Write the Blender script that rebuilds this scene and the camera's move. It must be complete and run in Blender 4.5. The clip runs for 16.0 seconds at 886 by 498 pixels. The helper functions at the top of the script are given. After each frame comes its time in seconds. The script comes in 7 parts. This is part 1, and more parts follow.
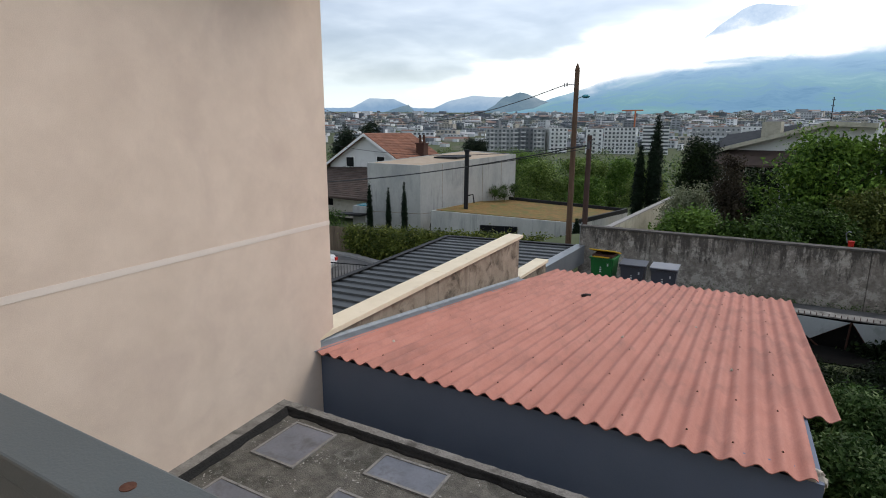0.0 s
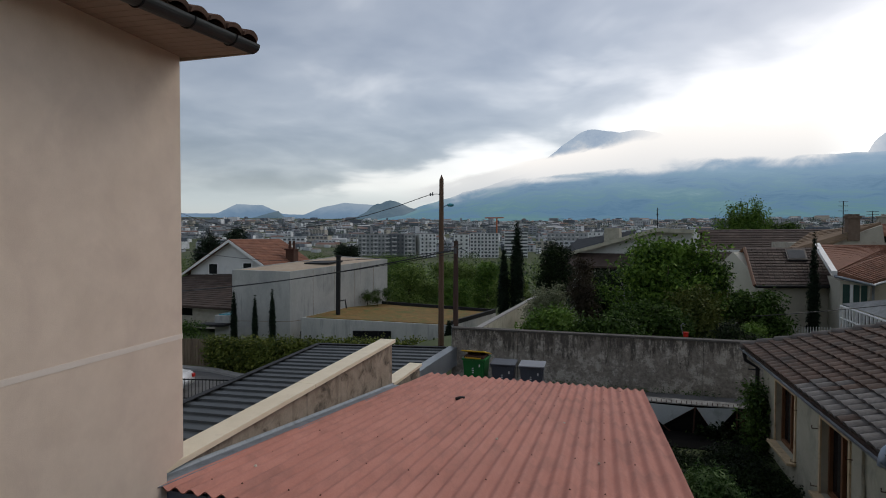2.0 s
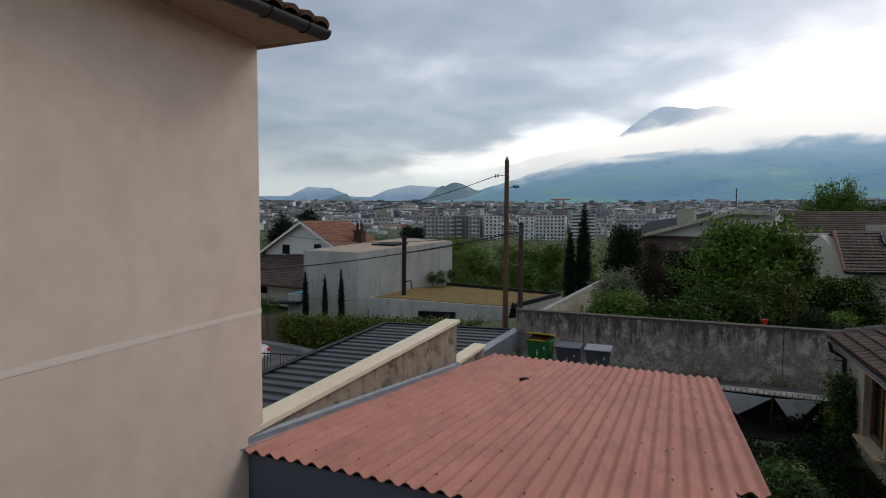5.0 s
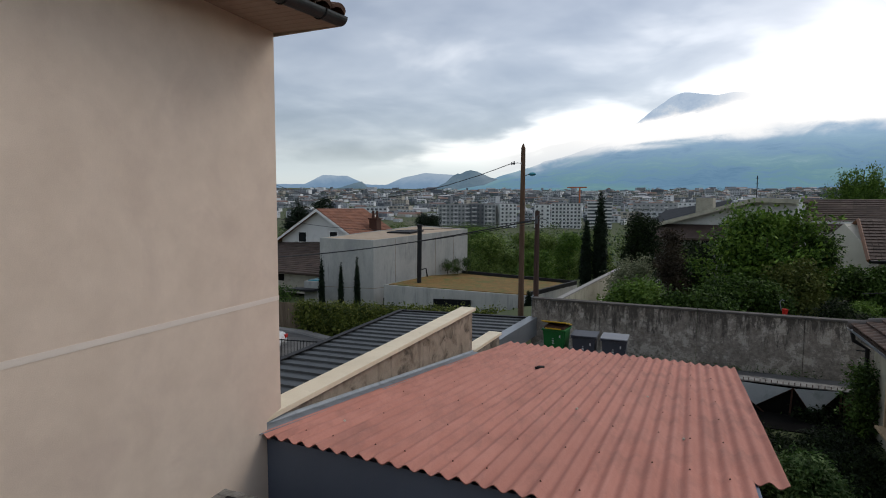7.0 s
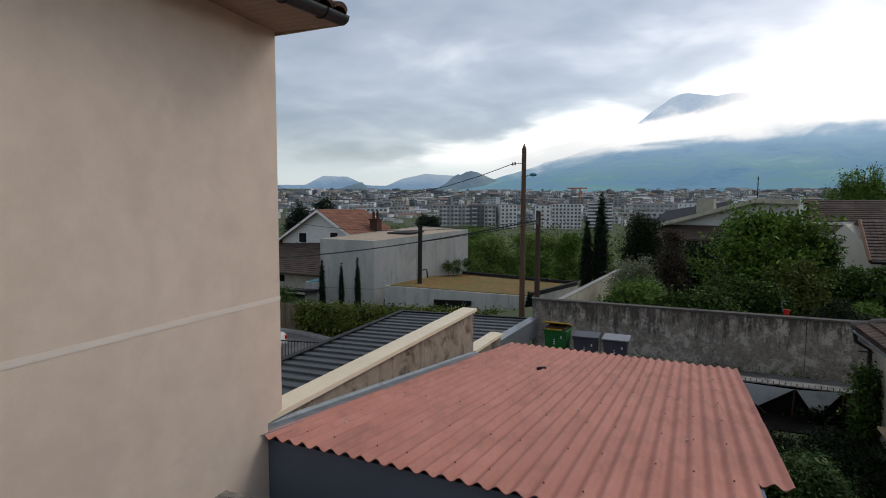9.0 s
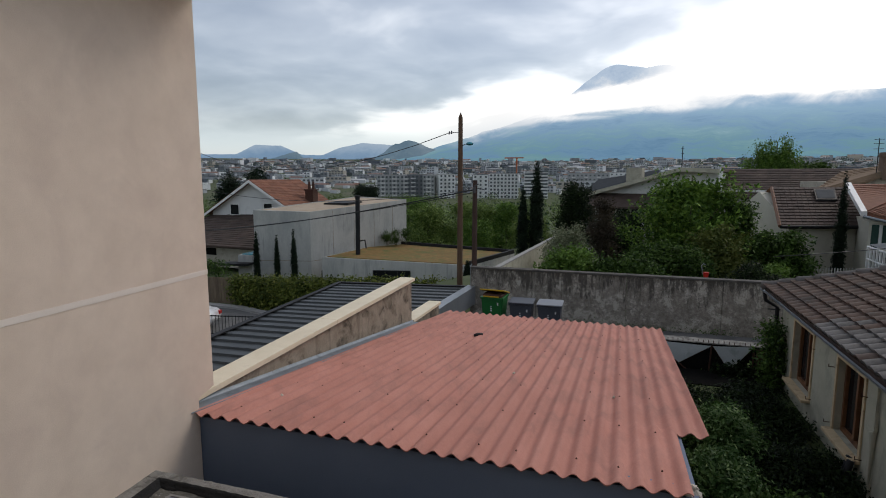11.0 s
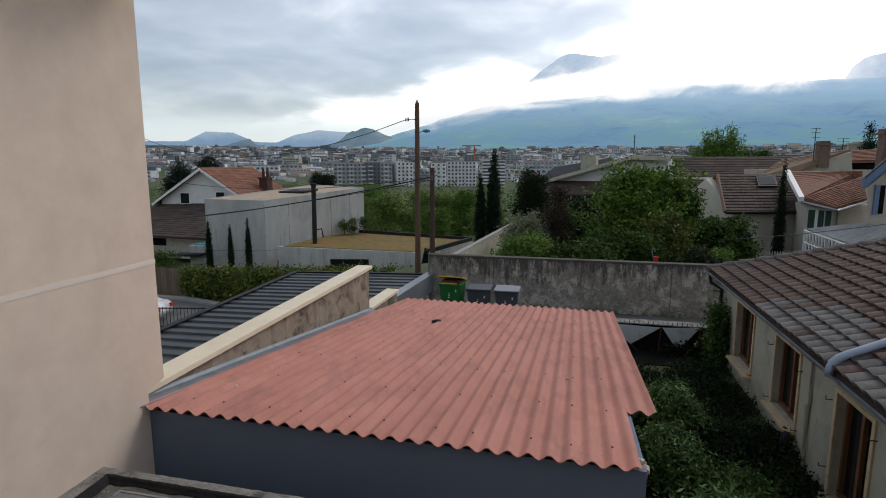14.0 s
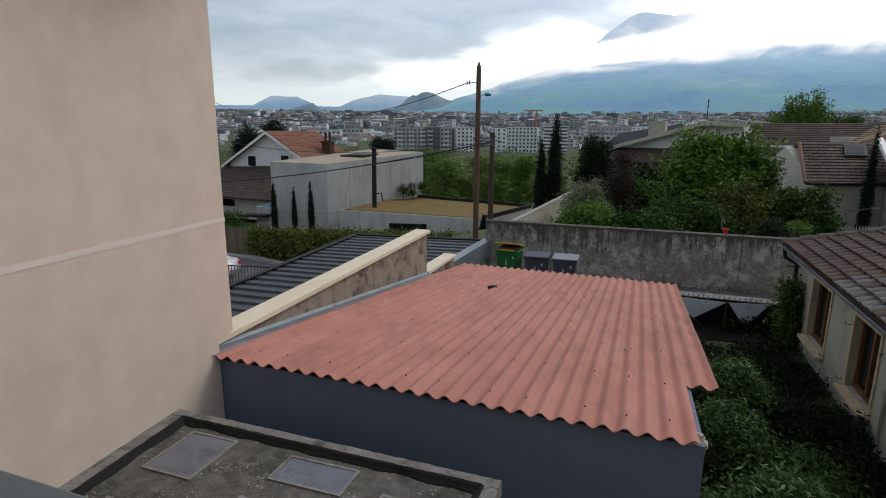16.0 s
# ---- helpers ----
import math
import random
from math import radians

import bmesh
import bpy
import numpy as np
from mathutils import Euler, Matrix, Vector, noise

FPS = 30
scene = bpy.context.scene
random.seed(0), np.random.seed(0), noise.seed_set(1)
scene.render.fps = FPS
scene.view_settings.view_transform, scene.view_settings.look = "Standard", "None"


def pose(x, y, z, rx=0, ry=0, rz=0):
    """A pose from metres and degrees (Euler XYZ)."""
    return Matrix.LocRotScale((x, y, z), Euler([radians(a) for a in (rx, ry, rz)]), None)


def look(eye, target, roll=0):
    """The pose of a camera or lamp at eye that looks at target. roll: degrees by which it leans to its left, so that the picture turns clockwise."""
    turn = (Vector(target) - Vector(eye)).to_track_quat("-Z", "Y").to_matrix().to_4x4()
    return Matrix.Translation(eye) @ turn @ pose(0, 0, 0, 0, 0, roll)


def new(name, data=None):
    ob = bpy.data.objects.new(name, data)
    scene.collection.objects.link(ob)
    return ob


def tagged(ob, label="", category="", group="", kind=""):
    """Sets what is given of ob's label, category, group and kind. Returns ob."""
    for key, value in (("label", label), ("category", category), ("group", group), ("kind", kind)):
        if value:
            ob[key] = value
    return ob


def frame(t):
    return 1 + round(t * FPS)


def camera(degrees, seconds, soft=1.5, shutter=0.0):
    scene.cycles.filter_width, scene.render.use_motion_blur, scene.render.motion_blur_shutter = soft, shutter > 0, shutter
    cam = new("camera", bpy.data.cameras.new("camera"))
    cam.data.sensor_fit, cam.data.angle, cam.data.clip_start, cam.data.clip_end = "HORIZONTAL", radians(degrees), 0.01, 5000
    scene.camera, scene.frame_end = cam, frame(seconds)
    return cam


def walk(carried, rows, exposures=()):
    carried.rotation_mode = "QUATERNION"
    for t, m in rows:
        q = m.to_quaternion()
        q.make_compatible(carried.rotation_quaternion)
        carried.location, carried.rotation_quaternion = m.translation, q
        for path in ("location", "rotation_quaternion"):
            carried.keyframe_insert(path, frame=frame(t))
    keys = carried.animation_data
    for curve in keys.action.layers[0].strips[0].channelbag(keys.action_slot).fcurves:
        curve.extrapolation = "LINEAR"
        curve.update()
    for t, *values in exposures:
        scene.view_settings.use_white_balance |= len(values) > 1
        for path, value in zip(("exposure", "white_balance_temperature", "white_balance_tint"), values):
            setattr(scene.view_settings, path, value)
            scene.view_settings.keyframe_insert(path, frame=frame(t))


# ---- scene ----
cam = camera(77.6, 16.0, soft=1.0)
PATH = [
    (0, (4.075, -4.467, 5.139), (3.12, -2.762, 4.716), 0.2),
    (0.5, (4.114, -4.438, 5.136), (3.254, -2.661, 4.818), 0.2),
    (1, (4.131, -4.451, 5.163), (3.465, -2.568, 5.055), 0.3),
    (1.5, (4.143, -4.469, 5.173), (3.59, -2.547, 5.172), 0.0),
    (2, (4.111, -4.431, 5.151), (3.555, -2.51, 5.103), 0.1),
    (2.5, (4.093, -4.427, 5.136), (3.541, -2.506, 5.075), 0.1),
    (3, (4.117, -4.461, 5.137), (3.405, -2.596, 5.018), 0.1),
    (3.2, (4.111, -4.475, 5.133), (3.325, -2.64, 5.007), 0.9),
    (5.5, (4.124, -4.497, 5.138), (3.351, -2.656, 5.026), 0.1),
    (6, (4.095, -4.457, 5.128), (3.305, -2.626, 4.978), 0.2),
    (6.5, (4.091, -4.464, 5.135), (3.28, -2.643, 4.978), 0.1),
    (7, (4.104, -4.487, 5.135), (3.28, -2.672, 4.978), 0.2),
    (7.5, (4.09, -4.467, 5.131), (3.242, -2.662, 4.974), 0.2),
    (8, (4.09, -4.468, 5.133), (3.241, -2.664, 4.973), 0.2),
    (8.5, (4.073, -4.464, 5.134), (3.222, -2.662, 4.969), 0.2),
    (9, (4.073, -4.468, 5.125), (3.248, -2.653, 4.971), 0.2),
    (9.5, (4.093, -4.469, 5.129), (3.324, -2.629, 4.975), 0.2),
    (10, (4.092, -4.451, 5.118), (3.385, -2.59, 4.924), 0.1),
    (12.5, (4.144, -4.422, 5.108), (3.617, -2.515, 4.818), -0.0),
    (13, (4.142, -4.436, 5.102), (3.646, -2.521, 4.806), 0.0),
    (13.5, (4.144, -4.435, 5.09), (3.67, -2.519, 4.771), 0.0),
    (14, (4.145, -4.433, 5.092), (3.674, -2.513, 4.788), 0.0),
    (14.5, (4.136, -4.437, 5.102), (3.712, -2.505, 4.804), 0.1),
    (15, (4.135, -4.441, 5.091), (3.699, -2.514, 4.786), 0.1),
    (15.5, (4.098, -4.402, 5.099), (3.41, -2.548, 4.802), -0.0),
    (16, (4.135, -4.426, 5.07), (3.472, -2.587, 4.645), 0.4),
]
walk(cam, [(t, look(eye, target, roll)) for t, eye, target, roll in PATH],
     [(0.0, 0.50, 6850, 12), (0.5, 0.51, 6850, 12), (1.0, 0.16, 6850, 12), (1.5, -0.20, 6850, 12), (2.5, -0.33, 6850, 12), (3.0, -0.36, 6850, 12), (5.5, -0.14, 6850, 12), (7.0, -0.04, 6850, 12), (10.0, -0.05, 6850, 12), (12.5, 0.10, 6850, 12), (16.0, 0.14, 6850, 12)])


# ---- world and light ----
world = bpy.data.worlds.new("overcast")
scene.world = world
world.use_nodes = True
SUN_AZ, SUN_EL = radians(38), radians(42)
SUN_DIR = Vector((math.sin(SUN_AZ) * math.cos(SUN_EL), math.cos(SUN_AZ) * math.cos(SUN_EL), math.sin(SUN_EL)))


def node(tree, kind, **values):
    n = tree.nodes.new(kind)
    for key, value in values.items():
        if key == "op":
            n.operation = value
        elif key == "dtype":
            n.data_type = value
        elif key == "blend":
            n.blend_type = value
    return n


def ramp(tree, source, stops, smooth=False):
    n = tree.nodes.new("ShaderNodeValToRGB")
    e = n.color_ramp.elements
    while len(e) < len(stops):
        e.new(0.5)
    for el, (p, c) in zip(e, stops):
        el.position = p
        el.color = (*c, 1) if isinstance(c, tuple) else (c, c, c, 1)
    if smooth:
        n.color_ramp.interpolation = "EASE"
    tree.links.new(source, n.inputs[0])
    return n.outputs[0]


def mathop(tree, op, a, b=None, clamp=False):
    n = tree.nodes.new("ShaderNodeMath")
    n.operation, n.use_clamp = op, clamp
    for i, v in enumerate((a, b)):
        if v is None:
            continue
        if isinstance(v, (int, float)):
            n.inputs[i].default_value = v
        else:
            tree.links.new(v, n.inputs[i])
    return n.outputs[0]


def mixcol(tree, fac, a, b, blend="MIX"):
    n = tree.nodes.new("ShaderNodeMix")
    n.data_type, n.blend_type = "RGBA", blend
    for i, v in ((0, fac), (6, a), (7, b)):
        if isinstance(v, (int, float)):
            n.inputs[i].default_value = v
        elif isinstance(v, tuple):
            n.inputs[i].default_value = (*v, 1)
        else:
            tree.links.new(v, n.inputs[i])
    return n.outputs[2]


def noise_tex(tree, vec, scale, detail=4.0, rough=0.55, distort=0.0):
    n = tree.nodes.new("ShaderNodeTexNoise")
    n.inputs["Scale"].default_value = scale
    n.inputs["Detail"].default_value = detail
    n.inputs["Roughness"].default_value = rough
    n.inputs["Distortion"].default_value = distort
    if vec is not None:
        tree.links.new(vec, n.inputs["Vector"])
    return n.outputs["Fac"]


def build_world():
    t = world.node_tree
    t.nodes.clear()
    out = t.nodes.new("ShaderNodeOutputWorld")
    bg = t.nodes.new("ShaderNodeBackground")
    co = t.nodes.new("ShaderNodeTexCoord")
    sky = t.nodes.new("ShaderNodeTexSky")
    sky.sky_type, sky.sun_disc = "NISHITA", False
    sky.sun_elevation, sky.sun_rotation = SUN_EL, SUN_AZ
    sep = t.nodes.new("ShaderNodeSeparateXYZ")
    t.links.new(co.outputs["Generated"], sep.inputs[0])
    # a flat cloud deck: the direction is projected on a plane overhead
    lift = mathop(t, "ADD", mathop(t, "MAXIMUM", sep.outputs[2], 0.0), 0.16)
    comb = t.nodes.new("ShaderNodeCombineXYZ")
    t.links.new(mathop(t, "DIVIDE", sep.outputs[0], lift), comb.inputs[0])
    t.links.new(mathop(t, "DIVIDE", sep.outputs[1], lift), comb.inputs[1])
    big = noise_tex(t, comb.outputs[0], 0.55, 3.0, 0.5, 0.6)
    mid = noise_tex(t, comb.outputs[0], 1.7, 4.5, 0.5, 0.25)
    cover = mathop(t, "ADD", mathop(t, "MULTIPLY", big, 0.5), mathop(t, "MULTIPLY", mid, 0.55))
    base = ramp(t, cover, [(0.37, (0.18, 0.207, 0.25)), (0.46, (0.255, 0.287, 0.335)), (0.55, (0.36, 0.395, 0.44)), (0.64, (0.62, 0.65, 0.68))])
    # the deck ends on a slanting line over the mountain, and the clear bright air shows below it
    ahead = mathop(t, "MAXIMUM", sep.outputs[1], 0.05)
    bearing = mathop(t, "DIVIDE", sep.outputs[0], ahead)
    k = mathop(t, "MULTIPLY", mathop(t, "ADD", bearing, 1.0), 0.5)
    edge = ramp(t, k, [(0.05, 0.0), (0.11, 0.10), (0.16, 0.16), (0.23, 0.27), (0.30, 0.37), (0.377, 0.43), (0.465, 0.46), (0.51, 0.53), (0.55, 0.66), (0.60, 0.755), (0.66, 0.775), (0.74, 0.74), (0.85, 0.62), (1.0, 0.42)], True)
    drop = mathop(t, "SUBTRACT", mathop(t, "MULTIPLY", edge, 0.4), sep.outputs[2])
    drop = mathop(t, "ADD", drop, mathop(t, "MULTIPLY", mathop(t, "SUBTRACT", cover, 0.52), 0.30))
    soft = ramp(t, k, [(0.35, 0.0), (0.6, 1.0)], True)
    sharp = ramp(t, drop, [(0.0, 0.0), (0.05, 1.0)], True)
    wide = ramp(t, mathop(t, "ADD", drop, 0.10), [(0.0, 0.0), (0.08, 0.22), (0.17, 1.0)], True)
    gain = mathop(t, "ADD", mathop(t, "MULTIPLY", sharp, mathop(t, "SUBTRACT", 1.0, soft)), mathop(t, "MULTIPLY", wide, soft), True)
    front = ramp(t, sep.outputs[1], [(0.2, 0.0), (0.5, 1.0)], True)
    left = ramp(t, k, [(0.08, 0.0), (0.18, 0.25), (0.28, 0.66), (0.48, 0.86), (0.56, 1.0)], True)
    gain = mathop(t, "MULTIPLY", mathop(t, "MULTIPLY", gain, front), left, True)
    col = mixcol(t, gain, base, (1.12, 1.115, 1.10))
    # grey-blue valley air under the bright gap
    low = mathop(t, "MULTIPLY", ramp(t, sep.outputs[2], [(0.05, 1.0), (0.10, 0.0)], True), ramp(t, k, [(0.30, 0.95), (0.44, 0.6), (0.50, 0.0)], True))
    col = mixcol(t, mathop(t, "MULTIPLY", low, front), col, (0.40, 0.48, 0.57))
    below = ramp(t, sep.outputs[2], [(0.0, 1.0), (0.03, 0.0)])
    col = mixcol(t, below, col, (0.33, 0.38, 0.42))
    veil = mixcol(t, 0.06, col, sky.outputs[0])
    t.links.new(veil, bg.inputs["Color"])
    bg.inputs["Strength"].default_value = 1.0
    t.links.new(bg.outputs[0], out.inputs[0])


build_world()
sun = new("sun", bpy.data.lights.new("sun", "SUN"))
sun.data.energy, sun.data.angle, sun.data.color = 0.9, radians(25), (1.0, 0.97, 0.92)
sun.matrix_world = look(SUN_DIR * 50, (0, 0, 0))


# ---- materials ----
def surface(name, a, b, scale=6.0, rough=0.8, bump=0.15, fine=60.0, metal=0.0, stain=None, stain_scale=1.2, stain_at=(0.55, 0.7),
            stretch=(1, 1, 1), per_object=0.0, per_island=0.0, spec=0.35, bump_dist=0.01, streak=None, streak_at=(0.5, 0.62), moss=None, speck=None):
    """Two colours mixed by coarse and fine noise, an optional stain with its own shape, and fine relief."""
    m = bpy.data.materials.new(name)
    m.use_nodes = True
    t = m.node_tree
    p = t.nodes["Principled BSDF"]
    geo = t.nodes.new("ShaderNodeNewGeometry")
    mp = t.nodes.new("ShaderNodeMapping")
    mp.inputs["Scale"].default_value = stretch
    t.links.new(geo.outputs["Position"], mp.inputs["Vector"])
    vec = mp.outputs[0]
    n1 = noise_tex(t, vec, scale, 5.0, 0.6)
    n2 = noise_tex(t, vec, fine, 3.0, 0.6)
    f = mathop(t, "ADD", mathop(t, "MULTIPLY", n1, 0.7), mathop(t, "MULTIPLY", n2, 0.3))
    f = ramp(t, f, [(0.33, 0.0), (0.67, 1.0)])
    col = mixcol(t, f, a, b)
    if stain:
        s = noise_tex(t, vec, stain_scale, 8.0, 0.65, 0.4)
        col = mixcol(t, ramp(t, s, [(stain_at[0], 0.0), (stain_at[1], 0.85)]), col, stain)
    if streak:
        sm = t.nodes.new("ShaderNodeMapping")
        sm.inputs["Scale"].default_value = (5.0, 5.0, 0.45)
        t.links.new(geo.outputs["Position"], sm.inputs["Vector"])
        k = mathop(t, "ADD", mathop(t, "MULTIPLY", noise_tex(t, sm.outputs[0], 1.0, 6.0, 0.6), 0.6), mathop(t, "MULTIPLY", noise_tex(t, vec, 0.8, 4.0), 0.4))
        col = mixcol(t, ramp(t, k, [(streak_at[0], 0.0), (streak_at[1], 0.8)]), col, streak)
    if moss:
        k = noise_tex(t, vec, 2.6, 7.0, 0.7, 0.8)
        col = mixcol(t, ramp(t, k, [(0.57, 0.0), (0.66, 0.75)]), col, moss)
    if speck:
        # lichen dots, thicker in patches
        k = mathop(t, "ADD", noise_tex(t, vec, 38.0, 3.0, 0.6), mathop(t, "MULTIPLY", noise_tex(t, vec, 3.0, 3.0), 0.35))
        col = mixcol(t, ramp(t, k, [(0.82, 0.0), (0.87, 0.8)]), col, speck)
    if per_object or per_island:
        if per_object:
            r = t.nodes.new("ShaderNodeObjectInfo").outputs["Random"]
        else:
            r = geo.outputs["Random Per Island"]
        k = per_object or per_island
        v = mathop(t, "ADD", mathop(t, "MULTIPLY", r, 2 * k), 1.0 - k)
        h = t.nodes.new("ShaderNodeHueSaturation")
        t.links.new(v, h.inputs["Value"])
        t.links.new(col, h.inputs["Color"])
        col = h.outputs[0]
    t.links.new(col, p.inputs["Base Color"])
    p.inputs["Roughness"].default_value = rough
    p.inputs["Metallic"].default_value = metal
    p.inputs["Specular IOR Level"].default_value = spec
    if bump:
        bn = t.nodes.new("ShaderNodeBump")
        bn.inputs["Strength"].default_value = bump
        bn.inputs["Distance"].default_value = bump_dist
        t.links.new(n2, bn.inputs["Height"])
        t.links.new(bn.outputs[0], p.inputs["Normal"])
    return m


def foliage(name, a, b, tip=None):
    m = bpy.data.materials.new(name)
    m.use_nodes = True
    t = m.node_tree
    p = t.nodes["Principled BSDF"]
    out = t.nodes["Material Output"]
    geo = t.nodes.new("ShaderNodeNewGeometry")
    big = noise_tex(t, geo.outputs["Position"], 1.5, 3.0)
    r = geo.outputs["Random Per Island"]
    col = mixcol(t, ramp(t, mathop(t, "ADD", mathop(t, "MULTIPLY", big, 0.75), mathop(t, "MULTIPLY", r, 0.25)), [(0.36, 0.0), (0.64, 1.0)]), a, b)
    if tip:
        col = mixcol(t, ramp(t, r, [(0.86, 0.0), (0.95, 1.0)]), col, tip)
    t.links.new(col, p.inputs["Base Color"])
    p.inputs["Roughness"].default_value = 0.6
    p.inputs["Specular IOR Level"].default_value = 0.15
    tr = t.nodes.new("ShaderNodeBsdfTranslucent")
    t.links.new(col, tr.inputs["Color"])
    mx = t.nodes.new("ShaderNodeMixShader")
    mx.inputs[0].default_value = 0.18
    t.links.new(p.outputs[0], mx.inputs[1])
    t.links.new(tr.outputs[0], mx.inputs[2])
    t.links.new(mx.outputs[0], out.inputs[0])
    return m


def haze_glow(name, stops, scale, vec_scale=(1, 1, 1), haze=None):
    """Far hillsides seen through kilometres of air: that haze is painted as self-lit blue."""
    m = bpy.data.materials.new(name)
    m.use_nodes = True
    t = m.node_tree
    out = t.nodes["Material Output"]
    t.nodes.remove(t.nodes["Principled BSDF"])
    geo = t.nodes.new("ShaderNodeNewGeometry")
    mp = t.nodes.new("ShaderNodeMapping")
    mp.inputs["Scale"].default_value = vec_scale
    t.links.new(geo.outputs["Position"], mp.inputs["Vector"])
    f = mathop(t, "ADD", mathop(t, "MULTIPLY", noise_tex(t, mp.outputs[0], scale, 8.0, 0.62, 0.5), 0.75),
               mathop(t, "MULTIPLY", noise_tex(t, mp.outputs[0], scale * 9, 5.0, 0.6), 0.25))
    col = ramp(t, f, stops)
    # painted haze thickens with height, mixed into the slope's colour
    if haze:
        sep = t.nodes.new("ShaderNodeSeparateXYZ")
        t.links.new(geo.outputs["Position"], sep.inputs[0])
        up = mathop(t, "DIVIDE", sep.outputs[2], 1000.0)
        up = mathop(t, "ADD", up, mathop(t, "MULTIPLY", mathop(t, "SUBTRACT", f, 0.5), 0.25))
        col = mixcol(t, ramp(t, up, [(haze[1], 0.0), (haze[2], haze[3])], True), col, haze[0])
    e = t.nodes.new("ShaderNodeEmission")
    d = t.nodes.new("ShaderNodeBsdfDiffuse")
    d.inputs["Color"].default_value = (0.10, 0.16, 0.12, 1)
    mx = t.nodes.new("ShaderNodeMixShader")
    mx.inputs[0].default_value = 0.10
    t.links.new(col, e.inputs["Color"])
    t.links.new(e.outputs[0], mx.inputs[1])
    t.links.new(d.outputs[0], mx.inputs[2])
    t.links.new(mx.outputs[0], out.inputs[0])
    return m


def cloud_material(name, seed, lo, hi, rise, sides, grain):
    m = bpy.data.materials.new(name)
    m.use_nodes = True
    t = m.node_tree
    out = t.nodes["Material Output"]
    t.nodes.remove(t.nodes["Principled BSDF"])
    uv = t.nodes.new("ShaderNodeTexCoord")
    sep = t.nodes.new("ShaderNodeSeparateXYZ")
    t.links.new(uv.outputs["UV"], sep.inputs[0])
    mp = t.nodes.new("ShaderNodeMapping")
    mp.inputs["Scale"].default_value = grain
    mp.inputs["Location"].default_value = (seed, seed * 0.7, 0)
    t.links.new(uv.outputs["UV"], mp.inputs["Vector"])
    n = noise_tex(t, mp.outputs[0], 1.0, 8.0, 0.6, 0.6)
    v = sep.outputs[1]
    edge = ramp(t, v, rise, True)
    side = ramp(t, sep.outputs[0], sides, True)
    a = mathop(t, "ADD", mathop(t, "MULTIPLY", edge, 2.0), mathop(t, "MULTIPLY", mathop(t, "MULTIPLY", mathop(t, "SUBTRACT", n, 0.55), 2.2), ramp(t, edge, [(0.0, 0.35), (0.4, 1.0), (1.0, 0.4)])))
    a = mathop(t, "MULTIPLY", ramp(t, a, [(0.0, 0.0), (0.9, 1.0)], True), side, True)
    # self-lit cloud: its daylight is painted, lo at the foot, hi at the top
    e = t.nodes.new("ShaderNodeEmission")
    t.links.new(mixcol(t, v, lo, hi), e.inputs["Color"])
    tr = t.nodes.new("ShaderNodeBsdfTransparent")
    mx = t.nodes.new("ShaderNodeMixShader")
    t.links.new(a, mx.inputs[0])
    t.links.new(tr.outputs[0], mx.inputs[1])
    t.links.new(e.outputs[0], mx.inputs[2])
    t.links.new(mx.outputs[0], out.inputs[0])
    return m


def palette(name, stops):
    """Walls or roofs of a far town: every piece takes one of a few colours."""
    m = bpy.data.materials.new(name)
    m.use_nodes = True
    t = m.node_tree
    p = t.nodes["Principled BSDF"]
    geo = t.nodes.new("ShaderNodeNewGeometry")
    col = ramp(t, geo.outputs["Random Per Island"], stops)
    t.nodes[-1].color_ramp.interpolation = "CONSTANT"
    n = noise_tex(t, geo.outputs["Position"], 0.25, 4.0, 0.6)
    col = mixcol(t, ramp(t, n, [(0.4, 0.0), (0.7, 0.35)]), col, (0.25, 0.26, 0.27))
    t.links.new(col, p.inputs["Base Color"])
    p.inputs["Roughness"].default_value = 0.9
    p.inputs["Specular IOR Level"].default_value = 0.2
    return m


M = {}
M["render"] = surface("cream_render", (0.645, 0.53, 0.427), (0.74, 0.615, 0.502), 3.0, 0.92, 0.2, 140, stain=(0.59, 0.475, 0.393), stain_scale=1.3, stain_at=(0.5, 0.78))
# board brown darkened to the shadowed wall top, so eave shade is painted in
M["soffit"] = surface("soffit_boards", (0.30, 0.23, 0.18), (0.38, 0.30, 0.235), 3, 0.8, 0.15, stretch=(1, 0.2, 1))
M["band"] = surface("pale_band", (0.72, 0.64, 0.56), (0.76, 0.68, 0.60), 2, 0.9, 0.1)
M["red_sheet"] = surface("red_fibre_cement", (0.43, 0.175, 0.13), (0.52, 0.235, 0.18), 3.0, 0.78, 0.3, 55, stain=(0.31, 0.14, 0.11), stain_scale=3.4, stain_at=(0.48, 0.72), stretch=(1, 0.45, 1), per_object=0.06)
M["blue_wall"] = surface("slate_blue_paint", (0.12, 0.155, 0.222), (0.145, 0.182, 0.255), 1.5, 0.6, 0.08, 90)
M["zinc"] = surface("zinc", (0.17, 0.20, 0.225), (0.26, 0.29, 0.32), 5, 0.5, 0.1, 40, metal=0.3, stain=(0.11, 0.12, 0.135), stain_scale=4)
M["coping"] = surface("cream_coping", (0.70, 0.61, 0.45), (0.80, 0.71, 0.54), 3, 0.8, 0.15, 80, stain=(0.5, 0.44, 0.33), stain_scale=5, stain_at=(0.6, 0.8))
M["old_render"] = surface("weathered_render", (0.23, 0.19, 0.14), (0.37, 0.315, 0.245), 4.5, 0.95, 0.5, 40, stain=(0.14, 0.115, 0.085), stain_scale=2.6, stain_at=(0.5, 0.64), streak=(0.085, 0.07, 0.052), streak_at=(0.56, 0.72), moss=(0.05, 0.042, 0.03))
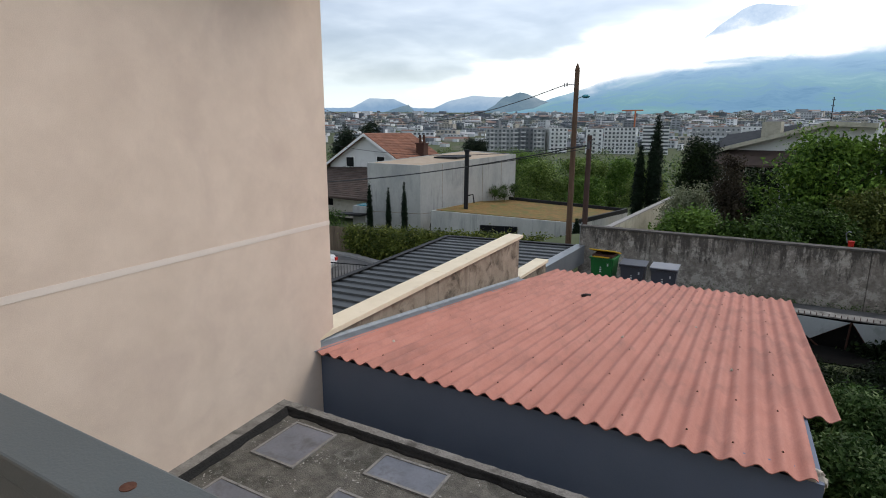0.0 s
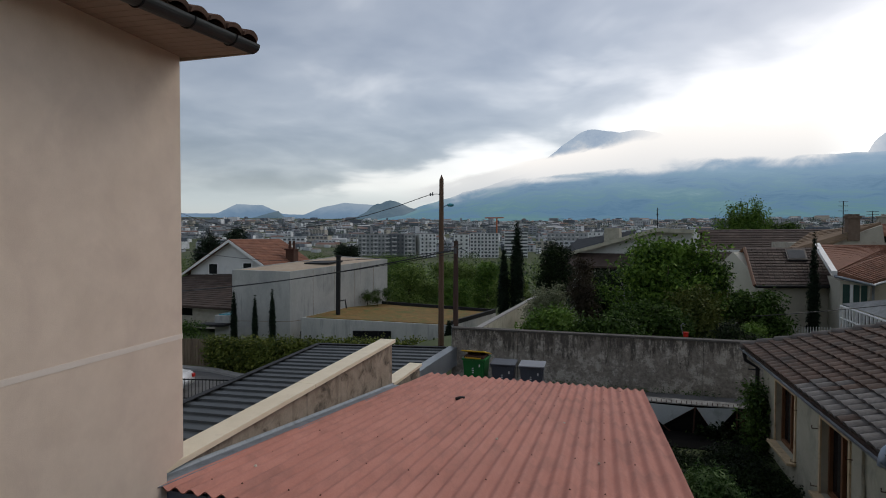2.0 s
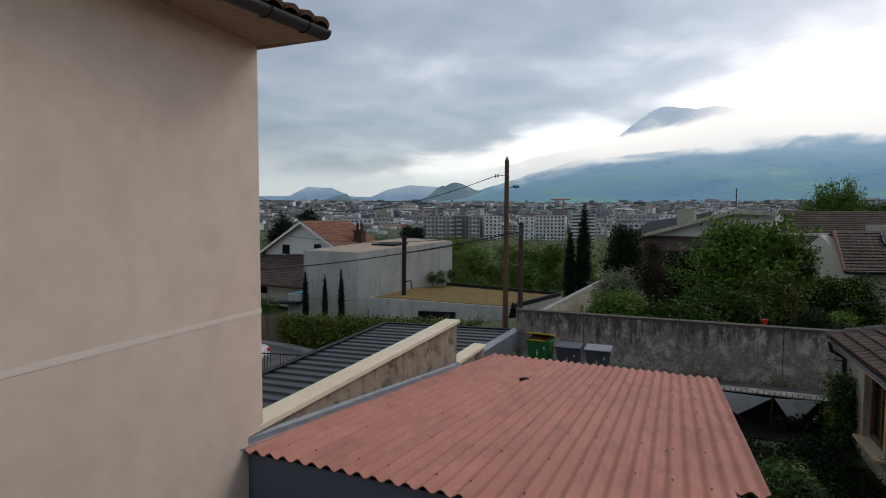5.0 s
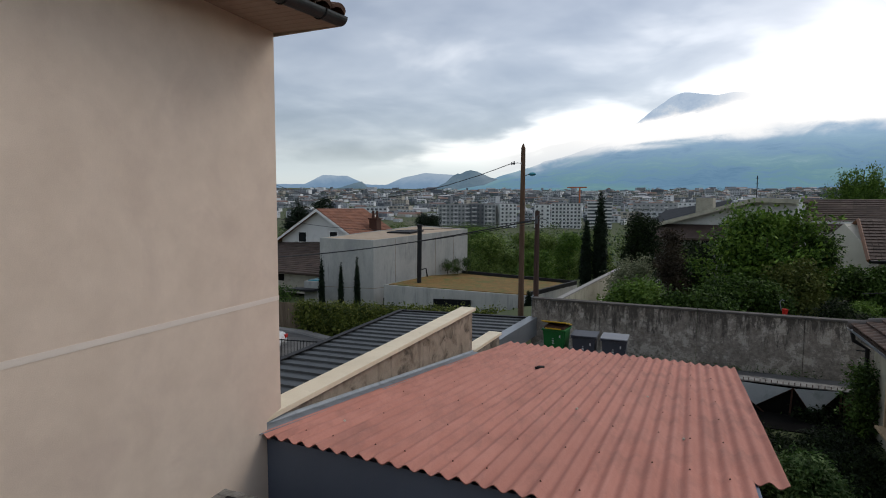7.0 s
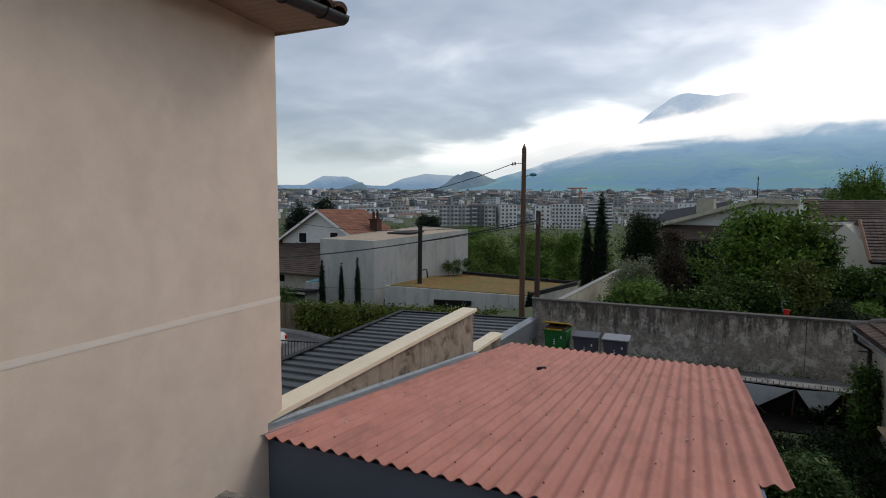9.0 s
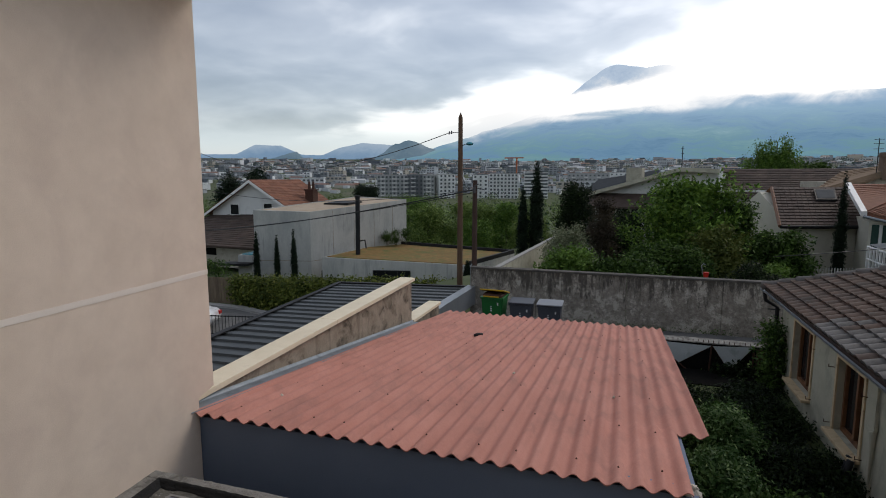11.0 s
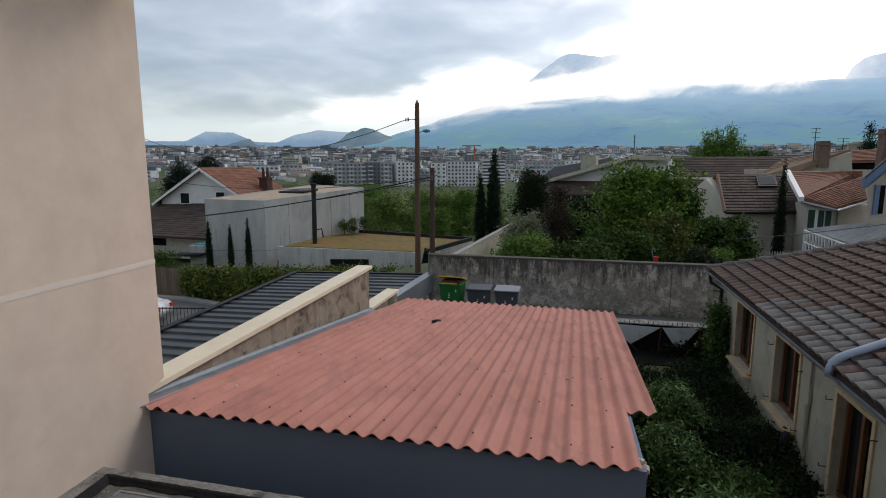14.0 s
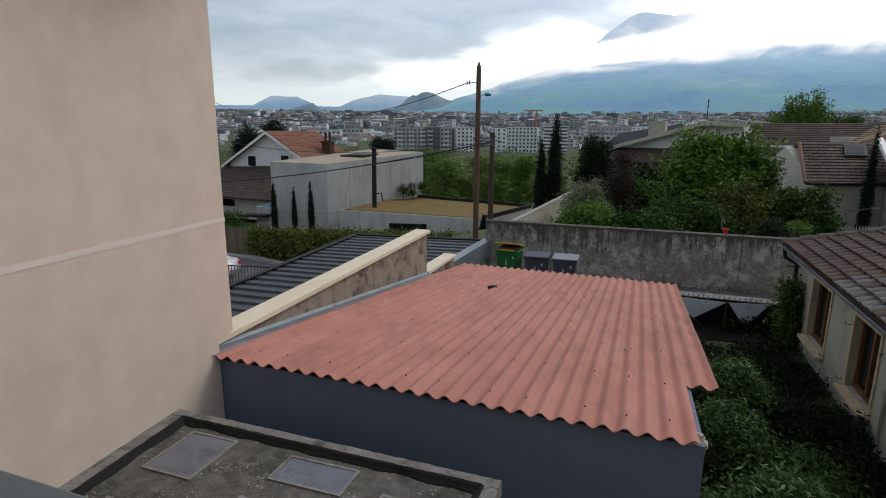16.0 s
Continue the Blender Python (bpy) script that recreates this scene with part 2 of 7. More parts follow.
M["concrete_wall"] = surface("mottled_concrete", (0.14, 0.122, 0.10), (0.33, 0.30, 0.26), 5.0, 0.95, 0.9, 22, bump_dist=0.02)
def streaked_wall():
    """Old cast concrete: pale worn patches and dirt that has run down from the cap in uneven tongues."""
    m = M["concrete_wall"]
    t = m.node_tree
    p = t.nodes["Principled BSDF"]
    geo = t.nodes.new("ShaderNodeNewGeometry")
    pos = geo.outputs["Position"]
    fine = noise_tex(t, pos, 9.0, 8.0, 0.7)
    col = ramp(t, fine, [(0.3, (0.14, 0.122, 0.10)), (0.5, (0.235, 0.21, 0.178)), (0.7, (0.33, 0.30, 0.26))])
    worn = noise_tex(t, pos, 2.6, 10.0, 0.78, 0.1)
    col = mixcol(t, ramp(t, worn, [(0.5, 0.0), (0.57, 0.85)]), col, (0.47, 0.43, 0.37))
    sm = t.nodes.new("ShaderNodeMapping")
    sm.inputs["Scale"].default_value = (3.2, 3.2, 0.75)
    t.links.new(pos, sm.inputs["Vector"])
    run = noise_tex(t, sm.outputs[0], 1.3, 9.0, 0.76, 0.05)
    sep = t.nodes.new("ShaderNodeSeparateXYZ")
    t.links.new(pos, sep.inputs[0])
    reach = mathop(t, "MULTIPLY", mathop(t, "SUBTRACT", sep.outputs[2], 1.6), 0.17)
    run = mathop(t, "ADD", mathop(t, "ADD", run, reach), mathop(t, "MULTIPLY", mathop(t, "SUBTRACT", fine, 0.5), 0.25))
    col = mixcol(t, ramp(t, run, [(0.5, 0.0), (0.59, 0.82)]), col, (0.05, 0.045, 0.038))
    t.links.new(col, p.inputs["Base Color"])


streaked_wall()
M["wall_cap"] = surface("dark_cap", (0.06, 0.056, 0.05), (0.12, 0.11, 0.10), 4, 0.95, 0.4, 50)
M["house_concrete"] = surface("board_concrete", (0.38, 0.38, 0.355), (0.51, 0.51, 0.48), 0.9, 0.85, 0.15, 12, stain=(0.29, 0.30, 0.295), stain_scale=0.7, stain_at=(0.5, 0.7), stretch=(1, 1, 0.4), streak=(0.22, 0.225, 0.22), streak_at=(0.54, 0.70))
M["roof_concrete"] = surface("annex_concrete", (0.075, 0.072, 0.062), (0.19, 0.18, 0.155), 9.0, 0.95, 0.8, 70, stain=(0.05, 0.052, 0.04), stain_scale=2.6, stain_at=(0.48, 0.62), moss=(0.24, 0.235, 0.215), bump_dist=0.02, speck=(0.5, 0.49, 0.45))
M["rim_concrete"] = surface("rim_concrete", (0.16, 0.15, 0.135), (0.30, 0.29, 0.265), 6, 0.95, 0.8, 40, stain=(0.07, 0.066, 0.058), stain_scale=4, stain_at=(0.5, 0.64), bump_dist=0.02)
M["bitumen"] = surface("bitumen", (0.006, 0.006, 0.006), (0.016, 0.016, 0.015), 8, 0.85, 0.6, 40, bump_dist=0.02)
M["glass_plate"] = surface("milky_plate", (0.11, 0.12, 0.14), (0.19, 0.20, 0.225), 3, 0.3, 0.05, 40, stain=(0.08, 0.08, 0.085), stain_scale=5, spec=0.5)
M["plate_edge"] = surface("plate_edge", (0.20, 0.195, 0.18), (0.30, 0.29, 0.27), 14, 0.9, 0.4, 50, stain=(0.10, 0.095, 0.085), stain_scale=9)
M["hip_grey"] = surface("grey_hip_tile", (0.10, 0.09, 0.082), (0.17, 0.155, 0.145), 4, 0.9, 0.4, 40)
M["roof_glass"] = surface("roof_glass", (0.07, 0.075, 0.08), (0.10, 0.105, 0.11), 2, 0.75, 0.02, spec=0.05)
M["brick_dark"] = surface("dark_brick", (0.12, 0.08, 0.06), (0.20, 0.145, 0.11), 5, 0.95, 0.4, 20)
M["tile_house"] = surface("russet_tile", (0.085, 0.045, 0.03), (0.14, 0.08, 0.055), 5, 0.85, 0.3, 40, per_object=0.2)
M["grey_paint"] = surface("grey_green_paint", (0.085, 0.10, 0.10), (0.105, 0.12, 0.12), 3, 0.45, 0.1, 200)
M["rust"] = surface("rust", (0.06, 0.02, 0.01), (0.12, 0.05, 0.03), 60, 0.9, 0.3)
M["dark_metal"] = surface("anthracite_sheet", (0.034, 0.038, 0.039), (0.055, 0.06, 0.06), 2, 0.45, 0.05, 50, metal=0.25)
M["black_metal"] = surface("black_metal", (0.012, 0.012, 0.013), (0.022, 0.022, 0.023), 5, 0.6, 0.05, spec=0.2)
M["flash_metal"] = surface("grey_flashing", (0.22, 0.24, 0.26), (0.28, 0.30, 0.32), 3, 0.4, 0.05, metal=0.5)
M["slate"] = surface("slate", (0.04, 0.045, 0.05), (0.06, 0.066, 0.072), 2.0, 0.95, 0.2, 20, spec=0.08)
M["pole_wood"] = surface("pole_wood", (0.085, 0.05, 0.032), (0.15, 0.095, 0.06), 5, 0.9, 0.5, 40, stretch=(4, 4, 0.25))
M["pole_dark"] = surface("pole_dark", (0.05, 0.03, 0.025), (0.085, 0.052, 0.04), 5, 0.9, 0.5, 40, stretch=(4, 4, 0.25))
M["fence_wood"] = surface("fence_wood", (0.13, 0.095, 0.065), (0.21, 0.16, 0.11), 4, 0.9, 0.3, 30, stretch=(2, 2, 0.3), per_object=0.12)
M["brown_wood"] = surface("brown_wood", (0.13, 0.055, 0.024), (0.22, 0.10, 0.045), 6, 0.55, 0.2, 60, stretch=(3, 3, 0.4))
# near-black colour stands in for the shade inside openings and hollows
M["shade_in"] = surface("shade_inside", (0.008, 0.008, 0.008), (0.014, 0.013, 0.012), 2, 1.0, 0, spec=0.02)
M["tile_brown"] = surface("brown_tile", (0.043, 0.025, 0.018), (0.094, 0.056, 0.04), 6, 0.7, 0.5, 40, stain=(0.035, 0.028, 0.024), stain_scale=2.4, stain_at=(0.52, 0.7), spec=0.3, per_object=0.28)
M["tile_grey"] = surface("grey_tile", (0.068, 0.062, 0.058), (0.13, 0.121, 0.114), 6, 0.65, 0.5, 40, stain=(0.06, 0.05, 0.046), stain_scale=2.6, stain_at=(0.52, 0.7), spec=0.3, per_object=0.22)
M["tile_brown_far"] = surface("brown_tile_mass", (0.043, 0.025, 0.018), (0.094, 0.056, 0.04), 6, 0.7, 0.5, 40, stain=(0.035, 0.028, 0.024), stain_scale=2.4, stain_at=(0.52, 0.7), spec=0.3, per_island=0.28)
M["tile_dark_far"] = surface("dark_tile_mass", (0.05, 0.034, 0.028), (0.085, 0.058, 0.046), 1.2, 0.85, 0.3, 20, stain=(0.11, 0.085, 0.065), stain_scale=0.7, per_island=0.25)
M["tile_red_far"] = surface("red_tile_mass", (0.17, 0.07, 0.042), (0.26, 0.115, 0.07), 1.5, 0.85, 0.3, 20, stain=(0.15, 0.07, 0.045), stain_scale=0.8, per_island=0.18)
M["tile_old_far"] = surface("old_tile_mass", (0.16, 0.105, 0.065), (0.25, 0.17, 0.11), 1.5, 0.9, 0.3, 20, stain=(0.12, 0.10, 0.07), per_island=0.2)
M["grey_render"] = surface("grey_green_render", (0.40, 0.375, 0.285), (0.50, 0.47, 0.37), 1.5, 0.92, 0.25, 80, stain=(0.30, 0.29, 0.23), stain_scale=2, stain_at=(0.48, 0.66), streak=(0.24, 0.225, 0.175), streak_at=(0.56, 0.68))
M["cream_surround"] = surface("cream_surround", (0.50, 0.375, 0.22), (0.66, 0.51, 0.33), 5, 0.85, 0.25, stain=(0.28, 0.20, 0.12), stain_scale=6)
M["white_wall"] = surface("white_render", (0.62, 0.62, 0.60), (0.70, 0.70, 0.68), 0.8, 0.9, 0.1, 20, stain=(0.52, 0.52, 0.50), stain_scale=0.5)
M["ivory_wall"] = surface("ivory_render", (0.50, 0.47, 0.39), (0.58, 0.55, 0.46), 0.8, 0.9, 0.1, 20, stain=(0.42, 0.39, 0.32), stain_scale=0.6)
M["stone_wall"] = surface("rough_render", (0.36, 0.32, 0.27), (0.46, 0.42, 0.35), 2.2, 0.95, 0.4, 25, stain=(0.28, 0.24, 0.2), stain_scale=1.5)
M["pane"] = surface("window_pane", (0.010, 0.011, 0.013), (0.018, 0.02, 0.023), 0.6, 0.12, 0, spec=0.25)
M["green_paint"] = surface("dark_green_paint", (0.012, 0.045, 0.035), (0.02, 0.06, 0.045), 3, 0.6, 0.05)
M["veranda_sheet"] = surface("veranda_sheet", (0.15, 0.15, 0.145), (0.36, 0.36, 0.35), 0.9, 0.3, 0.05, 10)
M["far_pane"] = surface("far_pane", (0.06, 0.068, 0.078), (0.10, 0.11, 0.12), 0.1, 0.4, 0)
M["white_paint"] = surface("white_paint", (0.74, 0.74, 0.72), (0.80, 0.80, 0.78), 3, 0.55, 0.05)
M["blue_paint"] = surface("blue_paint", (0.10, 0.165, 0.28), (0.14, 0.21, 0.33), 3, 0.6, 0.05)
M["pipe_blue"] = surface("blue_grey_pipe", (0.26, 0.32, 0.40), (0.32, 0.38, 0.46), 5, 0.35, 0.02)
M["green_plastic"] = surface("green_plastic", (0.01, 0.115, 0.025), (0.015, 0.15, 0.035), 3, 0.45, 0.05)
M["yellow_plastic"] = surface("yellow_plastic", (0.46, 0.28, 0.01), (0.54, 0.34, 0.015), 3, 0.45, 0.05)
M["grey_plastic"] = surface("grey_plastic", (0.055, 0.06, 0.072), (0.075, 0.08, 0.095), 3, 0.5, 0.05)
M["pale_plastic"] = surface("pale_plastic", (0.20, 0.21, 0.23), (0.25, 0.26, 0.28), 3, 0.5, 0.05)
M["white_print"] = surface("white_print", (0.6, 0.6, 0.6), (0.7, 0.7, 0.7), 8, 0.7, 0)
M["asphalt"] = surface("asphalt", (0.10, 0.098, 0.095), (0.15, 0.147, 0.142), 1.5, 0.9, 0.4, 60, stain=(0.07, 0.07, 0.068), stain_scale=0.6)
M["kerb"] = surface("kerb_stone", (0.27, 0.26, 0.25), (0.34, 0.33, 0.31), 3, 0.9, 0.3)
M["earth"] = surface("grassy_ground", (0.045, 0.065, 0.022), (0.085, 0.10, 0.04), 0.35, 1.0, 0.5, 8, stain=(0.11, 0.105, 0.075), stain_scale=0.02, stain_at=(0.5, 0.7))
M["sedum"] = surface("sedum_roof", (0.15, 0.09, 0.03), (0.27, 0.165, 0.055), 2.6, 1.0, 0.9, 16, stain=(0.10, 0.12, 0.035), stain_scale=1.3, stain_at=(0.47, 0.62))
M["roof_deck"] = surface("tan_deck", (0.36, 0.28, 0.20), (0.46, 0.37, 0.28), 1.2, 0.9, 0.3, 15)
M["teal"] = surface("teal_glaze", (0.03, 0.20, 0.26), (0.06, 0.30, 0.36), 8, 0.2, 0.0)
M["wire"] = surface("cable_black", (0.02, 0.02, 0.022), (0.03, 0.03, 0.03), 5, 0.6, 0)
M["ceramic"] = surface("insulator", (0.05, 0.05, 0.055), (0.1, 0.1, 0.11), 5, 0.3, 0)
M["car_white"] = surface("white_car_paint", (0.72, 0.73, 0.75), (0.78, 0.79, 0.80), 2, 0.2, 0, spec=0.6)
M["tyre"] = surface("tyre", (0.015, 0.015, 0.015), (0.025, 0.025, 0.025), 20, 0.9, 0.1)
M["alloy"] = surface("alloy", (0.4, 0.4, 0.42), (0.5, 0.5, 0.52), 10, 0.3, 0, metal=0.8)
M["red_lamp"] = surface("red_plastic", (0.45, 0.02, 0.015), (0.55, 0.03, 0.02), 10, 0.3, 0)
M["sheet_pale"] = surface("pale_sheet", (0.45, 0.49, 0.50), (0.55, 0.59, 0.59), 2.5, 0.6, 0.1, 30, stain=(0.24, 0.28, 0.27), stain_scale=2)
M["rust_frame"] = surface("rusty_frame", (0.05, 0.025, 0.018), (0.10, 0.045, 0.03), 8, 0.9, 0.2)
M["crane"] = surface("crane_orange", (0.45, 0.12, 0.05), (0.5, 0.16, 0.07), 0.05, 0.7, 0)
M["rubble"] = surface("broken_mortar", (0.42, 0.38, 0.31), (0.58, 0.53, 0.45), 12, 0.95, 0.5)
M["leaf_mid"] = foliage("leaf_mid", (0.01742, 0.04066, 0.007744), (0.0726, 0.1307, 0.0242), (0.1065, 0.1839, 0.03872))
M["leaf_tree"] = foliage("leaf_tree", (0.0351, 0.0819, 0.01404), (0.1521, 0.2633, 0.04095), (0.2223, 0.3393, 0.0585))
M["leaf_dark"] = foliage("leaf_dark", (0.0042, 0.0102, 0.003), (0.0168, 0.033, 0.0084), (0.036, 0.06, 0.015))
M["leaf_bright"] = foliage("leaf_bright", (0.056, 0.112, 0.02016), (0.1344, 0.2352, 0.0392), (0.1904, 0.3024, 0.056))
M["leaf_park"] = foliage("leaf_park", (0.06, 0.105, 0.022), (0.19, 0.27, 0.06), (0.26, 0.34, 0.09))
M["leaf_olive"] = foliage("leaf_olive", (0.115, 0.135, 0.07), (0.25, 0.27, 0.17))
M["leaf_yellow"] = foliage("leaf_yellow", (0.06, 0.085, 0.02), (0.16, 0.18, 0.045))
M["leaf_hedge"] = foliage("leaf_hedge", (0.03675, 0.05775, 0.0105), (0.1575, 0.189, 0.03675), (0.252, 0.2625, 0.063))
M["leaf_bronze"] = foliage("leaf_bronze", (0.035, 0.028, 0.02), (0.07, 0.055, 0.035))
M["leaf_cypress"] = foliage("leaf_cypress", (0.0054, 0.0126, 0.0063), (0.0162, 0.0306, 0.0135))
M["leaf_laurel"] = foliage("leaf_laurel", (0.022, 0.06, 0.012), (0.09, 0.16, 0.045), (0.18, 0.26, 0.1))
M["bark"] = surface("bark", (0.05, 0.038, 0.028), (0.09, 0.07, 0.055), 6, 0.95, 0.6, 30, stretch=(3, 3, 0.5))
M["city_grey"] = surface("block_grey", (0.30, 0.31, 0.31), (0.38, 0.39, 0.39), 0.1, 0.9, 0, 0.5)
M["city_dark"] = surface("block_dark", (0.13, 0.14, 0.15), (0.20, 0.21, 0.22), 0.1, 0.9, 0, 0.5)
M["city_white"] = surface("block_white", (0.66, 0.67, 0.66), (0.76, 0.77, 0.76), 0.15, 0.9, 0, 0.8, stain=(0.34, 0.37, 0.33), stain_scale=0.12)
M["city"] = palette("city_walls", [(0.0, (0.68, 0.70, 0.71)), (0.16, (0.34, 0.36, 0.385)), (0.36, (0.48, 0.44, 0.37)), (0.46, (0.13, 0.15, 0.18)), (0.66, (0.56, 0.58, 0.60)), (0.78, (0.22, 0.235, 0.25)), (0.9, (0.82, 0.83, 0.84))])
M["city_roof"] = palette("city_roofs", [(0.0, (0.24, 0.135, 0.10)), (0.2, (0.15, 0.11, 0.095)), (0.4, (0.13, 0.13, 0.135)), (0.65, (0.30, 0.22, 0.175)), (0.8, (0.50, 0.50, 0.50))])
M["leaf_wood"] = foliage("leaf_wood", (0.045, 0.08, 0.022), (0.15, 0.21, 0.065))
M["city_trees"] = foliage("city_trees", (0.03, 0.062, 0.04), (0.07, 0.115, 0.065))


# ---- mesh helpers ----
def box(bm, x0, x1, y0, y1, z0, z1, bevel=0.0):
    vs = bmesh.ops.create_cube(bm, size=1.0)["verts"]
    for v in vs:
        v.co = Vector((x0 + (v.co.x + 0.5) * (x1 - x0), y0 + (v.co.y + 0.5) * (y1 - y0), z0 + (v.co.z + 0.5) * (z1 - z0)))
    if bevel:
        es = list({e for v in vs for e in v.link_edges})
        bmesh.ops.bevel(bm, geom=es, offset=bevel, segments=2, affect="EDGES", profile=0.5)
    return vs


def cyl(bm, a, b, r0, r1=None, seg=12):
    a, b = Vector(a), Vector(b)
    r1 = r0 if r1 is None else r1
    q = (b - a).to_track_quat("Z", "Y").to_matrix().to_4x4()
    m = Matrix.Translation((a + b) / 2) @ q
    return bmesh.ops.create_cone(bm, cap_ends=True, segments=seg, radius1=r0, radius2=r1, depth=(b - a).length, matrix=m)["verts"]


def tube(bm, pts, r, seg=6):
    """A tube along points, mitred at the bends."""
    pts = [Vector(p) for p in pts]
    rings = []
    for i, p in enumerate(pts):
        d = (pts[min(i + 1, len(pts) - 1)] - pts[max(i - 1, 0)]).normalized()
        q = d.to_track_quat("Z", "Y")
        rr = r[i] if isinstance(r, (list, tuple)) else r
        rings.append([bm.verts.new(p + q @ Vector((math.cos(k * math.tau / seg) * rr, math.sin(k * math.tau / seg) * rr, 0))) for k in range(seg)])
    for u, v in zip(rings, rings[1:]):
        for k in range(seg):
            bm.faces.new((u[k], u[(k + 1) % seg], v[(k + 1) % seg], v[k]))
    bm.faces.new(rings[0][::-1])
    bm.faces.new(rings[-1])


def prism(bm, outline, d0, d1, axis="z"):
    """A flat outline pushed from d0 to d1 along an axis; outline in the two other axes, in order."""
    def at(p, d):
        return {"x": (d, p[0], p[1]), "y": (p[0], d, p[1]), "z": (p[0], p[1], d)}[axis]
    lo = [bm.verts.new(at(p, d0)) for p in outline]
    hi = [bm.verts.new(at(p, d1)) for p in outline]
    n = len(outline)
    bm.faces.new(lo[::-1])
    bm.faces.new(hi)
    for i in range(n):
        bm.faces.new((lo[i], lo[(i + 1) % n], hi[(i + 1) % n], hi[i]))
    bmesh.ops.recalc_face_normals(bm, faces=bm.faces[:])


def slab(bm, quad, thick):
    """A sheet with thickness under four corners."""
    up = [bm.verts.new(p) for p in quad]
    dn = [bm.verts.new((p[0], p[1], p[2] - thick)) for p in quad]
    bm.faces.new(up)
    bm.faces.new(dn[::-1])
    for i in range(len(quad)):
        j = (i + 1) % len(quad)
        bm.faces.new((up[j], up[i], dn[i], dn[j]))
    bmesh.ops.recalc_face_normals(bm, faces=bm.faces[:])


ROOT = {}


def thing(name, x=0, y=0, z=0, rz=0, label="", category="", group="", kind=""):
    ob = new(name)
    ob.empty_display_size = 0.2
    m = pose(x, y, z, 0, 0, rz)
    ob.matrix_basis = m
    ROOT[ob.name] = m
    return tagged(ob, label, category, group, kind)


def mesh_of(name, bm, material, smooth=False):
    me = bpy.data.meshes.new(name)
    bm.to_mesh(me)
    bm.free()
    me.materials.append(material)
    if smooth:
        me.polygons.foreach_set("use_smooth", [True] * len(me.polygons))
    return me


def part(name, bm, material, parent, label="", local=False, smooth=False, kind=""):
    """Links a bmesh as one mesh object under a thing or a part. Places are the world's, unless local."""
    me = mesh_of(name, bm, material, smooth) if isinstance(bm, bmesh.types.BMesh) else bm
    m = ROOT[parent.name]
    if not local:
        me.transform(m.inverted())
    ob = new(name, me)
    ob.parent = parent
    ROOT[ob.name] = m
    return tagged(ob, label, kind=kind)


def piece(name, mesh, parent, m, label="", kind=""):
    """One more object on a shared mesh, at a pose in the parent's own space."""
    ob = new(name, mesh)
    ob.parent = parent
    ob.matrix_basis = m
    return tagged(ob, label, kind=kind)


def solid(name, bm, material, label="", category="", group="", kind="", smooth=False):
    me = mesh_of(name, bm, material, smooth)
    return tagged(new(name, me), label, category, group, kind)


def B():
    return bmesh.new()


def boxed(*a, bevel=0.0):
    bm = B()
    box(bm, *a, bevel=bevel)
    return bm


def quads_mesh(name, centres, ups, sides, lengths, widths, material):
    """Many small pointed leaves in one mesh; arrays of the same length."""
    n = len(centres)
    a = centres - ups * lengths[:, None] * 0.5
    b = centres + sides * widths[:, None] * 0.5
    c = centres + ups * lengths[:, None] * 0.5
    d = centres - sides * widths[:, None] * 0.5
    verts = np.stack([a, b, c, d], 1).reshape(-1, 3)
    me = bpy.data.meshes.new(name)
    me.vertices.add(4 * n)
    me.vertices.foreach_set("co", verts.ravel())
    me.loops.add(4 * n)
    me.loops.foreach_set("vertex_index", np.arange(4 * n))
    me.polygons.add(n)
    me.polygons.foreach_set("loop_start", np.arange(n) * 4)
    me.update()
    me.validate()
    me.materials.append(material)
    return me


def leaves(name, lobes, count, size, material, rng, droop=0.0, shell=0.5, upright=0.0, clump=9, slim=0.5):
    """Leaves in small sprays over lobes (x, y, z, rx, ry, rz), with gaps and an uneven outline."""
    lobes = np.array(lobes, float)
    vol = lobes[:, 3] * lobes[:, 4] * lobes[:, 5]
    sprays = max(1, count // clump)
    pick = rng.choice(len(lobes), sprays, p=vol / vol.sum())
    d = rng.normal(size=(sprays, 3))
    d /= np.linalg.norm(d, axis=1)[:, None]
    r = (shell + (1 - shell) * rng.random(sprays)) * (0.86 + 0.24 * rng.random(sprays))
    cen = lobes[pick, :3] + d * r[:, None] * lobes[pick, 3:]
    # a spray is a loose flat fan that faces outwards and to the sky
    face = d * 0.75 + rng.normal(size=(sprays, 3)) * 0.35
    face[:, 2] += 0.65
    face /= np.linalg.norm(face, axis=1)[:, None]
    face = np.repeat(face, clump, 0)
    n = len(face)
    off = rng.normal(size=(n, 3)) * size * (0.7 if upright > 1.5 else 1.7)
    off -= face * (np.sum(off * face, 1) * 0.75)[:, None]
    cen = np.repeat(cen, clump, 0) + off
    nrm = face + rng.normal(size=(n, 3)) * 0.38
    nrm /= np.linalg.norm(nrm, axis=1)[:, None]
    up = np.repeat(d, clump, 0) * 0.8 + rng.normal(size=(n, 3)) * 0.7
    up[:, 2] += upright - droop
    up -= nrm * np.sum(up * nrm, 1)[:, None]
    up /= np.linalg.norm(up, axis=1)[:, None] + 1e-6
    side = np.cross(nrm, up)
    ln = size * (0.7 + 0.7 * rng.random(n))
    return quads_mesh(name, cen, up, side, ln, ln * slim, material)


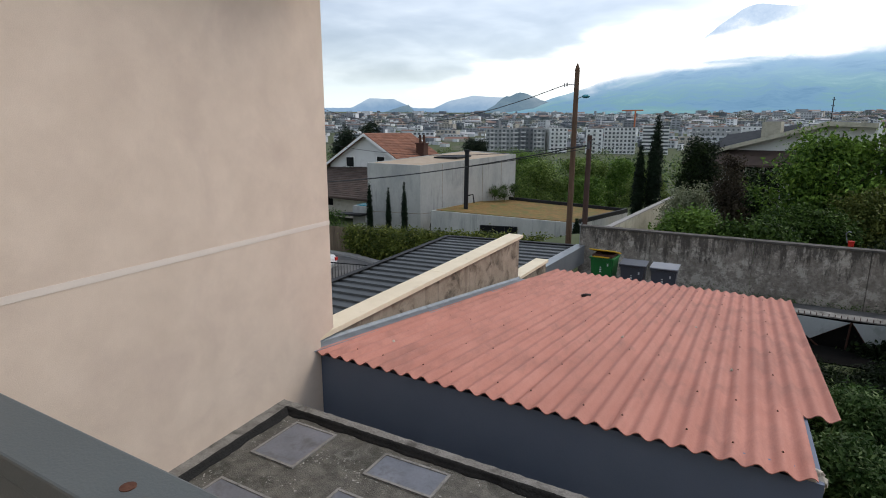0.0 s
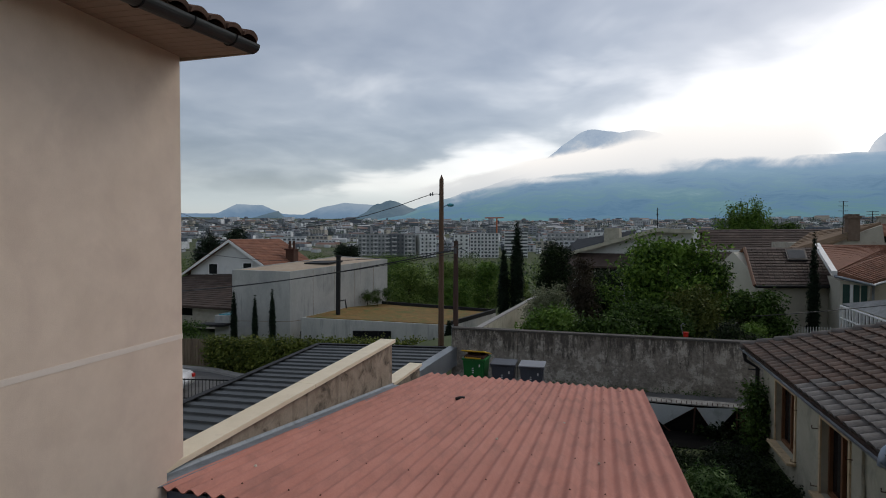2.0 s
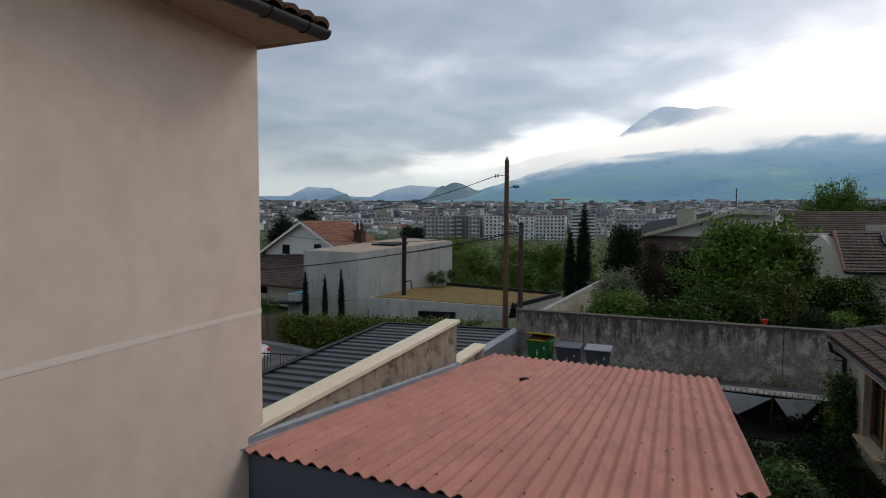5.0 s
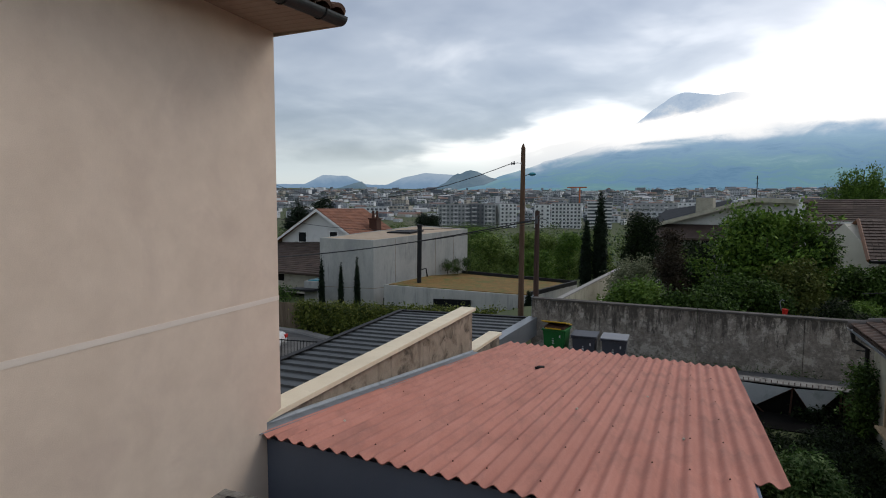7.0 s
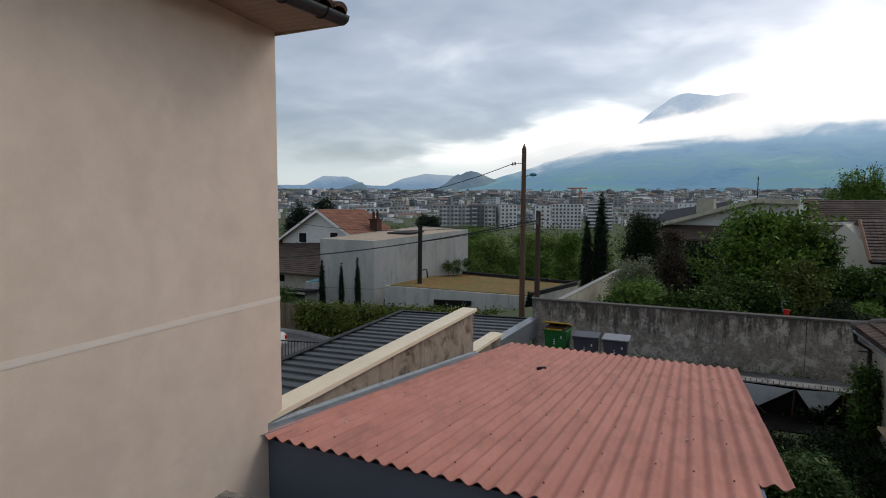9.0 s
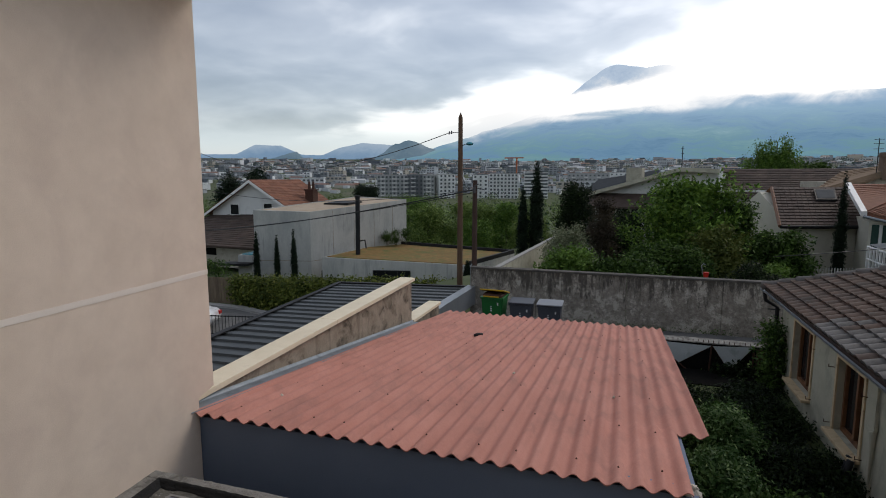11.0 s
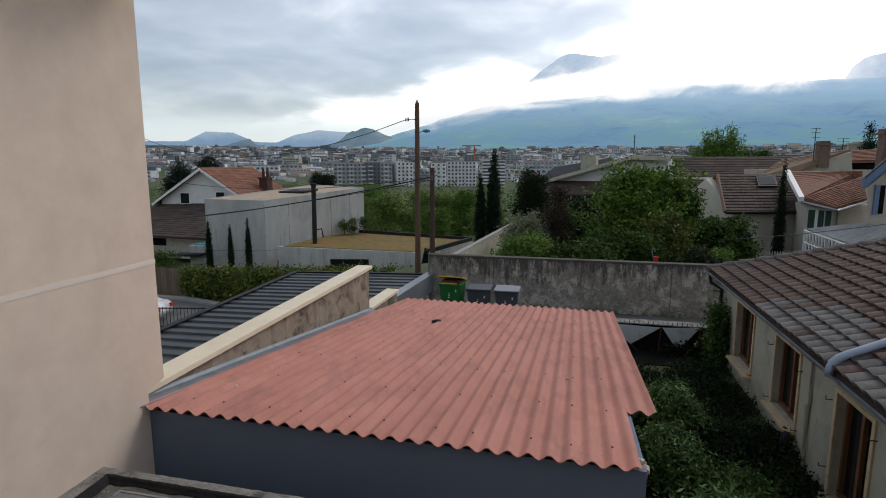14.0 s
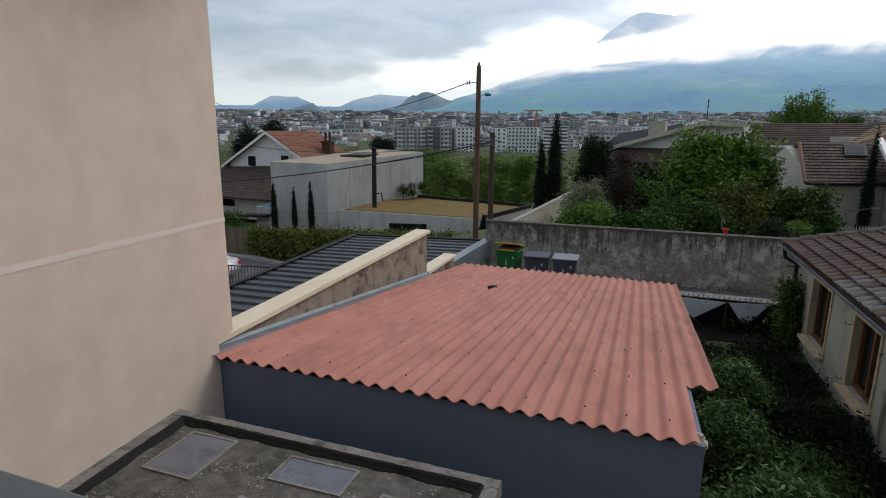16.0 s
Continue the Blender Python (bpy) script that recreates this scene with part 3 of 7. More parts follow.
def tree(name, x, y, z, lobes, count, size, material, label, category="tree", trunk=0.12, group="", limbs=5, seed=1, shell=0.5, upright=0.0):
    """A tapered trunk with limbs into the lobes, and a crown of leaves. Lobes relative to the base."""
    rng = np.random.default_rng(seed)
    root = thing(name, x, y, z, 0, label, category, group)
    bm = B()
    top = max(l[2] for l in lobes)
    tube(bm, [(0, 0, -0.3), (0.03 * top, 0.01 * top, top * 0.35), (0, 0.02 * top, top * 0.75), (0.02, 0, top)], [trunk, trunk * 0.8, trunk * 0.5, trunk * 0.15], 8)
    for i, l in enumerate(lobes[:limbs * 2]):
        tube(bm, [(0.02, 0.01, top * (0.25 + 0.06 * (i % 5))), (l[0] * 0.5, l[1] * 0.5, (l[2] + top * 0.3) * 0.52), (l[0], l[1], l[2])], [trunk * 0.5, trunk * 0.3, trunk * 0.08], 5)
    part("trunk", bm, M["bark"], root, local=True, smooth=True)
    me = leaves("crown", lobes, count, size, material, rng, shell=shell, upright=upright, slim=0.34 if category == "bush" else 0.5)
    part("crown", me, material, root, local=True)
    return root


# ---- the ground ----
def smooth01(a, b, v):
    k = min(1.0, max(0.0, (v - a) / (b - a)))
    return k * k * (3 - 2 * k)


def ground_z(x, y):
    d = math.hypot(x, y)
    near = 0.35 - 3.1 * smooth01(-3.5, -9.0, x) * smooth01(3, 12, y) - 1.6 * smooth01(17, 34, y) * smooth01(-9, -3, x) - 1.0 * smooth01(24, 34, y) * smooth01(-3, -9, x) * 0.2
    if d < 55:
        return near
    far = np.interp(d, [55, 120, 250, 420, 1500, 2600, 4700], [-3.5, -10, -13, -12, 30, 66, 150])
    return near + (far - near) * smooth01(55, 120, d)


def build_ground():
    steps = [-4700, -3400, -2400, -1600, -1000, -650, -420, -280, -190, -130, -90, -65]
    line = steps + [v for v in range(-50, 51, 2)] + [-v for v in reversed(steps)]
    bm = B()
    grid = [[bm.verts.new((x, y, ground_z(x, y))) for x in line] for y in line]
    for j in range(len(line) - 1):
        for i in range(len(line) - 1):
            bm.faces.new((grid[j][i], grid[j][i + 1], grid[j + 1][i + 1], grid[j + 1][i]))
    solid("ground", bm, M["earth"], "grassy earth sloping down from the houses to the valley", "ground", kind="structure", smooth=True)


build_ground()

# street beyond the garages, with its kerbs
bm = B()
pts = [(-34, 14.2), (-8.6, 14.2), (-6.6, 15.6), (-6.6, 19.3), (-17.5, 22.6), (-34, 22.6)]
prism(bm, pts, -2.95, -2.70, "z")
solid("road", bm, M["asphalt"], "grey asphalt street below the garages", "road", kind="structure")
bm = B()
prism(bm, [(-34, 22.1), (-17.6, 22.1), (-6.8, 18.9), (-6.8, 19.3), (-17.5, 22.6), (-34, 22.6)], -2.75, -2.57, "z")
solid("kerb", bm, M["kerb"], "pale stone kerb along the street", "kerb", kind="structure")
bm = B()
box(bm, -1.2, 4.95, 8.95, 12.9, 0.1, 0.52)
box(bm, 4.95, 9.0, 10.12, 12.9, 0.1, 0.52)
solid("pavement", bm, M["asphalt"], "worn grey paving behind the garage", "pavement", kind="structure")


# ---- the cream house ----
def cream_house():
    house = thing("house", -0.1, 0.32, 0.0, 4.0, "cream rendered house with a pale band and grey gutter", "house")
    bm = B()
    prism(bm, [(-0.25, 0.0), (-0.25, 2.78), (0.0, 2.83), (0.0, 7.3), (-9.5, 7.3), (-9.5, 0.0)], -8.0, 0.0, "x")
    part("wall", bm, M["render"], house, local=True)
    bm = B()
    prism(bm, [(0.004, 4.075), (0.004, 4.125), (-9.5, 4.125), (-9.5, 4.075)], -0.02, 0.004, "x")
    part("band", bm, M["band"], house, "pale band across the wall", local=True)
    # soffit boards, fascia and gutter under the overhanging eave
    # boards run out from the wall, one behind another
    for i in range(20):
        y1 = 0.35 - i * 0.105
        bm = B()
        slab(bm, [(-0.2, y1 - 0.099, 7.015), (0.70, y1 - 0.099, 6.985), (0.70, y1, 6.985), (-0.2, y1, 7.015)], 0.018)
        part("soffit_board", bm, M["soffit"], house)
    part("soffit_board", boxed(-0.2, 0.70, -6.0, -1.76, 6.98, 6.998), M["soffit"], house)
    part("fascia", boxed(-6, 0.72, 0.352, 0.372, 6.962, 7.06), M["soffit"], house)
    line = [Vector((0.74 + 0.085 * (y - 0.36), y, 7.0 + 0.028 * (y - 0.36))) for y in (0.37, -1.0, -3.0, -6.0)]
    bm = B()
    seg = 12
    rings = []
    for p in line:
        ring = []
        for k in range(seg + 1):
            a = math.pi + math.pi * k / seg
            ring.append(bm.verts.new(p + Vector((math.cos(a) * 0.085, 0, math.sin(a) * 0.085 + 0.045))))
        for k in range(seg, -1, -1):
            a = math.pi + math.pi * k / seg
            ring.append(bm.verts.new(p + Vector((math.cos(a) * 0.079, 0, math.sin(a) * 0.079 + 0.045))))
        rings.append(ring)
    for u, v in zip(rings, rings[1:]):
        for k in range(len(u)):
            bm.faces.new((u[k], u[(k + 1) % len(u)], v[(k + 1) % len(u)], v[k]))
    cap = rings[0][:seg + 1]
    bm.faces.new(cap)
    bmesh.ops.recalc_face_normals(bm, faces=bm.faces[:])
    gutter = part("gutter", bm, M["dark_metal"], house, "dark grey half-round gutter", smooth=False)
    for y in (0.05, -0.45, -0.95, -1.5, -2.1):
        bm = B()
        p = Vector((0.74 + 0.085 * (y - 0.36), y, 7.045 + 0.028 * (y - 0.36)))
        tube(bm, [p + Vector((math.cos(math.pi + math.pi * k / 8) * 0.09, 0, math.sin(math.pi + math.pi * k / 8) * 0.09)) for k in range(9)], 0.008, 5)
        part("bracket", bm, M["black_metal"], gutter)
    bm = B()
    slab(bm, [(0.72, 0.38, 7.06), (-3.2, 0.38, 8.55), (-3.2, -6, 8.55), (0.40, -6, 7.06)], 0.04)
    roof = part("roof", bm, M["tile_brown"], house, "brown tiled roof")
    bm = B()
    tile_shape(bm, 0.22, 0.36)
    me = mesh_of("tile", bm, M["tile_house"])
    inv = ROOT[house.name].inverted()
    for r in range(2):
        for i in range(28):
            y = 0.27 - i * 0.215
            x = 0.785 + 0.085 * (y - 0.3) - r * 0.31
            piece("tile", me, roof, inv @ (Matrix.Translation((x, y, 7.055 + 0.02 * y + r * 0.118 + random.uniform(-0.004, 0.004))) @ pose(0, 0, 0, 0, 0, 180 + 3) @ Matrix.Rotation(-math.atan(0.38), 4, "Y")))


def tile_shape(bm, w, l):
    """A barrel-backed roof tile: its long side along x from the lower edge up, its back curved over y."""
    n = 12
    lo, hi, lo2 = [], [], []
    for k in range(n + 1):
        y = (k / n - 0.5) * w
        h = 0.043 * math.sin(math.pi * k / n) ** 0.7
        lo.append(bm.verts.new((0, y, h + 0.05)))
        hi.append(bm.verts.new((l, y, h)))
        lo2.append(bm.verts.new((0, y, h + 0.006)))
    for k in range(n):
        bm.faces.new((lo[k], hi[k], hi[k + 1], lo[k + 1]))
        bm.faces.new((lo2[k], lo[k], lo[k + 1], lo2[k + 1]))
    bm.faces.new((lo[0], lo2[0], hi[0]))
    bm.faces.new((lo[n], hi[n], lo2[n]))


cream_house()


# ---- garage with the corrugated roof ----
PITCH, AMP, FALL = 0.177, 0.0255, 0.1155


def roof_z(x, y):
    return 2.6 + AMP * (1 - math.cos(math.tau * x / PITCH)) - FALL * y


def corrugated(bm, x0, x1, y0, y1, lift, base=0.0):
    """One sheet; its far end rides lift higher, over the sheet below. Top, underside and edges keep their own corners."""
    per = 12
    n = max(4, round((x1 - x0) / PITCH * per))
    xs = [x0 + (x1 - x0) * i / n for i in range(n + 1)]

    def line(y, up, drop):
        return [bm.verts.new((x, y, roof_z(x, y) + up + base - drop)) for x in xs]
    u, u2 = line(y0, 0.0, 0), line(y1, lift, 0)
    d, d2 = line(y0, 0.0, 0.008), line(y1, lift, 0.008)
    e, e2, g, g2 = line(y0, 0.0, 0), line(y0, 0.0, 0.008), line(y1, lift, 0), line(y1, lift, 0.008)
    for i in range(n):
        bm.faces.new((u[i], u[i + 1], u2[i + 1], u2[i]))
        bm.faces.new((d[i + 1], d[i], d2[i], d2[i + 1]))
        bm.faces.new((e[i + 1], e[i], e2[i], e2[i + 1]))
        bm.faces.new((g[i], g[i + 1], g2[i + 1], g2[i]))
    for k in (0, n):
        q = [bm.verts.new(v.co) for v in (u[k], u2[k], d2[k], d[k])]
        bm.faces.new(q if k == 0 else q[::-1])


def garage():
    g = thing("garage", 2.4, 4.5, 0.0, 0, "garage with slate-blue walls under a red corrugated roof", "garage")
    bm = B()
    prism(bm, [(0.08, 0), (0.08, 2.57), (8.75, 1.57), (8.75, 0)], 4.60, 4.78, "x")
    part("side_wall", bm, M["blue_wall"], g)
    bm = boxed(-0.1, 4.60, 0.08, 0.26, 0.0, 2.575)
    part("front_wall", bm, M["blue_wall"], g, "smooth slate-blue painted wall")
    bm = boxed(-0.2, 4.60, 8.6, 8.75, 0.0, 1.56)
    part("back_wall", bm, M["blue_wall"], g)
    bm = boxed(4.78, 4.98, 1.7, 8.6, 0.0, 1.45)
    part("lean_wall", bm, M["old_render"], g)
    roof = thing("corrugated_roof", 2.4, 0.0, 2.6, 0, "faded red fibre-cement sheets in overlapping rows", "roof")
    xs = [-0.15, 0.53, 1.415, 2.30, 3.185, 4.07]
    ys = [0.0, 2.42, 4.72, 6.95, 8.95]
    for c in range(5):
        for r in range(4):
            bm = B()
            corrugated(bm, xs[c] - (0.05 if c else 0), xs[c + 1] + 0.03, ys[r] - (0.0 if r == 0 else 0.0) + random.uniform(-0.008, 0.008), ys[r + 1] + 0.1, 0.012, 0.004 * (5 - c))
            part("sheet", bm, M["red_sheet"], roof, smooth=True)
    for x1, y0, y1 in ((4.73, 0.0, 1.62), (5.04, 1.5, 4.0), (5.04, 3.92, 6.6), (5.04, 6.5, 8.95)):
        bm = B()
        corrugated(bm, 4.02, x1, y0, y1, 0.014)
        part("sheet", bm, M["red_sheet"], roof, smooth=True)
    # fixing screws with their washers, on the crests
    bm = B()
    cyl(bm, (0, 0, 0), (0, 0, 0.006), 0.010, 0.009, 8)
    cyl(bm, (0, 0, 0.006), (0, 0, 0.012), 0.006, 0.005, 6)
    screw = mesh_of("screw", bm, M["rust"])
    for y in (0.28, 1.35, 2.55, 3.7, 4.85, 5.95, 7.05, 8.3):
        for i in (2, 4, 7, 9, 12, 14, 17, 19, 22, 24, 26):
            x = (i - 0.5) * PITCH
            yy = y + random.uniform(-0.05, 0.05)
            piece("screw", screw, roof, pose(x - 2.4, yy, roof_z(x, yy) + 0.018 - 2.6))
    # crumbled mortar under the front corner, a loose plug and small stones on the sheets
    bm = B()
    for i in range(9):
        vs = bmesh.ops.create_icosphere(bm, subdivisions=1, radius=random.uniform(0.02, 0.05), matrix=pose(4.72 + random.uniform(-0.05, 0.06), 0.14 + random.uniform(-0.03, 0.1), 2.545 + random.uniform(0, 0.045)))["verts"]
        for v in vs:
            v.co += Vector([random.uniform(-0.012, 0.012) for _ in range(3)])
    box(bm, 4.62, 4.785, 0.09, 0.3, 2.50, 2.54)
    part("broken_mortar", bm, M["rubble"], g, "crumbling pale mortar at the corner")
    bm = B()
    tube(bm, [(1.40, 5.85, 1.985), (1.46, 5.9, 1.995), (1.53, 5.99, 1.985)], [0.03, 0.034, 0.026], 8)
    solid("loose_plug", bm, M["black_metal"], "short black plug lying on the red sheets", "debris", smooth=True)
    for x, y in ((3.53, 4.78), (4.09, 2.62), (0.33, 0.95), (2.7, 3.2)):
        bm = B()
        vs = bmesh.ops.create_icosphere(bm, subdivisions=1, radius=0.022, matrix=pose(x, y, roof_z(x, y) + 0.02))["verts"]
        for v in vs:
            v.co += Vector([random.uniform(-0.006, 0.006) for _ in range(3)])
        solid("pebble", bm, M["rubble"], "small pale pebble lying on the roof", "pebble", group="pebbles on the roof")


garage()


def parapet():
    p = thing("parapet_wall", -0.4, 3.5, 0.0, 0, "stained rendered parapet wall with a cream coping", "wall")
    bm = B()
    prism(bm, [(0.1, 0.0), (0.1, 2.66), (6.72, 2.80), (6.72, 0.0)], -0.5, -0.27, "x")
    part("wall", bm, M["old_render"], p)
    # coping in two long stones, nosed over both faces
    for y0, y1 in ((0.06, 3.3), (3.306, 6.8)):
        z0, z1 = 2.70 + 0.0215 * y0, 2.70 + 0.0215 * y1
        bm = B()
        vs = box(bm, -0.555, -0.215, y0, y1, 0, 0.07, bevel=0.006)
        for v in bm.verts:
            v.co.z += z0 + (z1 - z0) * (v.co.y - y0) / (y1 - y0) - 0.03
        part("coping", bm, M["coping"], p, "cream concrete coping")
    q = thing("low_parapet", -0.4, 7.7, 0.0, 0, "low rendered parapet stub with a cream coping", "wall")
    bm = boxed(-0.5, -0.27, 6.73, 8.62, 0.0, 1.87)
    part("wall", bm, M["old_render"], q)
    bm = boxed(-0.55, -0.22, 6.74, 8.66, 1.872, 1.945, bevel=0.006)
    part("coping", bm, M["coping"], q, "cream concrete coping")
    # zinc flashing between parapet and sheets
    bm = B()
    n = 4
    for i in range(n):
        y0, y1 = -0.06 + i * 1.7, -0.06 + (i + 1) * 1.7 + 0.02
        za, zb = 2.60 - FALL * y0, 2.60 - FALL * y1
        pr = [(-0.266, 0.115), (-0.26, 0.115), (-0.23, 0.08), (-0.06, 0.066), (-0.06, 0.059), (-0.235, 0.066)]
        lo = [bm.verts.new((x, y0, za + z)) for x, z in pr]
        hi = [bm.verts.new((x, y1, zb + z)) for x, z in pr]
        for k in range(len(pr)):
            bm.faces.new((lo[k], lo[(k + 1) % len(pr)], hi[(k + 1) % len(pr)], hi[k]))
    bm.faces.new(lo)
    bmesh.ops.recalc_face_normals(bm, faces=bm.faces[:])
    solid("flashing", bm, M["zinc"], "bent zinc flashing along the parapet foot", "flashing")


parapet()


def dark_garage():
    g = thing("carport", -2.8, 7.5, 0.0, 0, "neighbouring garage with a dark ribbed metal roof", "garage")
    # corners: front left, front right, back right, back left
    fl, fr, br, bl = Vector((-4.45, 1.0, 1.42)), Vector((-0.52, 1.0, 1.42)), Vector((-0.66, 13.05, 1.40)), Vector((-5.22, 12.45, 1.38))
    bm = B()
    slab(bm, [fl, fr, br, bl], 0.06)
    deck = part("roof_sheet", bm, M["dark_metal"], g, "anthracite ribbed steel roof")
    n = 26
    for i in range(n):
        k = (i + 0.5) / n
        a, b = fl.lerp(bl, k), fr.lerp(br, k)
        bm = B()
        d = (b - a).normalized()
        s = Vector((-d.y, d.x, 0))
        pr = [(-0.13, 0.002), (-0.10, 0.045), (0.10, 0.045), (0.13, 0.002)]
        u = [bm.verts.new(a + s * x + Vector((0, 0, z))) for x, z in pr]
        v = [bm.verts.new(b + s * x + Vector((0, 0, z))) for x, z in pr]
        for j in range(3):
            bm.faces.new((u[j], v[j], v[j + 1], u[j + 1]))
        bm.faces.new(u)
        bm.faces.new(v[::-1])
        part("rib", bm, M["dark_metal"], deck)
    for name, a, b in (("verge", fl, bl), ("back_trim", bl, br)):
        bm = B()
        d = (b - a).normalized()
        s = Vector((-d.y, d.x, 0))
        ends = [[p + s * x + Vector((0, 0, z)) for x, z in ((0.0, -0.22), (0.06, -0.22), (0.06, 0.085), (-0.10, 0.085), (-0.10, 0.06), (0.0, 0.06))] for p in (a, b)]
        u, v = [[bm.verts.new(p) for p in e] for e in ends]
        for j in range(6):
            bm.faces.new((u[j], u[(j + 1) % 6], v[(j + 1) % 6], v[j]))
        bm.faces.new(u[::-1])
        bm.faces.new(v)
        bmesh.ops.recalc_face_normals(bm, faces=bm.faces[:])
        part(name, bm, M["black_metal"], g)
    # broad grey capping towards the bins
    bm = B()
    prism(bm, [(8.7, 1.1), (8.7, 1.62), (13.1, 1.50), (13.1, 0.9)], -0.74, -0.45, "x")
    part("capping", bm, M["flash_metal"], g, "broad grey metal capping")
    bm = B()
    prism(bm, [(-5.0, 12.3), (-0.8, 12.85), (-0.75, 1.2), (-4.3, 1.2)], -3.2, 1.33, "z")
    part("body", bm, M["old_render"], g)


dark_garage()


# ---- the flat annex below, with its light plates ----
WALL_TURN = math.tan(radians(4.0))


def annex():
    a = thing("annex_roof", 1.6, -2.4, 0.0, 0, "flat concrete annex roof with a raised rim", "roof")
    bm = boxed(-0.12, 3.24, -4.9, -0.58, 0.0, 2.262)
    part("slab", bm, M["roof_concrete"], a, "lichen-stained concrete slab")
    for q in ((-0.13, 3.26, -0.70, -0.565), (3.13, 3.26, -4.9, -0.70), (-0.08, 0.13, -4.9, -0.70)):
        bm = B()
        along = (q[1] - q[0]) > (q[3] - q[2])
        n = 60
        loops = []
        for i in range(n + 1):
            k = i / n
            jit = [random.uniform(-0.005, 0.005) for _ in range(8)]
            e0, e1 = (q[2], q[3]) if along else (q[0], q[1])
            c = q[0] + (q[1] - q[0]) * k if along else q[2] + (q[3] - q[2]) * k
            pr = [(e0 + jit[0], 2.15), (e0 + jit[1], 2.285 + jit[2]), (e0 + 0.015 + jit[3], 2.302 + jit[4] * 0.6), ((e0 + e1) / 2, 2.304 + jit[7] * 0.5), (e1 - 0.015 + jit[5], 2.302 + jit[6] * 0.6), (e1, 2.285), (e1, 2.15)]
            loops.append([bm.verts.new((c, w, z) if along else (w, c, z)) for w, z in pr])
        for u, v in zip(loops, loops[1:]):
            for i in range(6):
                bm.faces.new((u[i], u[i + 1], v[i + 1], v[i]))
        bm.faces.new(loops[0])
        bm.faces.new(loops[-1][::-1])
        if q[0] < 0 and not along:
            for v in bm.verts:
                v.co.x += WALL_TURN * (-0.70 - v.co.y)
        bmesh.ops.recalc_face_normals(bm, faces=bm.faces[:])
        part("rim", bm, M["rim_concrete"], a, "crumbling grey concrete rim")
    # bitumen worked into a ragged fillet between rim and slab
    for a0, b0, inward, wide in (((0.10, -0.70), (3.13, -0.70), (0, -1), 0.07), ((3.13, -4.9), (3.13, -0.70), (-1, 0), 0.06), ((0.13 + WALL_TURN * 4.2, -4.9), (0.13, -0.70), (1, 0), 0.085)):
        bm = B()
        n = 90
        rows = []
        for i in range(n + 1):
            k = i / n
            px, py = a0[0] + (b0[0] - a0[0]) * k, a0[1] + (b0[1] - a0[1]) * k
            w = wide * (0.75 + 0.55 * noise.noise((k * 14, wide * 50, 0)) + random.uniform(-0.07, 0.07))
            row = []
            for f, h in ((-0.02, 2.309), (0.012, 2.307), (0.3, 2.29), (0.7, 2.277), (1.0, 2.267), (1.02, 2.25)):
                o = w * f if f > 0.1 else f
                row.append(bm.verts.new((px + inward[0] * o, py + inward[1] * o, h + random.uniform(-0.003, 0.003))))
            rows.append(row)
        for u, v in zip(rows, rows[1:]):
            for c in range(5):
                bm.faces.new((u[c], u[c + 1], v[c + 1], v[c]))
        bmesh.ops.recalc_face_normals(bm, faces=bm.faces[:])
        part("sealing", bm, M["bitumen"], a, "torn black bitumen sealing strip", smooth=True)
    for x0, x1, y0, y1 in ((0.40, 0.86, -1.39, -0.84), (1.48, 2.10, -1.15, -0.85), (1.43, 2.05, -1.81, -1.45), (0.48, 1.05, -2.26, -1.81), (2.45, 2.95, -1.55, -1.05)):
        pl = thing("light_plate", (x0 + x1) / 2, (y0 + y1) / 2, 2.289, random.uniform(-1, 1), "milky glass light plate in a metal edge", "skylight", group="light plates in the annex roof")
        w, h = (x1 - x0) / 2, (y1 - y0) / 2
        part("plate", boxed(-w, w, -h, h, -0.02, 0.006, bevel=0.003), M["glass_plate"], pl, local=True)
        bm = B()
        t = 0.024
        for e in ((-w - t, w + t, -h - t, -h), (-w - t, w + t, h, h + t), (-w - t, -w, -h, h), (w, w + t, -h, h)):
            box(bm, *e, -0.02, 0.012)
        part("edge", bm, M["plate_edge"], pl, local=True)
    a.location.z += 0.025


annex()


# ---- the balcony underfoot ----
def balcony():
    b = thing("balcony_rail", 2.5, -4.11, 3.7, 0, "grey-green painted steel balcony rail with rusty holes", "railing")
    bm = boxed(-0.6, 5.6, -4.17, -4.08, 4.66, 4.70, bevel=0.004)
    rail = part("top_rail", bm, M["grey_paint"], b)
    bm = boxed(-0.6, 5.6, -4.165, -4.125, 4.60, 4.655)
    part("under_rail", bm, M["grey_paint"], b)
    for x in (3.433, 2.3, 1.2, 4.9):
        bm = B()
        cyl(bm, (x, -4.126, 4.699), (x, -4.126, 4.7012), 0.010, 0.010, 14)
        part("screw_hole", bm, M["rust"], rail, "rusty screw hole")
    for x in (-0.55, 1.5, 3.9, 5.55):
        part("post", boxed(x - 0.02, x + 0.02, -4.135, -4.095, 3.7, 4.60), M["grey_paint"], b)
    for i in range(40):
        x = -0.4 + i * 0.15
        if abs(x - 1.5) > 0.04 and abs(x - 3.9) > 0.04:
            part("bar", boxed(x - 0.007, x + 0.007, -4.122, -4.108, 3.78, 4.60), M["grey_paint"], b)
    bm = boxed(-0.7, 5.7, -6.0, -4.0, 3.5, 3.7)
    solid("balcony_floor", bm, M["rim_concrete"], "concrete balcony slab under the camera", "floor", kind="structure")
    # unseen closing wall; its top is kept low to let sky light past
    bm = boxed(-0.7, 12.0, -6.25, -6.0, 0.0, 6.4)
    solid("wall_south", bm, M["render"], "unseen rendered house wall closing off the back of the balcony", "wall", kind="structure")


balcony()


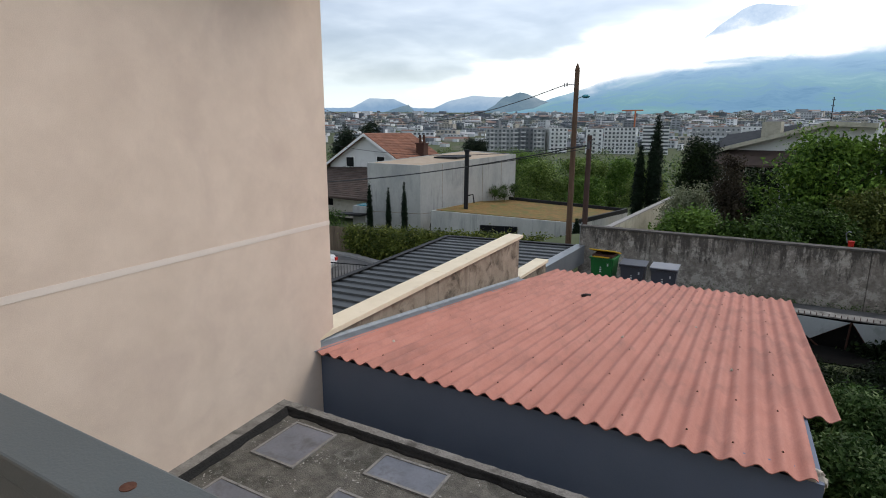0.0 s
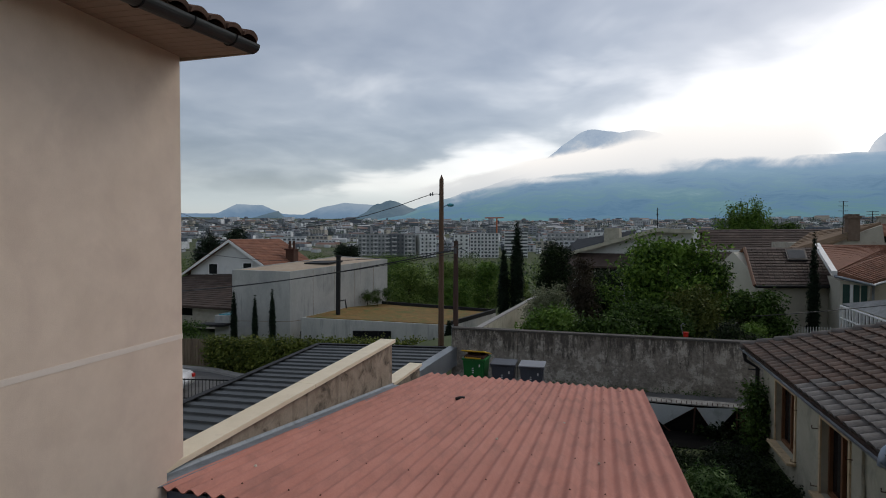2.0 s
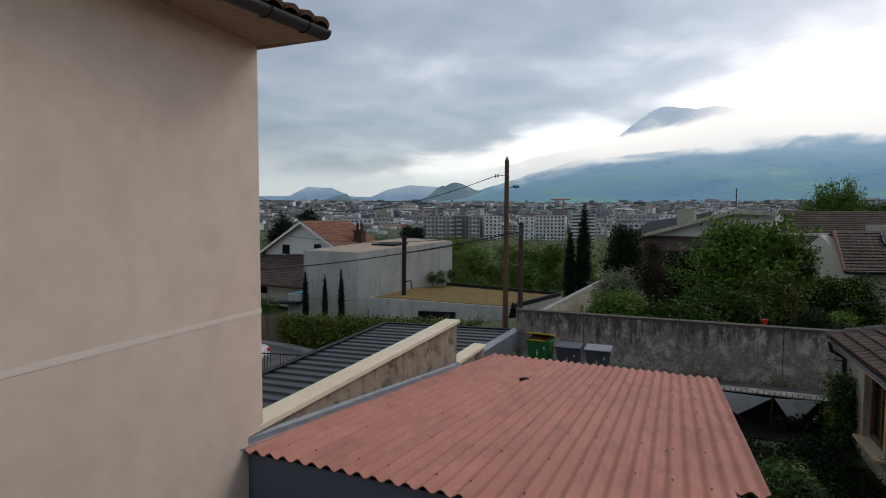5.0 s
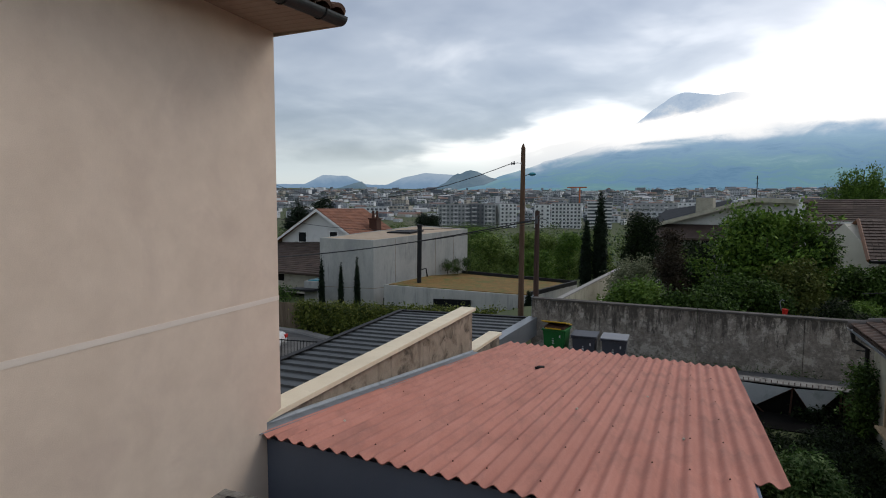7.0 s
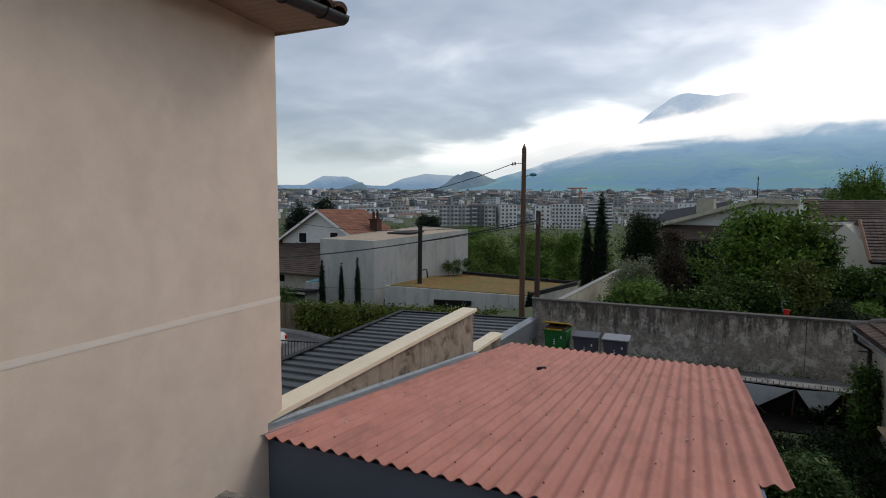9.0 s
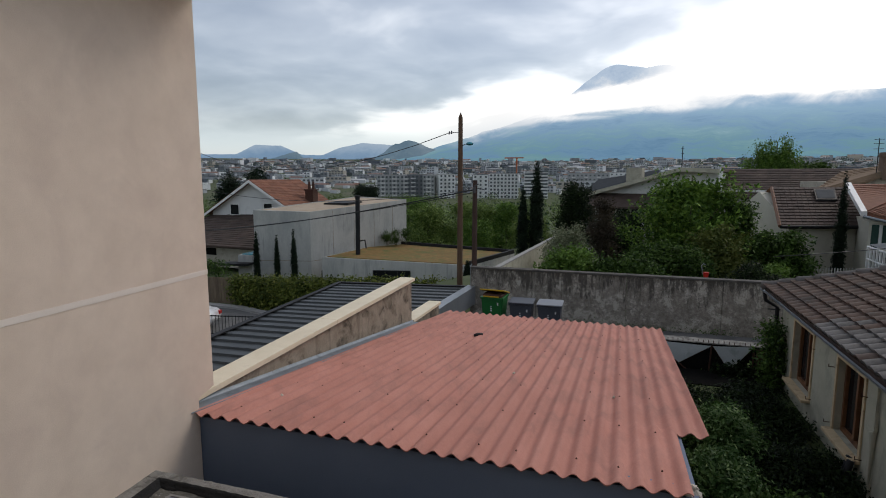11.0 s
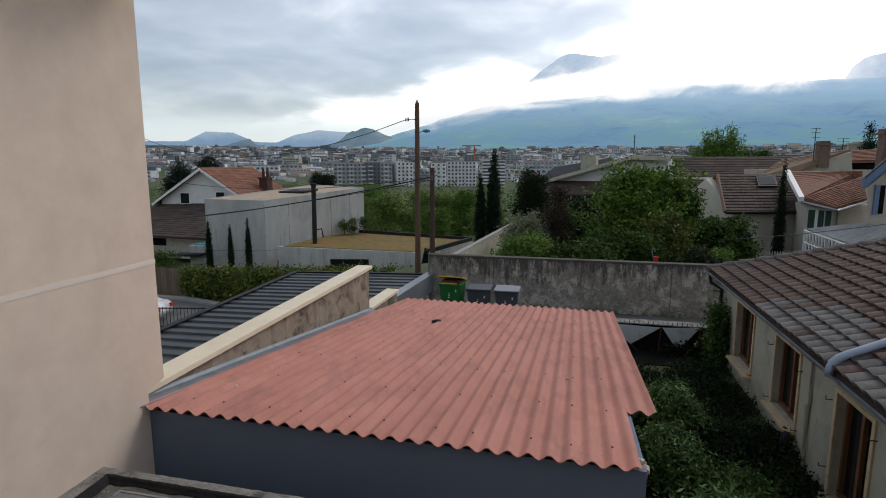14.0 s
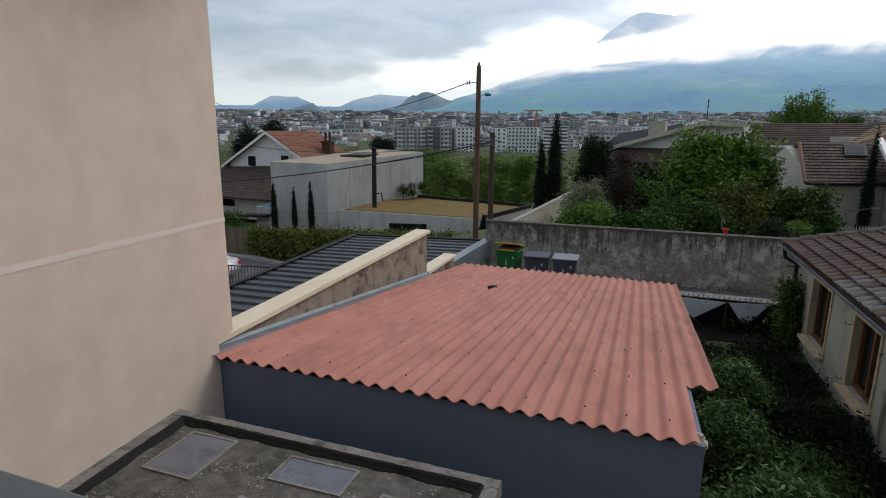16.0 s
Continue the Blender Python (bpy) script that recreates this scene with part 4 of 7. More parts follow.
# ---- wall, bins and poles at the street ----
def concrete_wall():
    w = thing("boundary_wall", 4.0, 13.05, 0.3, 0, "mottled old concrete boundary wall with pale patches", "wall")
    xs = [-0.62, 1.55, 4.3, 6.95, 12.5]
    for a, b in zip(xs, xs[1:]):
        bm = boxed(a + 0.006, b - 0.006, 12.98, 13.2, -0.2, 2.09, bevel=0.006)
        part("panel", bm, M["concrete_wall"], w)
    bm = B()
    for a, b in zip(xs, xs[1:]):
        box(bm, a + 0.004, b - 0.004, 12.95, 13.23, 2.092, 2.15, bevel=0.008)
    part("cap", bm, M["wall_cap"], w, "dark weathered cap")
    r = thing("side_wall", 0.3, 17.5, 0.0, 0, "pale rendered garden wall stepping back from the street", "wall")
    bm = B()
    prism(bm, [(13.3, -1.5), (13.3, 1.95), (24.5, 1.95), (24.5, -1.5)], 0.05, 0.2, "x")
    for v in bm.verts:
        v.co.x += (v.co.y - 13.3) * 0.07 - 0.15
    part("wall", bm, M["grey_render"], r)
    bm = B()
    box(bm, -0.14, 0.06, 13.3, 24.6, 1.952, 2.0, bevel=0.006)
    for v in bm.verts:
        v.co.x += (v.co.y - 13.3) * 0.07
    part("coping", bm, M["kerb"], r, "pale coping")


concrete_wall()


def wheelie_bin(x, y, z, body, lid, label, open_lid=False):
    b = thing("wheelie_bin", x, y, z, random.uniform(-3, 3), label, "bin", group="bins by the wall")
    bm = B()
    n = [(-0.25, -0.26), (0.25, -0.26), (0.25, 0.26), (-0.25, 0.26)]
    lo = [bm.verts.new((px, py, 0.06)) for px, py in n]
    hi = [bm.verts.new((px * 1.24, py * 1.24, 0.98)) for px, py in n]
    for i in range(4):
        bm.faces.new((lo[i], lo[(i + 1) % 4], hi[(i + 1) % 4], hi[i]))
    bm.faces.new(lo[::-1])
    bm.faces.new(hi)
    bmesh.ops.bevel(bm, geom=bm.edges[:], offset=0.03, segments=2, affect="EDGES")
    part("body", bm, body, b, local=True, smooth=False)
    part("rim", boxed(-0.335, 0.335, -0.345, 0.345, 0.93, 0.985, bevel=0.012), body, b, local=True)
    bm = boxed(-0.345, 0.345, -0.37, 0.36, 0.0, 0.035, bevel=0.012)
    for v in bm.verts:
        if v.co.z > 0.03:
            v.co.z += 0.03 * (1 - abs(v.co.x) / 0.345)
    bmesh.ops.rotate(bm, verts=bm.verts, cent=(0, 0.36, 0), matrix=Matrix.Rotation(radians(-15 if open_lid else 0), 3, "X"))
    for v in bm.verts:
        v.co.z += 0.99
    if open_lid:
        sack = boxed(-0.28, 0.28, -0.31, 0.30, 0.95, 1.06, bevel=0.04)
        part("rubbish_sack", sack, M["rust_frame"], b, "dark rubbish sack under the lid", local=True)
    lidob = part("lid", bm, lid, b, local=True)
    part("lid_handle", boxed(-0.22, 0.22, -0.41, -0.37, 1.0, 1.03, bevel=0.008), lid, lidob, local=True)
    for s in (-0.27, 0.27):
        bm = B()
        cyl(bm, (s - 0.025, 0.24, 0.1), (s + 0.025, 0.24, 0.1), 0.1, 0.1, 16)
        part("wheel", bm, M["tyre"], b, local=True)
    # pale marks on the front
    for px, pz, w, h in ((0.17, 0.80, 0.035, 0.07), (-0.02, 0.66, 0.05, 0.03), (-0.02, 0.60, 0.05, 0.03), (-0.02, 0.72, 0.04, 0.02)):
        bm = boxed(px - w / 2, px + w / 2, -0.012, -0.003, pz - h / 2, pz + h / 2)
        for v in bm.verts:
            v.co.y += -0.26 * (1 + 0.24 * (v.co.z - 0.06) / 0.92) - 0.001
        part("mark", bm, M["white_print"], b, "pale printed mark", local=True)


wheelie_bin(0.755, 10.55, 0.80, M["green_plastic"], M["yellow_plastic"], "green wheelie bin with its yellow lid ajar", True)
wheelie_bin(1.53, 10.58, 0.66, M["grey_plastic"], M["grey_plastic"], "dark grey wheelie bin with a closed lid")
wheelie_bin(2.31, 10.58, 0.66, M["grey_plastic"], M["pale_plastic"], "grey wheelie bin with a paler grey lid")


def poles():
    p = thing("utility_pole", -1.43, 14.5, -0.4, 0, "weathered wooden utility pole with a pointed top", "utility pole")
    bm = B()
    cyl(bm, (-1.44, 14.5, -0.6), (-1.43, 14.5, 7.15), 0.115, 0.078, 14)
    cyl(bm, (-1.43, 14.5, 7.15), (-1.43, 14.5, 7.32), 0.078, 0.012, 14)
    part("post", bm, M["pole_wood"], p, smooth=False)
    bm = B()
    tube(bm, [(-1.43, 14.44, 6.62), (-1.6, 14.4, 6.64), (-1.78, 14.36, 6.62)], 0.012)
    cyl(bm, (-1.72, 14.37, 6.58), (-1.72, 14.37, 6.70), 0.03, 0.02, 8)
    cyl(bm, (-1.80, 14.36, 6.57), (-1.80, 14.36, 6.68), 0.028, 0.02, 8)
    part("insulator", bm, M["ceramic"], p)
    lamp = thing("street_lamp", -1.35, 14.45, 6.2, 0, "small teal-glazed street lamp on a short arm", "street lamp")
    bm = B()
    tube(bm, [(-1.36, 14.47, 6.18), (-1.25, 14.44, 6.22), (-1.14, 14.42, 6.24)], 0.014)
    part("arm", bm, M["flash_metal"], lamp)
    bm = B()
    vs = bmesh.ops.create_uvsphere(bm, u_segments=16, v_segments=10, radius=0.1, matrix=pose(-1.07, 14.41, 6.24))["verts"]
    for v in vs:
        v.co.z = 6.24 + (v.co.z - 6.24) * 0.62
        v.co.x = -1.07 + (v.co.x + 1.07) * 1.35
    part("bowl", bm, M["teal"], lamp, "glossy teal lamp bowl", smooth=True)
    q = thing("utility_pole", -0.665, 13.62, -0.2, 0, "dark short wooden pole with cable brackets", "utility pole")
    bm = B()
    cyl(bm, (-0.67, 13.62, -0.4), (-0.655, 13.62, 4.98), 0.105, 0.08, 14)
    part("post", bm, M["pole_dark"], q)
    bm = B()
    tube(bm, [(-0.74, 13.58, 4.62), (-0.5, 13.56, 4.72), (-0.3, 13.55, 4.66)], 0.015)
    tube(bm, [(-0.66, 13.54, 4.78), (-0.5, 13.5, 4.86)], 0.02)
    cyl(bm, (-0.66, 13.52, 4.55), (-0.66, 13.52, 4.75), 0.05, 0.05, 8)
    part("bracket", bm, M["ceramic"], q)
    bm = B()
    tube(bm, [(-0.75, 13.50, 0.4), (-0.75, 13.50, 2.05), (-0.72, 13.52, 2.15)], 0.022, 8)
    part("conduit", bm, M["flash_metal"], q, "grey cable conduit")

    def cable(name, a, b, sag, r=0.011):
        a, b = Vector(a), Vector(b)
        pts = []
        for i in range(17):
            k = i / 16
            v = a.lerp(b, k)
            v.z -= sag * 4 * k * (1 - k)
            pts.append(v)
        bm = B()
        tube(bm, pts, r, 5)
        solid(name, bm, M["wire"], "thin black overhead cable between the poles and houses", "cable", group="overhead cables", smooth=True)
    cable("overhead_cable", (-1.78, 14.36, 6.63), (-26.0, 24.5, 8.9), 2.2, 0.014)
    cable("overhead_cable", (-0.72, 13.56, 4.66), (-22, 19.3, 2.0), 0.42, 0.022)
    cable("overhead_cable", (-0.72, 13.56, 4.56), (-22, 19.6, 1.9), 0.30, 0.012)
    cable("overhead_cable", (-0.72, 13.56, 4.66), (-26, 22.0, 6.2), 1.25, 0.011)
    cable("overhead_cable", (-0.66, 13.66, 4.7), (-1.43, 14.45, 5.4), 0.35, 0.01)
    cable("overhead_cable", (7.6, 10.5, 3.2), (24, 17.4, 5.9), 0.5, 0.01)


poles()


# ---- outbuilding with the brown tiled roof ----
def outbuilding():
    o = thing("outbuilding", 9.5, 3.0, 0.0, 0, "long grey-green outbuilding with brown tiles", "outbuilding")
    wins = [(2.85, 3.78, 0.50, 2.02), (5.14, 6.23, 0.80, 2.08), (7.55, 8.75, 0.80, 2.08), (-0.2, 0.9, 0.6, 2.02)]
    # wall built as piers, aprons and heads round the openings
    ys = sorted(wins)
    y = -5.5
    for a, b, z0, z1 in ys:
        part("pier", boxed(7.7, 7.95, y, a, -0.1, 2.42), M["grey_render"], o)
        part("apron", boxed(7.7, 7.95, a, b, -0.1, z0), M["grey_render"], o)
        part("head", boxed(7.7, 7.95, a, b, z1, 2.42), M["grey_render"], o)
        y = b
    part("pier", boxed(7.7, 7.95, y, 9.75, -0.1, 2.42), M["grey_render"], o)
    part("end_wall", boxed(7.95, 16.0, 9.5, 9.75, -0.1, 2.42), M["grey_render"], o)
    for a, b, z0, z1 in wins:
        w = part("window", boxed(7.86, 7.875, a, b, z0, z1), M["pane"], o, "dark window in a brown wooden frame")
        bm = B()
        for e in ((a, a + 0.06, z0, z1), (b - 0.06, b, z0, z1), ((a + b) / 2 - 0.035, (a + b) / 2 + 0.035, z0, z1)):
            box(bm, 7.80, 7.858, e[0], e[1], e[2], e[3], bevel=0.004)
        box(bm, 7.80, 7.857, a + 0.062, b - 0.062, z0, z0 + 0.07)
        box(bm, 7.80, 7.857, a + 0.062, b - 0.062, z1 - 0.07, z1)
        part("frame", bm, M["brown_wood"], w)
        bm = B()
        box(bm, 7.675, 7.70, a - 0.07, a, z0 - 0.02, z1 + 0.06)
        box(bm, 7.675, 7.70, b, b + 0.07, z0 - 0.02, z1 + 0.06)
        box(bm, 7.675, 7.70, a, b, z1, z1 + 0.06)
        part("surround", bm, M["cream_surround"], w, "cream painted surround")
        part("sill", boxed(7.54, 7.80, a - 0.08, b + 0.08, z0 - 0.06, z0 - 0.003, bevel=0.008), M["cream_surround"], w, "worn cream stone sill")
    # near-black sheet painted as the dim room behind the windows
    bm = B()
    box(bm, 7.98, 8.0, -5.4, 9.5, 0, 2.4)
    part("shade_backing", bm, M["shade_in"], o)
    # iron hinge pins and a cable down the wall
    for y in (2.72, 3.92, 5.0, 6.38, 7.42):
        for z in (0.85, 1.85):
            bm = B()
            tube(bm, [(7.69, y, z), (7.60, y, z), (7.60, y, z + 0.05)], 0.008, 5)
            part("hinge_pin", bm, M["rust_frame"], o)
    bm = B()
    tube(bm, [(7.67, 4.62, 2.3), (7.67, 4.60, 1.5), (7.66, 4.64, 1.45), (7.67, 4.62, 0.3)], [0.03, 0.03, 0.045, 0.03], 8)
    part("down_pipe", bm, M["grey_render"], o, "old painted pipe on the wall")
    # roof: west slope with a hip at the far end
    ex, ez, sl = 7.36, 2.50, 0.41
    bm = B()
    slab(bm, [(ex, -6.0, ez), (ex + 5.2, -6.0, ez + 5.2 * sl), (ex + 5.2, 10.05 - 0.905 * 5.2, ez + 5.2 * sl), (ex, 10.05, ez)], 0.06)
    roof = part("roof", bm, M["tile_brown"], o, "brown interlocking clay tile roof")
    bm = B()
    slab(bm, [(ex, 10.05, ez), (ex + 5.2, 10.05 - 0.905 * 5.2, ez + 5.2 * sl), (ex + 9.5, 10.05, ez)], 0.06)
    part("hip_slope", bm, M["tile_brown"], roof)
    bm = B()
    slab(bm, [(ex + 5.2, -6, ez + 5.2 * sl), (ex + 10.4, -6, ez), (ex + 10.4, 10.05, ez), (ex + 5.2, 10.05 - 0.905 * 5.2, ez + 5.2 * sl)], 0.06)
    part("far_slope", bm, M["tile_brown"], roof)
    # ridge caps along the hip
    bm = B()
    tube(bm, [(0, 0, 0), (0.2, 0, 0.01), (0.42, 0, 0.02)], [0.085, 0.092, 0.10], 10)
    cap = mesh_of("hip_cap", bm, M["hip_grey"], True)
    inv = ROOT[o.name].inverted()
    hip_a, hip_b = Vector((ex + 5.1, 10.05 - 0.905 * 5.1, ez + 5.1 * sl + 0.05)), Vector((ex - 0.02, 10.06, ez + 0.05))
    d = (hip_b - hip_a)
    turn = d.to_track_quat("X", "Z").to_matrix().to_4x4()
    for i in range(18):
        p = hip_a + d * (i / 18)
        piece("hip_cap", cap, roof, inv @ (Matrix.Translation(p) @ turn))
    # gutter with its half-round trough
    bm = B()
    rings = []
    for y in (-6.0, 2.0, 10.1):
        ring = [bm.verts.new((ex - 0.035 + math.cos(a) * 0.065, y, ez + 0.0 + math.sin(a) * 0.065)) for a in [math.pi + math.pi * k / 8 for k in range(9)]]
        ring += [bm.verts.new((ex - 0.035 + math.cos(a) * 0.059, y, ez + 0.0 + math.sin(a) * 0.059)) for a in [math.tau - math.pi * k / 8 for k in range(9)]]
        rings.append(ring)
    for u, v in zip(rings, rings[1:]):
        for k in range(18):
            bm.faces.new((u[k], u[(k + 1) % 18], v[(k + 1) % 18], v[k]))
    bmesh.ops.recalc_face_normals(bm, faces=bm.faces[:])
    part("gutter", bm, M["flash_metal"], o, "zinc half-round gutter")
    bm = B()
    tube(bm, [(7.33, 9.9, 2.42), (7.36, 9.9, 2.25), (7.60, 9.85, 2.1), (7.62, 9.85, 0.3)], 0.045, 10)
    for z in (2.05, 1.5, 0.95):
        cyl(bm, (7.40, 9.85, z), (7.66, 9.85, z), 0.015, 0.015, 6)
    part("rain_pipe", bm, M["black_metal"], o, "dark rain pipe at the corner")
    # pipe lying down the tiles into the gutter
    bm = B()
    tube(bm, [(7.30, 3.19, 2.44), (7.31, 3.19, 2.55), (7.34, 3.20, 2.62), (7.40, 3.205, 2.68), (7.48, 3.22, 2.72), (7.9, 3.30, 2.88), (9.2, 3.55, 3.40), (11.5, 3.95, 4.34)], 0.052, 12)
    solid("roof_pipe", bm, M["pipe_blue"], "blue-grey plastic pipe lying across the brown tiles", "pipe", smooth=True)
    return o, roof


OUT, OUT_ROOF = outbuilding()


# ---- folding pale sheets at the end of the strip ----
def lean_shelter():
    s = thing("shelter", 6.3, 10.0, 0.0, 0, "old rusty frame shelter with pale triangular sheets", "shelter")
    for pts in ([(4.95, 1.03), (6.28, 1.0), (5.58, 0.52)], [(6.33, 1.0), (7.2, 1.05), (6.72, 0.42)]):
        bm = B()
        prism(bm, pts, 9.98, 10.0, "y")
        part("sheet", bm, M["sheet_pale"], s, "pale grey triangular sheet")
    bm = B()
    tube(bm, [(6.72, 9.97, 0.45), (6.70, 9.96, 0.15), (6.78, 9.97, 0.0)], [0.05, 0.06, 0.08], 6)
    part("drip", bm, M["sheet_pale"], s)
    bm = B()
    for a, b in (((5.58, 0.52), (6.30, 1.0)), ((5.58, 0.50), (6.3, -0.1)), ((6.30, 1.0), (6.25, 0.0)), ((6.72, 0.42), (6.33, 1.0)), ((6.72, 0.42), (7.2, 1.05)), ((7.22, 1.05), (7.22, 0.0))):
        tube(bm, [(a[0], 10.02, a[1]), (b[0], 10.02, b[1])], 0.022, 6)
    part("frame", bm, M["rust_frame"], s, "rusty iron struts")
    # near-black panel right behind the struts paints the shelter's shaded hollow
    part("back", boxed(4.95, 7.6, 10.06, 10.10, 0.0, 1.045), M["shade_in"], s)
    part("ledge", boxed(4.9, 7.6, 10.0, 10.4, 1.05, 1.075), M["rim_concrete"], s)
    # added near-black sheet keeps the ground below the triangles in painted shade
    part("shade_floor", boxed(4.95, 7.6, 8.97, 10.05, 0.2, 0.37), M["shade_in"], s, "near-black sheet added as shade on the shelter floor")
    part("post", boxed(7.28, 7.62, 9.98, 10.06, 0.0, 1.0), M["rust_frame"], s)
    for i in range(20):
        x = 4.95 + i * 0.115
        part("picket", boxed(x, x + 0.014, 10.0, 10.012, 1.075, 1.14), M["rust_frame"], s)


lean_shelter()


# ---- the concrete house over the street ----
def window_at(parent, x, y, z, rz, w, h, frame=None, label="", bars=1, deep=0.0):
    """A framed window with panes, its face towards local -y, as a part at a place in the world."""
    m = pose(x, y, z, 0, 0, rz)
    bm = boxed(-w / 2, w / 2, -0.01 + deep, 0.02 + deep, 0, h)
    bm.transform(m)
    win = part("window", bm, M["pane"], parent, label)
    bm = B()
    t = 0.06
    for e in ((-w / 2 - t, -w / 2, 0, h), (w / 2, w / 2 + t, 0, h), (-w / 2 - t, w / 2 + t, h, h + t), (-w / 2 - t, w / 2 + t, -t, 0)):
        box(bm, e[0], e[1], -0.05, 0.02, e[2], e[3])
    for i in range(bars):
        c = -w / 2 + w * (i + 1) / (bars + 1)
        box(bm, c - 0.025, c + 0.025, -0.035, 0.0 + deep, 0, h)
    bm.transform(m)
    part("window_frame", bm, frame or M["white_paint"], win)
    return win


def concrete_house():
    h = thing("modern_house", -16.3, 29.0, -2.2, 0, "modern raw concrete house with flat roofs", "house")
    # main block; its own axes follow the two seen faces
    f, l, r = Vector((-16.35, 28.7, 0)), Vector((-20.35, 27.9, 0)), Vector((-12.55, 37.0, 0))
    back = l + (r - f)
    zt = 2.72
    bm = B()
    tops = [Vector((f.x, f.y, 2.62)), Vector((r.x, r.y, 3.20)), Vector((back.x, back.y, 3.42)), Vector((l.x, l.y, 2.72))]
    low = [bm.verts.new((p.x, p.y, -2.3)) for p in tops]
    top = [bm.verts.new(p) for p in tops]
    bm.faces.new(low[::-1])
    bm.faces.new(top)
    for i in range(4):
        bm.faces.new((low[i], low[(i + 1) % 4], top[(i + 1) % 4], top[i]))
    bmesh.ops.recalc_face_normals(bm, faces=bm.faces[:])
    part("wall", bm, M["house_concrete"], h, "grey fair-faced concrete walls")
    bm = B()
    c = sum(tops, Vector()) / 4
    slab(bm, [c + (p - c) * 0.95 + Vector((0, 0, 0.03)) for p in tops], 0.08)
    part("roof", bm, M["roof_deck"], h, "tan gravel roof")
    bm = B()
    for i in range(4):
        p, q = tops[i], tops[(i + 1) % 4]
        ip, iq = c + (p - c) * 0.97, c + (q - c) * 0.97
        up = Vector((0, 0, 0.07))
        slab(bm, [p + up, q + up, iq + up, ip + up], 0.08)
    part("rim", bm, M["house_concrete"], h)
    bm = B()
    m = c + (tops[1] - tops[0]) * 0.05
    slab(bm, [m + Vector((-0.9, -0.9, 0.12)), m + Vector((0.9, -0.5, 0.12)), m + Vector((1.2, 1.2, 0.2)), m + Vector((-0.6, 0.8, 0.2))], 0.12)
    part("roof_hatch", bm, M["black_metal"], h, "flat dark roof hatch")
    # joints between the concrete panels
    ux, uy = (l - f).normalized(), (r - f).normalized()
    bm = B()
    for a, d, ln, out in ((f, ux, (l - f).length, Vector((ux.y, -ux.x, 0)) * -1), (f, uy, (r - f).length, Vector((uy.y, -uy.x, 0)))):
        for z in (0.0 - 0.75,):
            p, q = a + out * 0.005, a + d * ln + out * 0.005
            prism(bm, [tuple(p.xy), tuple(q.xy), tuple((q - out * 0.02).xy), tuple((p - out * 0.02).xy)], z, z + 0.035, "z")
        k = 1
        while k * 1.9 < ln and d is uy:
            p = a + d * (k * 1.9) + out * 0.005
            q = p + d * 0.03
            prism(bm, [tuple(p.xy), tuple(q.xy), tuple((q - out * 0.02).xy), tuple((p - out * 0.02).xy)], -2.2, zt, "z")
            k += 1
    part("joint", bm, M["old_render"], h)
    # flue with collar
    bm = B()
    cyl(bm, (-13.35, 29.9, -0.6), (-13.40, 30.1, 3.68), 0.16, 0.16, 16)
    cyl(bm, (-13.40, 30.1, 3.66), (-13.40, 30.1, 3.80), 0.21, 0.21, 16)
    tube(bm, [(-13.4, 30.1, 0.6), (-13.0, 30.3, 0.7), (-12.9, 30.3, 0.1)], 0.05)
    part("flue", bm, M["black_metal"], h, "tall black steel flue")
    # low wing with planted roof
    wing = [Vector((-14.9, 27.7, -0.25)), Vector((-5.2, 29.9, -0.66)), Vector((-3.95, 38.4, -0.92)), Vector((-14.2, 36.3, -0.28))]
    bm = B()
    low = [bm.verts.new((p.x, p.y, -3.0)) for p in wing]
    top = [bm.verts.new(p) for p in wing]
    bm.faces.new(low[::-1])
    bm.faces.new(top)
    for i in range(4):
        bm.faces.new((low[i], low[(i + 1) % 4], top[(i + 1) % 4], top[i]))
    bmesh.ops.recalc_face_normals(bm, faces=bm.faces[:])
    part("wing_wall", bm, M["house_concrete"], h)
    bm = B()
    c = sum(wing, Vector()) / 4
    slab(bm, [c + (p - c) * 0.955 + Vector((0, 0, 0.05)) for p in wing], 0.08)
    part("planted_roof", bm, M["sedum"], h, "ochre sedum planting on the low roof")
    bm = B()
    for p, q in ((wing[1], wing[2]), (wing[2], wing[3])):
        ip, iq = c + (p - c) * 0.965, c + (q - c) * 0.965
        up = Vector((0, 0, 0.28))
        slab(bm, [p + up, q + up, iq + up, ip + up], 0.3)
    part("roof_edge", bm, M["black_metal"], h, "black roof edging")
    # dark openings
    window_at(h, -10.3, 28.70, -1.62, 12.8, 2.4, 0.5, M["black_metal"], "low dark ribbon window", 2)
    bm = B()
    prism(bm, [(-15.55, -2.3), (-14.75, -2.3), (-14.75, -1.35), (-15.55, -1.35)], 0, 0.3, "y")
    for v in bm.verts:
        v.co.y += 28.6 + (v.co.x + 15.6) * 1.6
    part("doorway", bm, M["shade_in"], h)
    bm = B()
    prism(bm, [(-21.4, 27.4), (-20.4, 27.6), (-20.4, 30), (-21.4, 30)], -2.4, -0.35, "z")
    part("annex", bm, M["house_concrete"], h)
    bm = B()
    prism(bm, [(-22.2, 26.5), (-20.3, 26.9), (-20.3, 27.8), (-22.2, 27.5)], -1.0, -0.85, "z")
    part("canopy", bm, M["black_metal"], h, "thin dark canopy")
    part("pool_cover", boxed(-21.3, -20.5, 27.7, 29.8, -0.348, -0.28, bevel=0.02), M["teal"], h, "turquoise pool edge on the annex")


concrete_house()


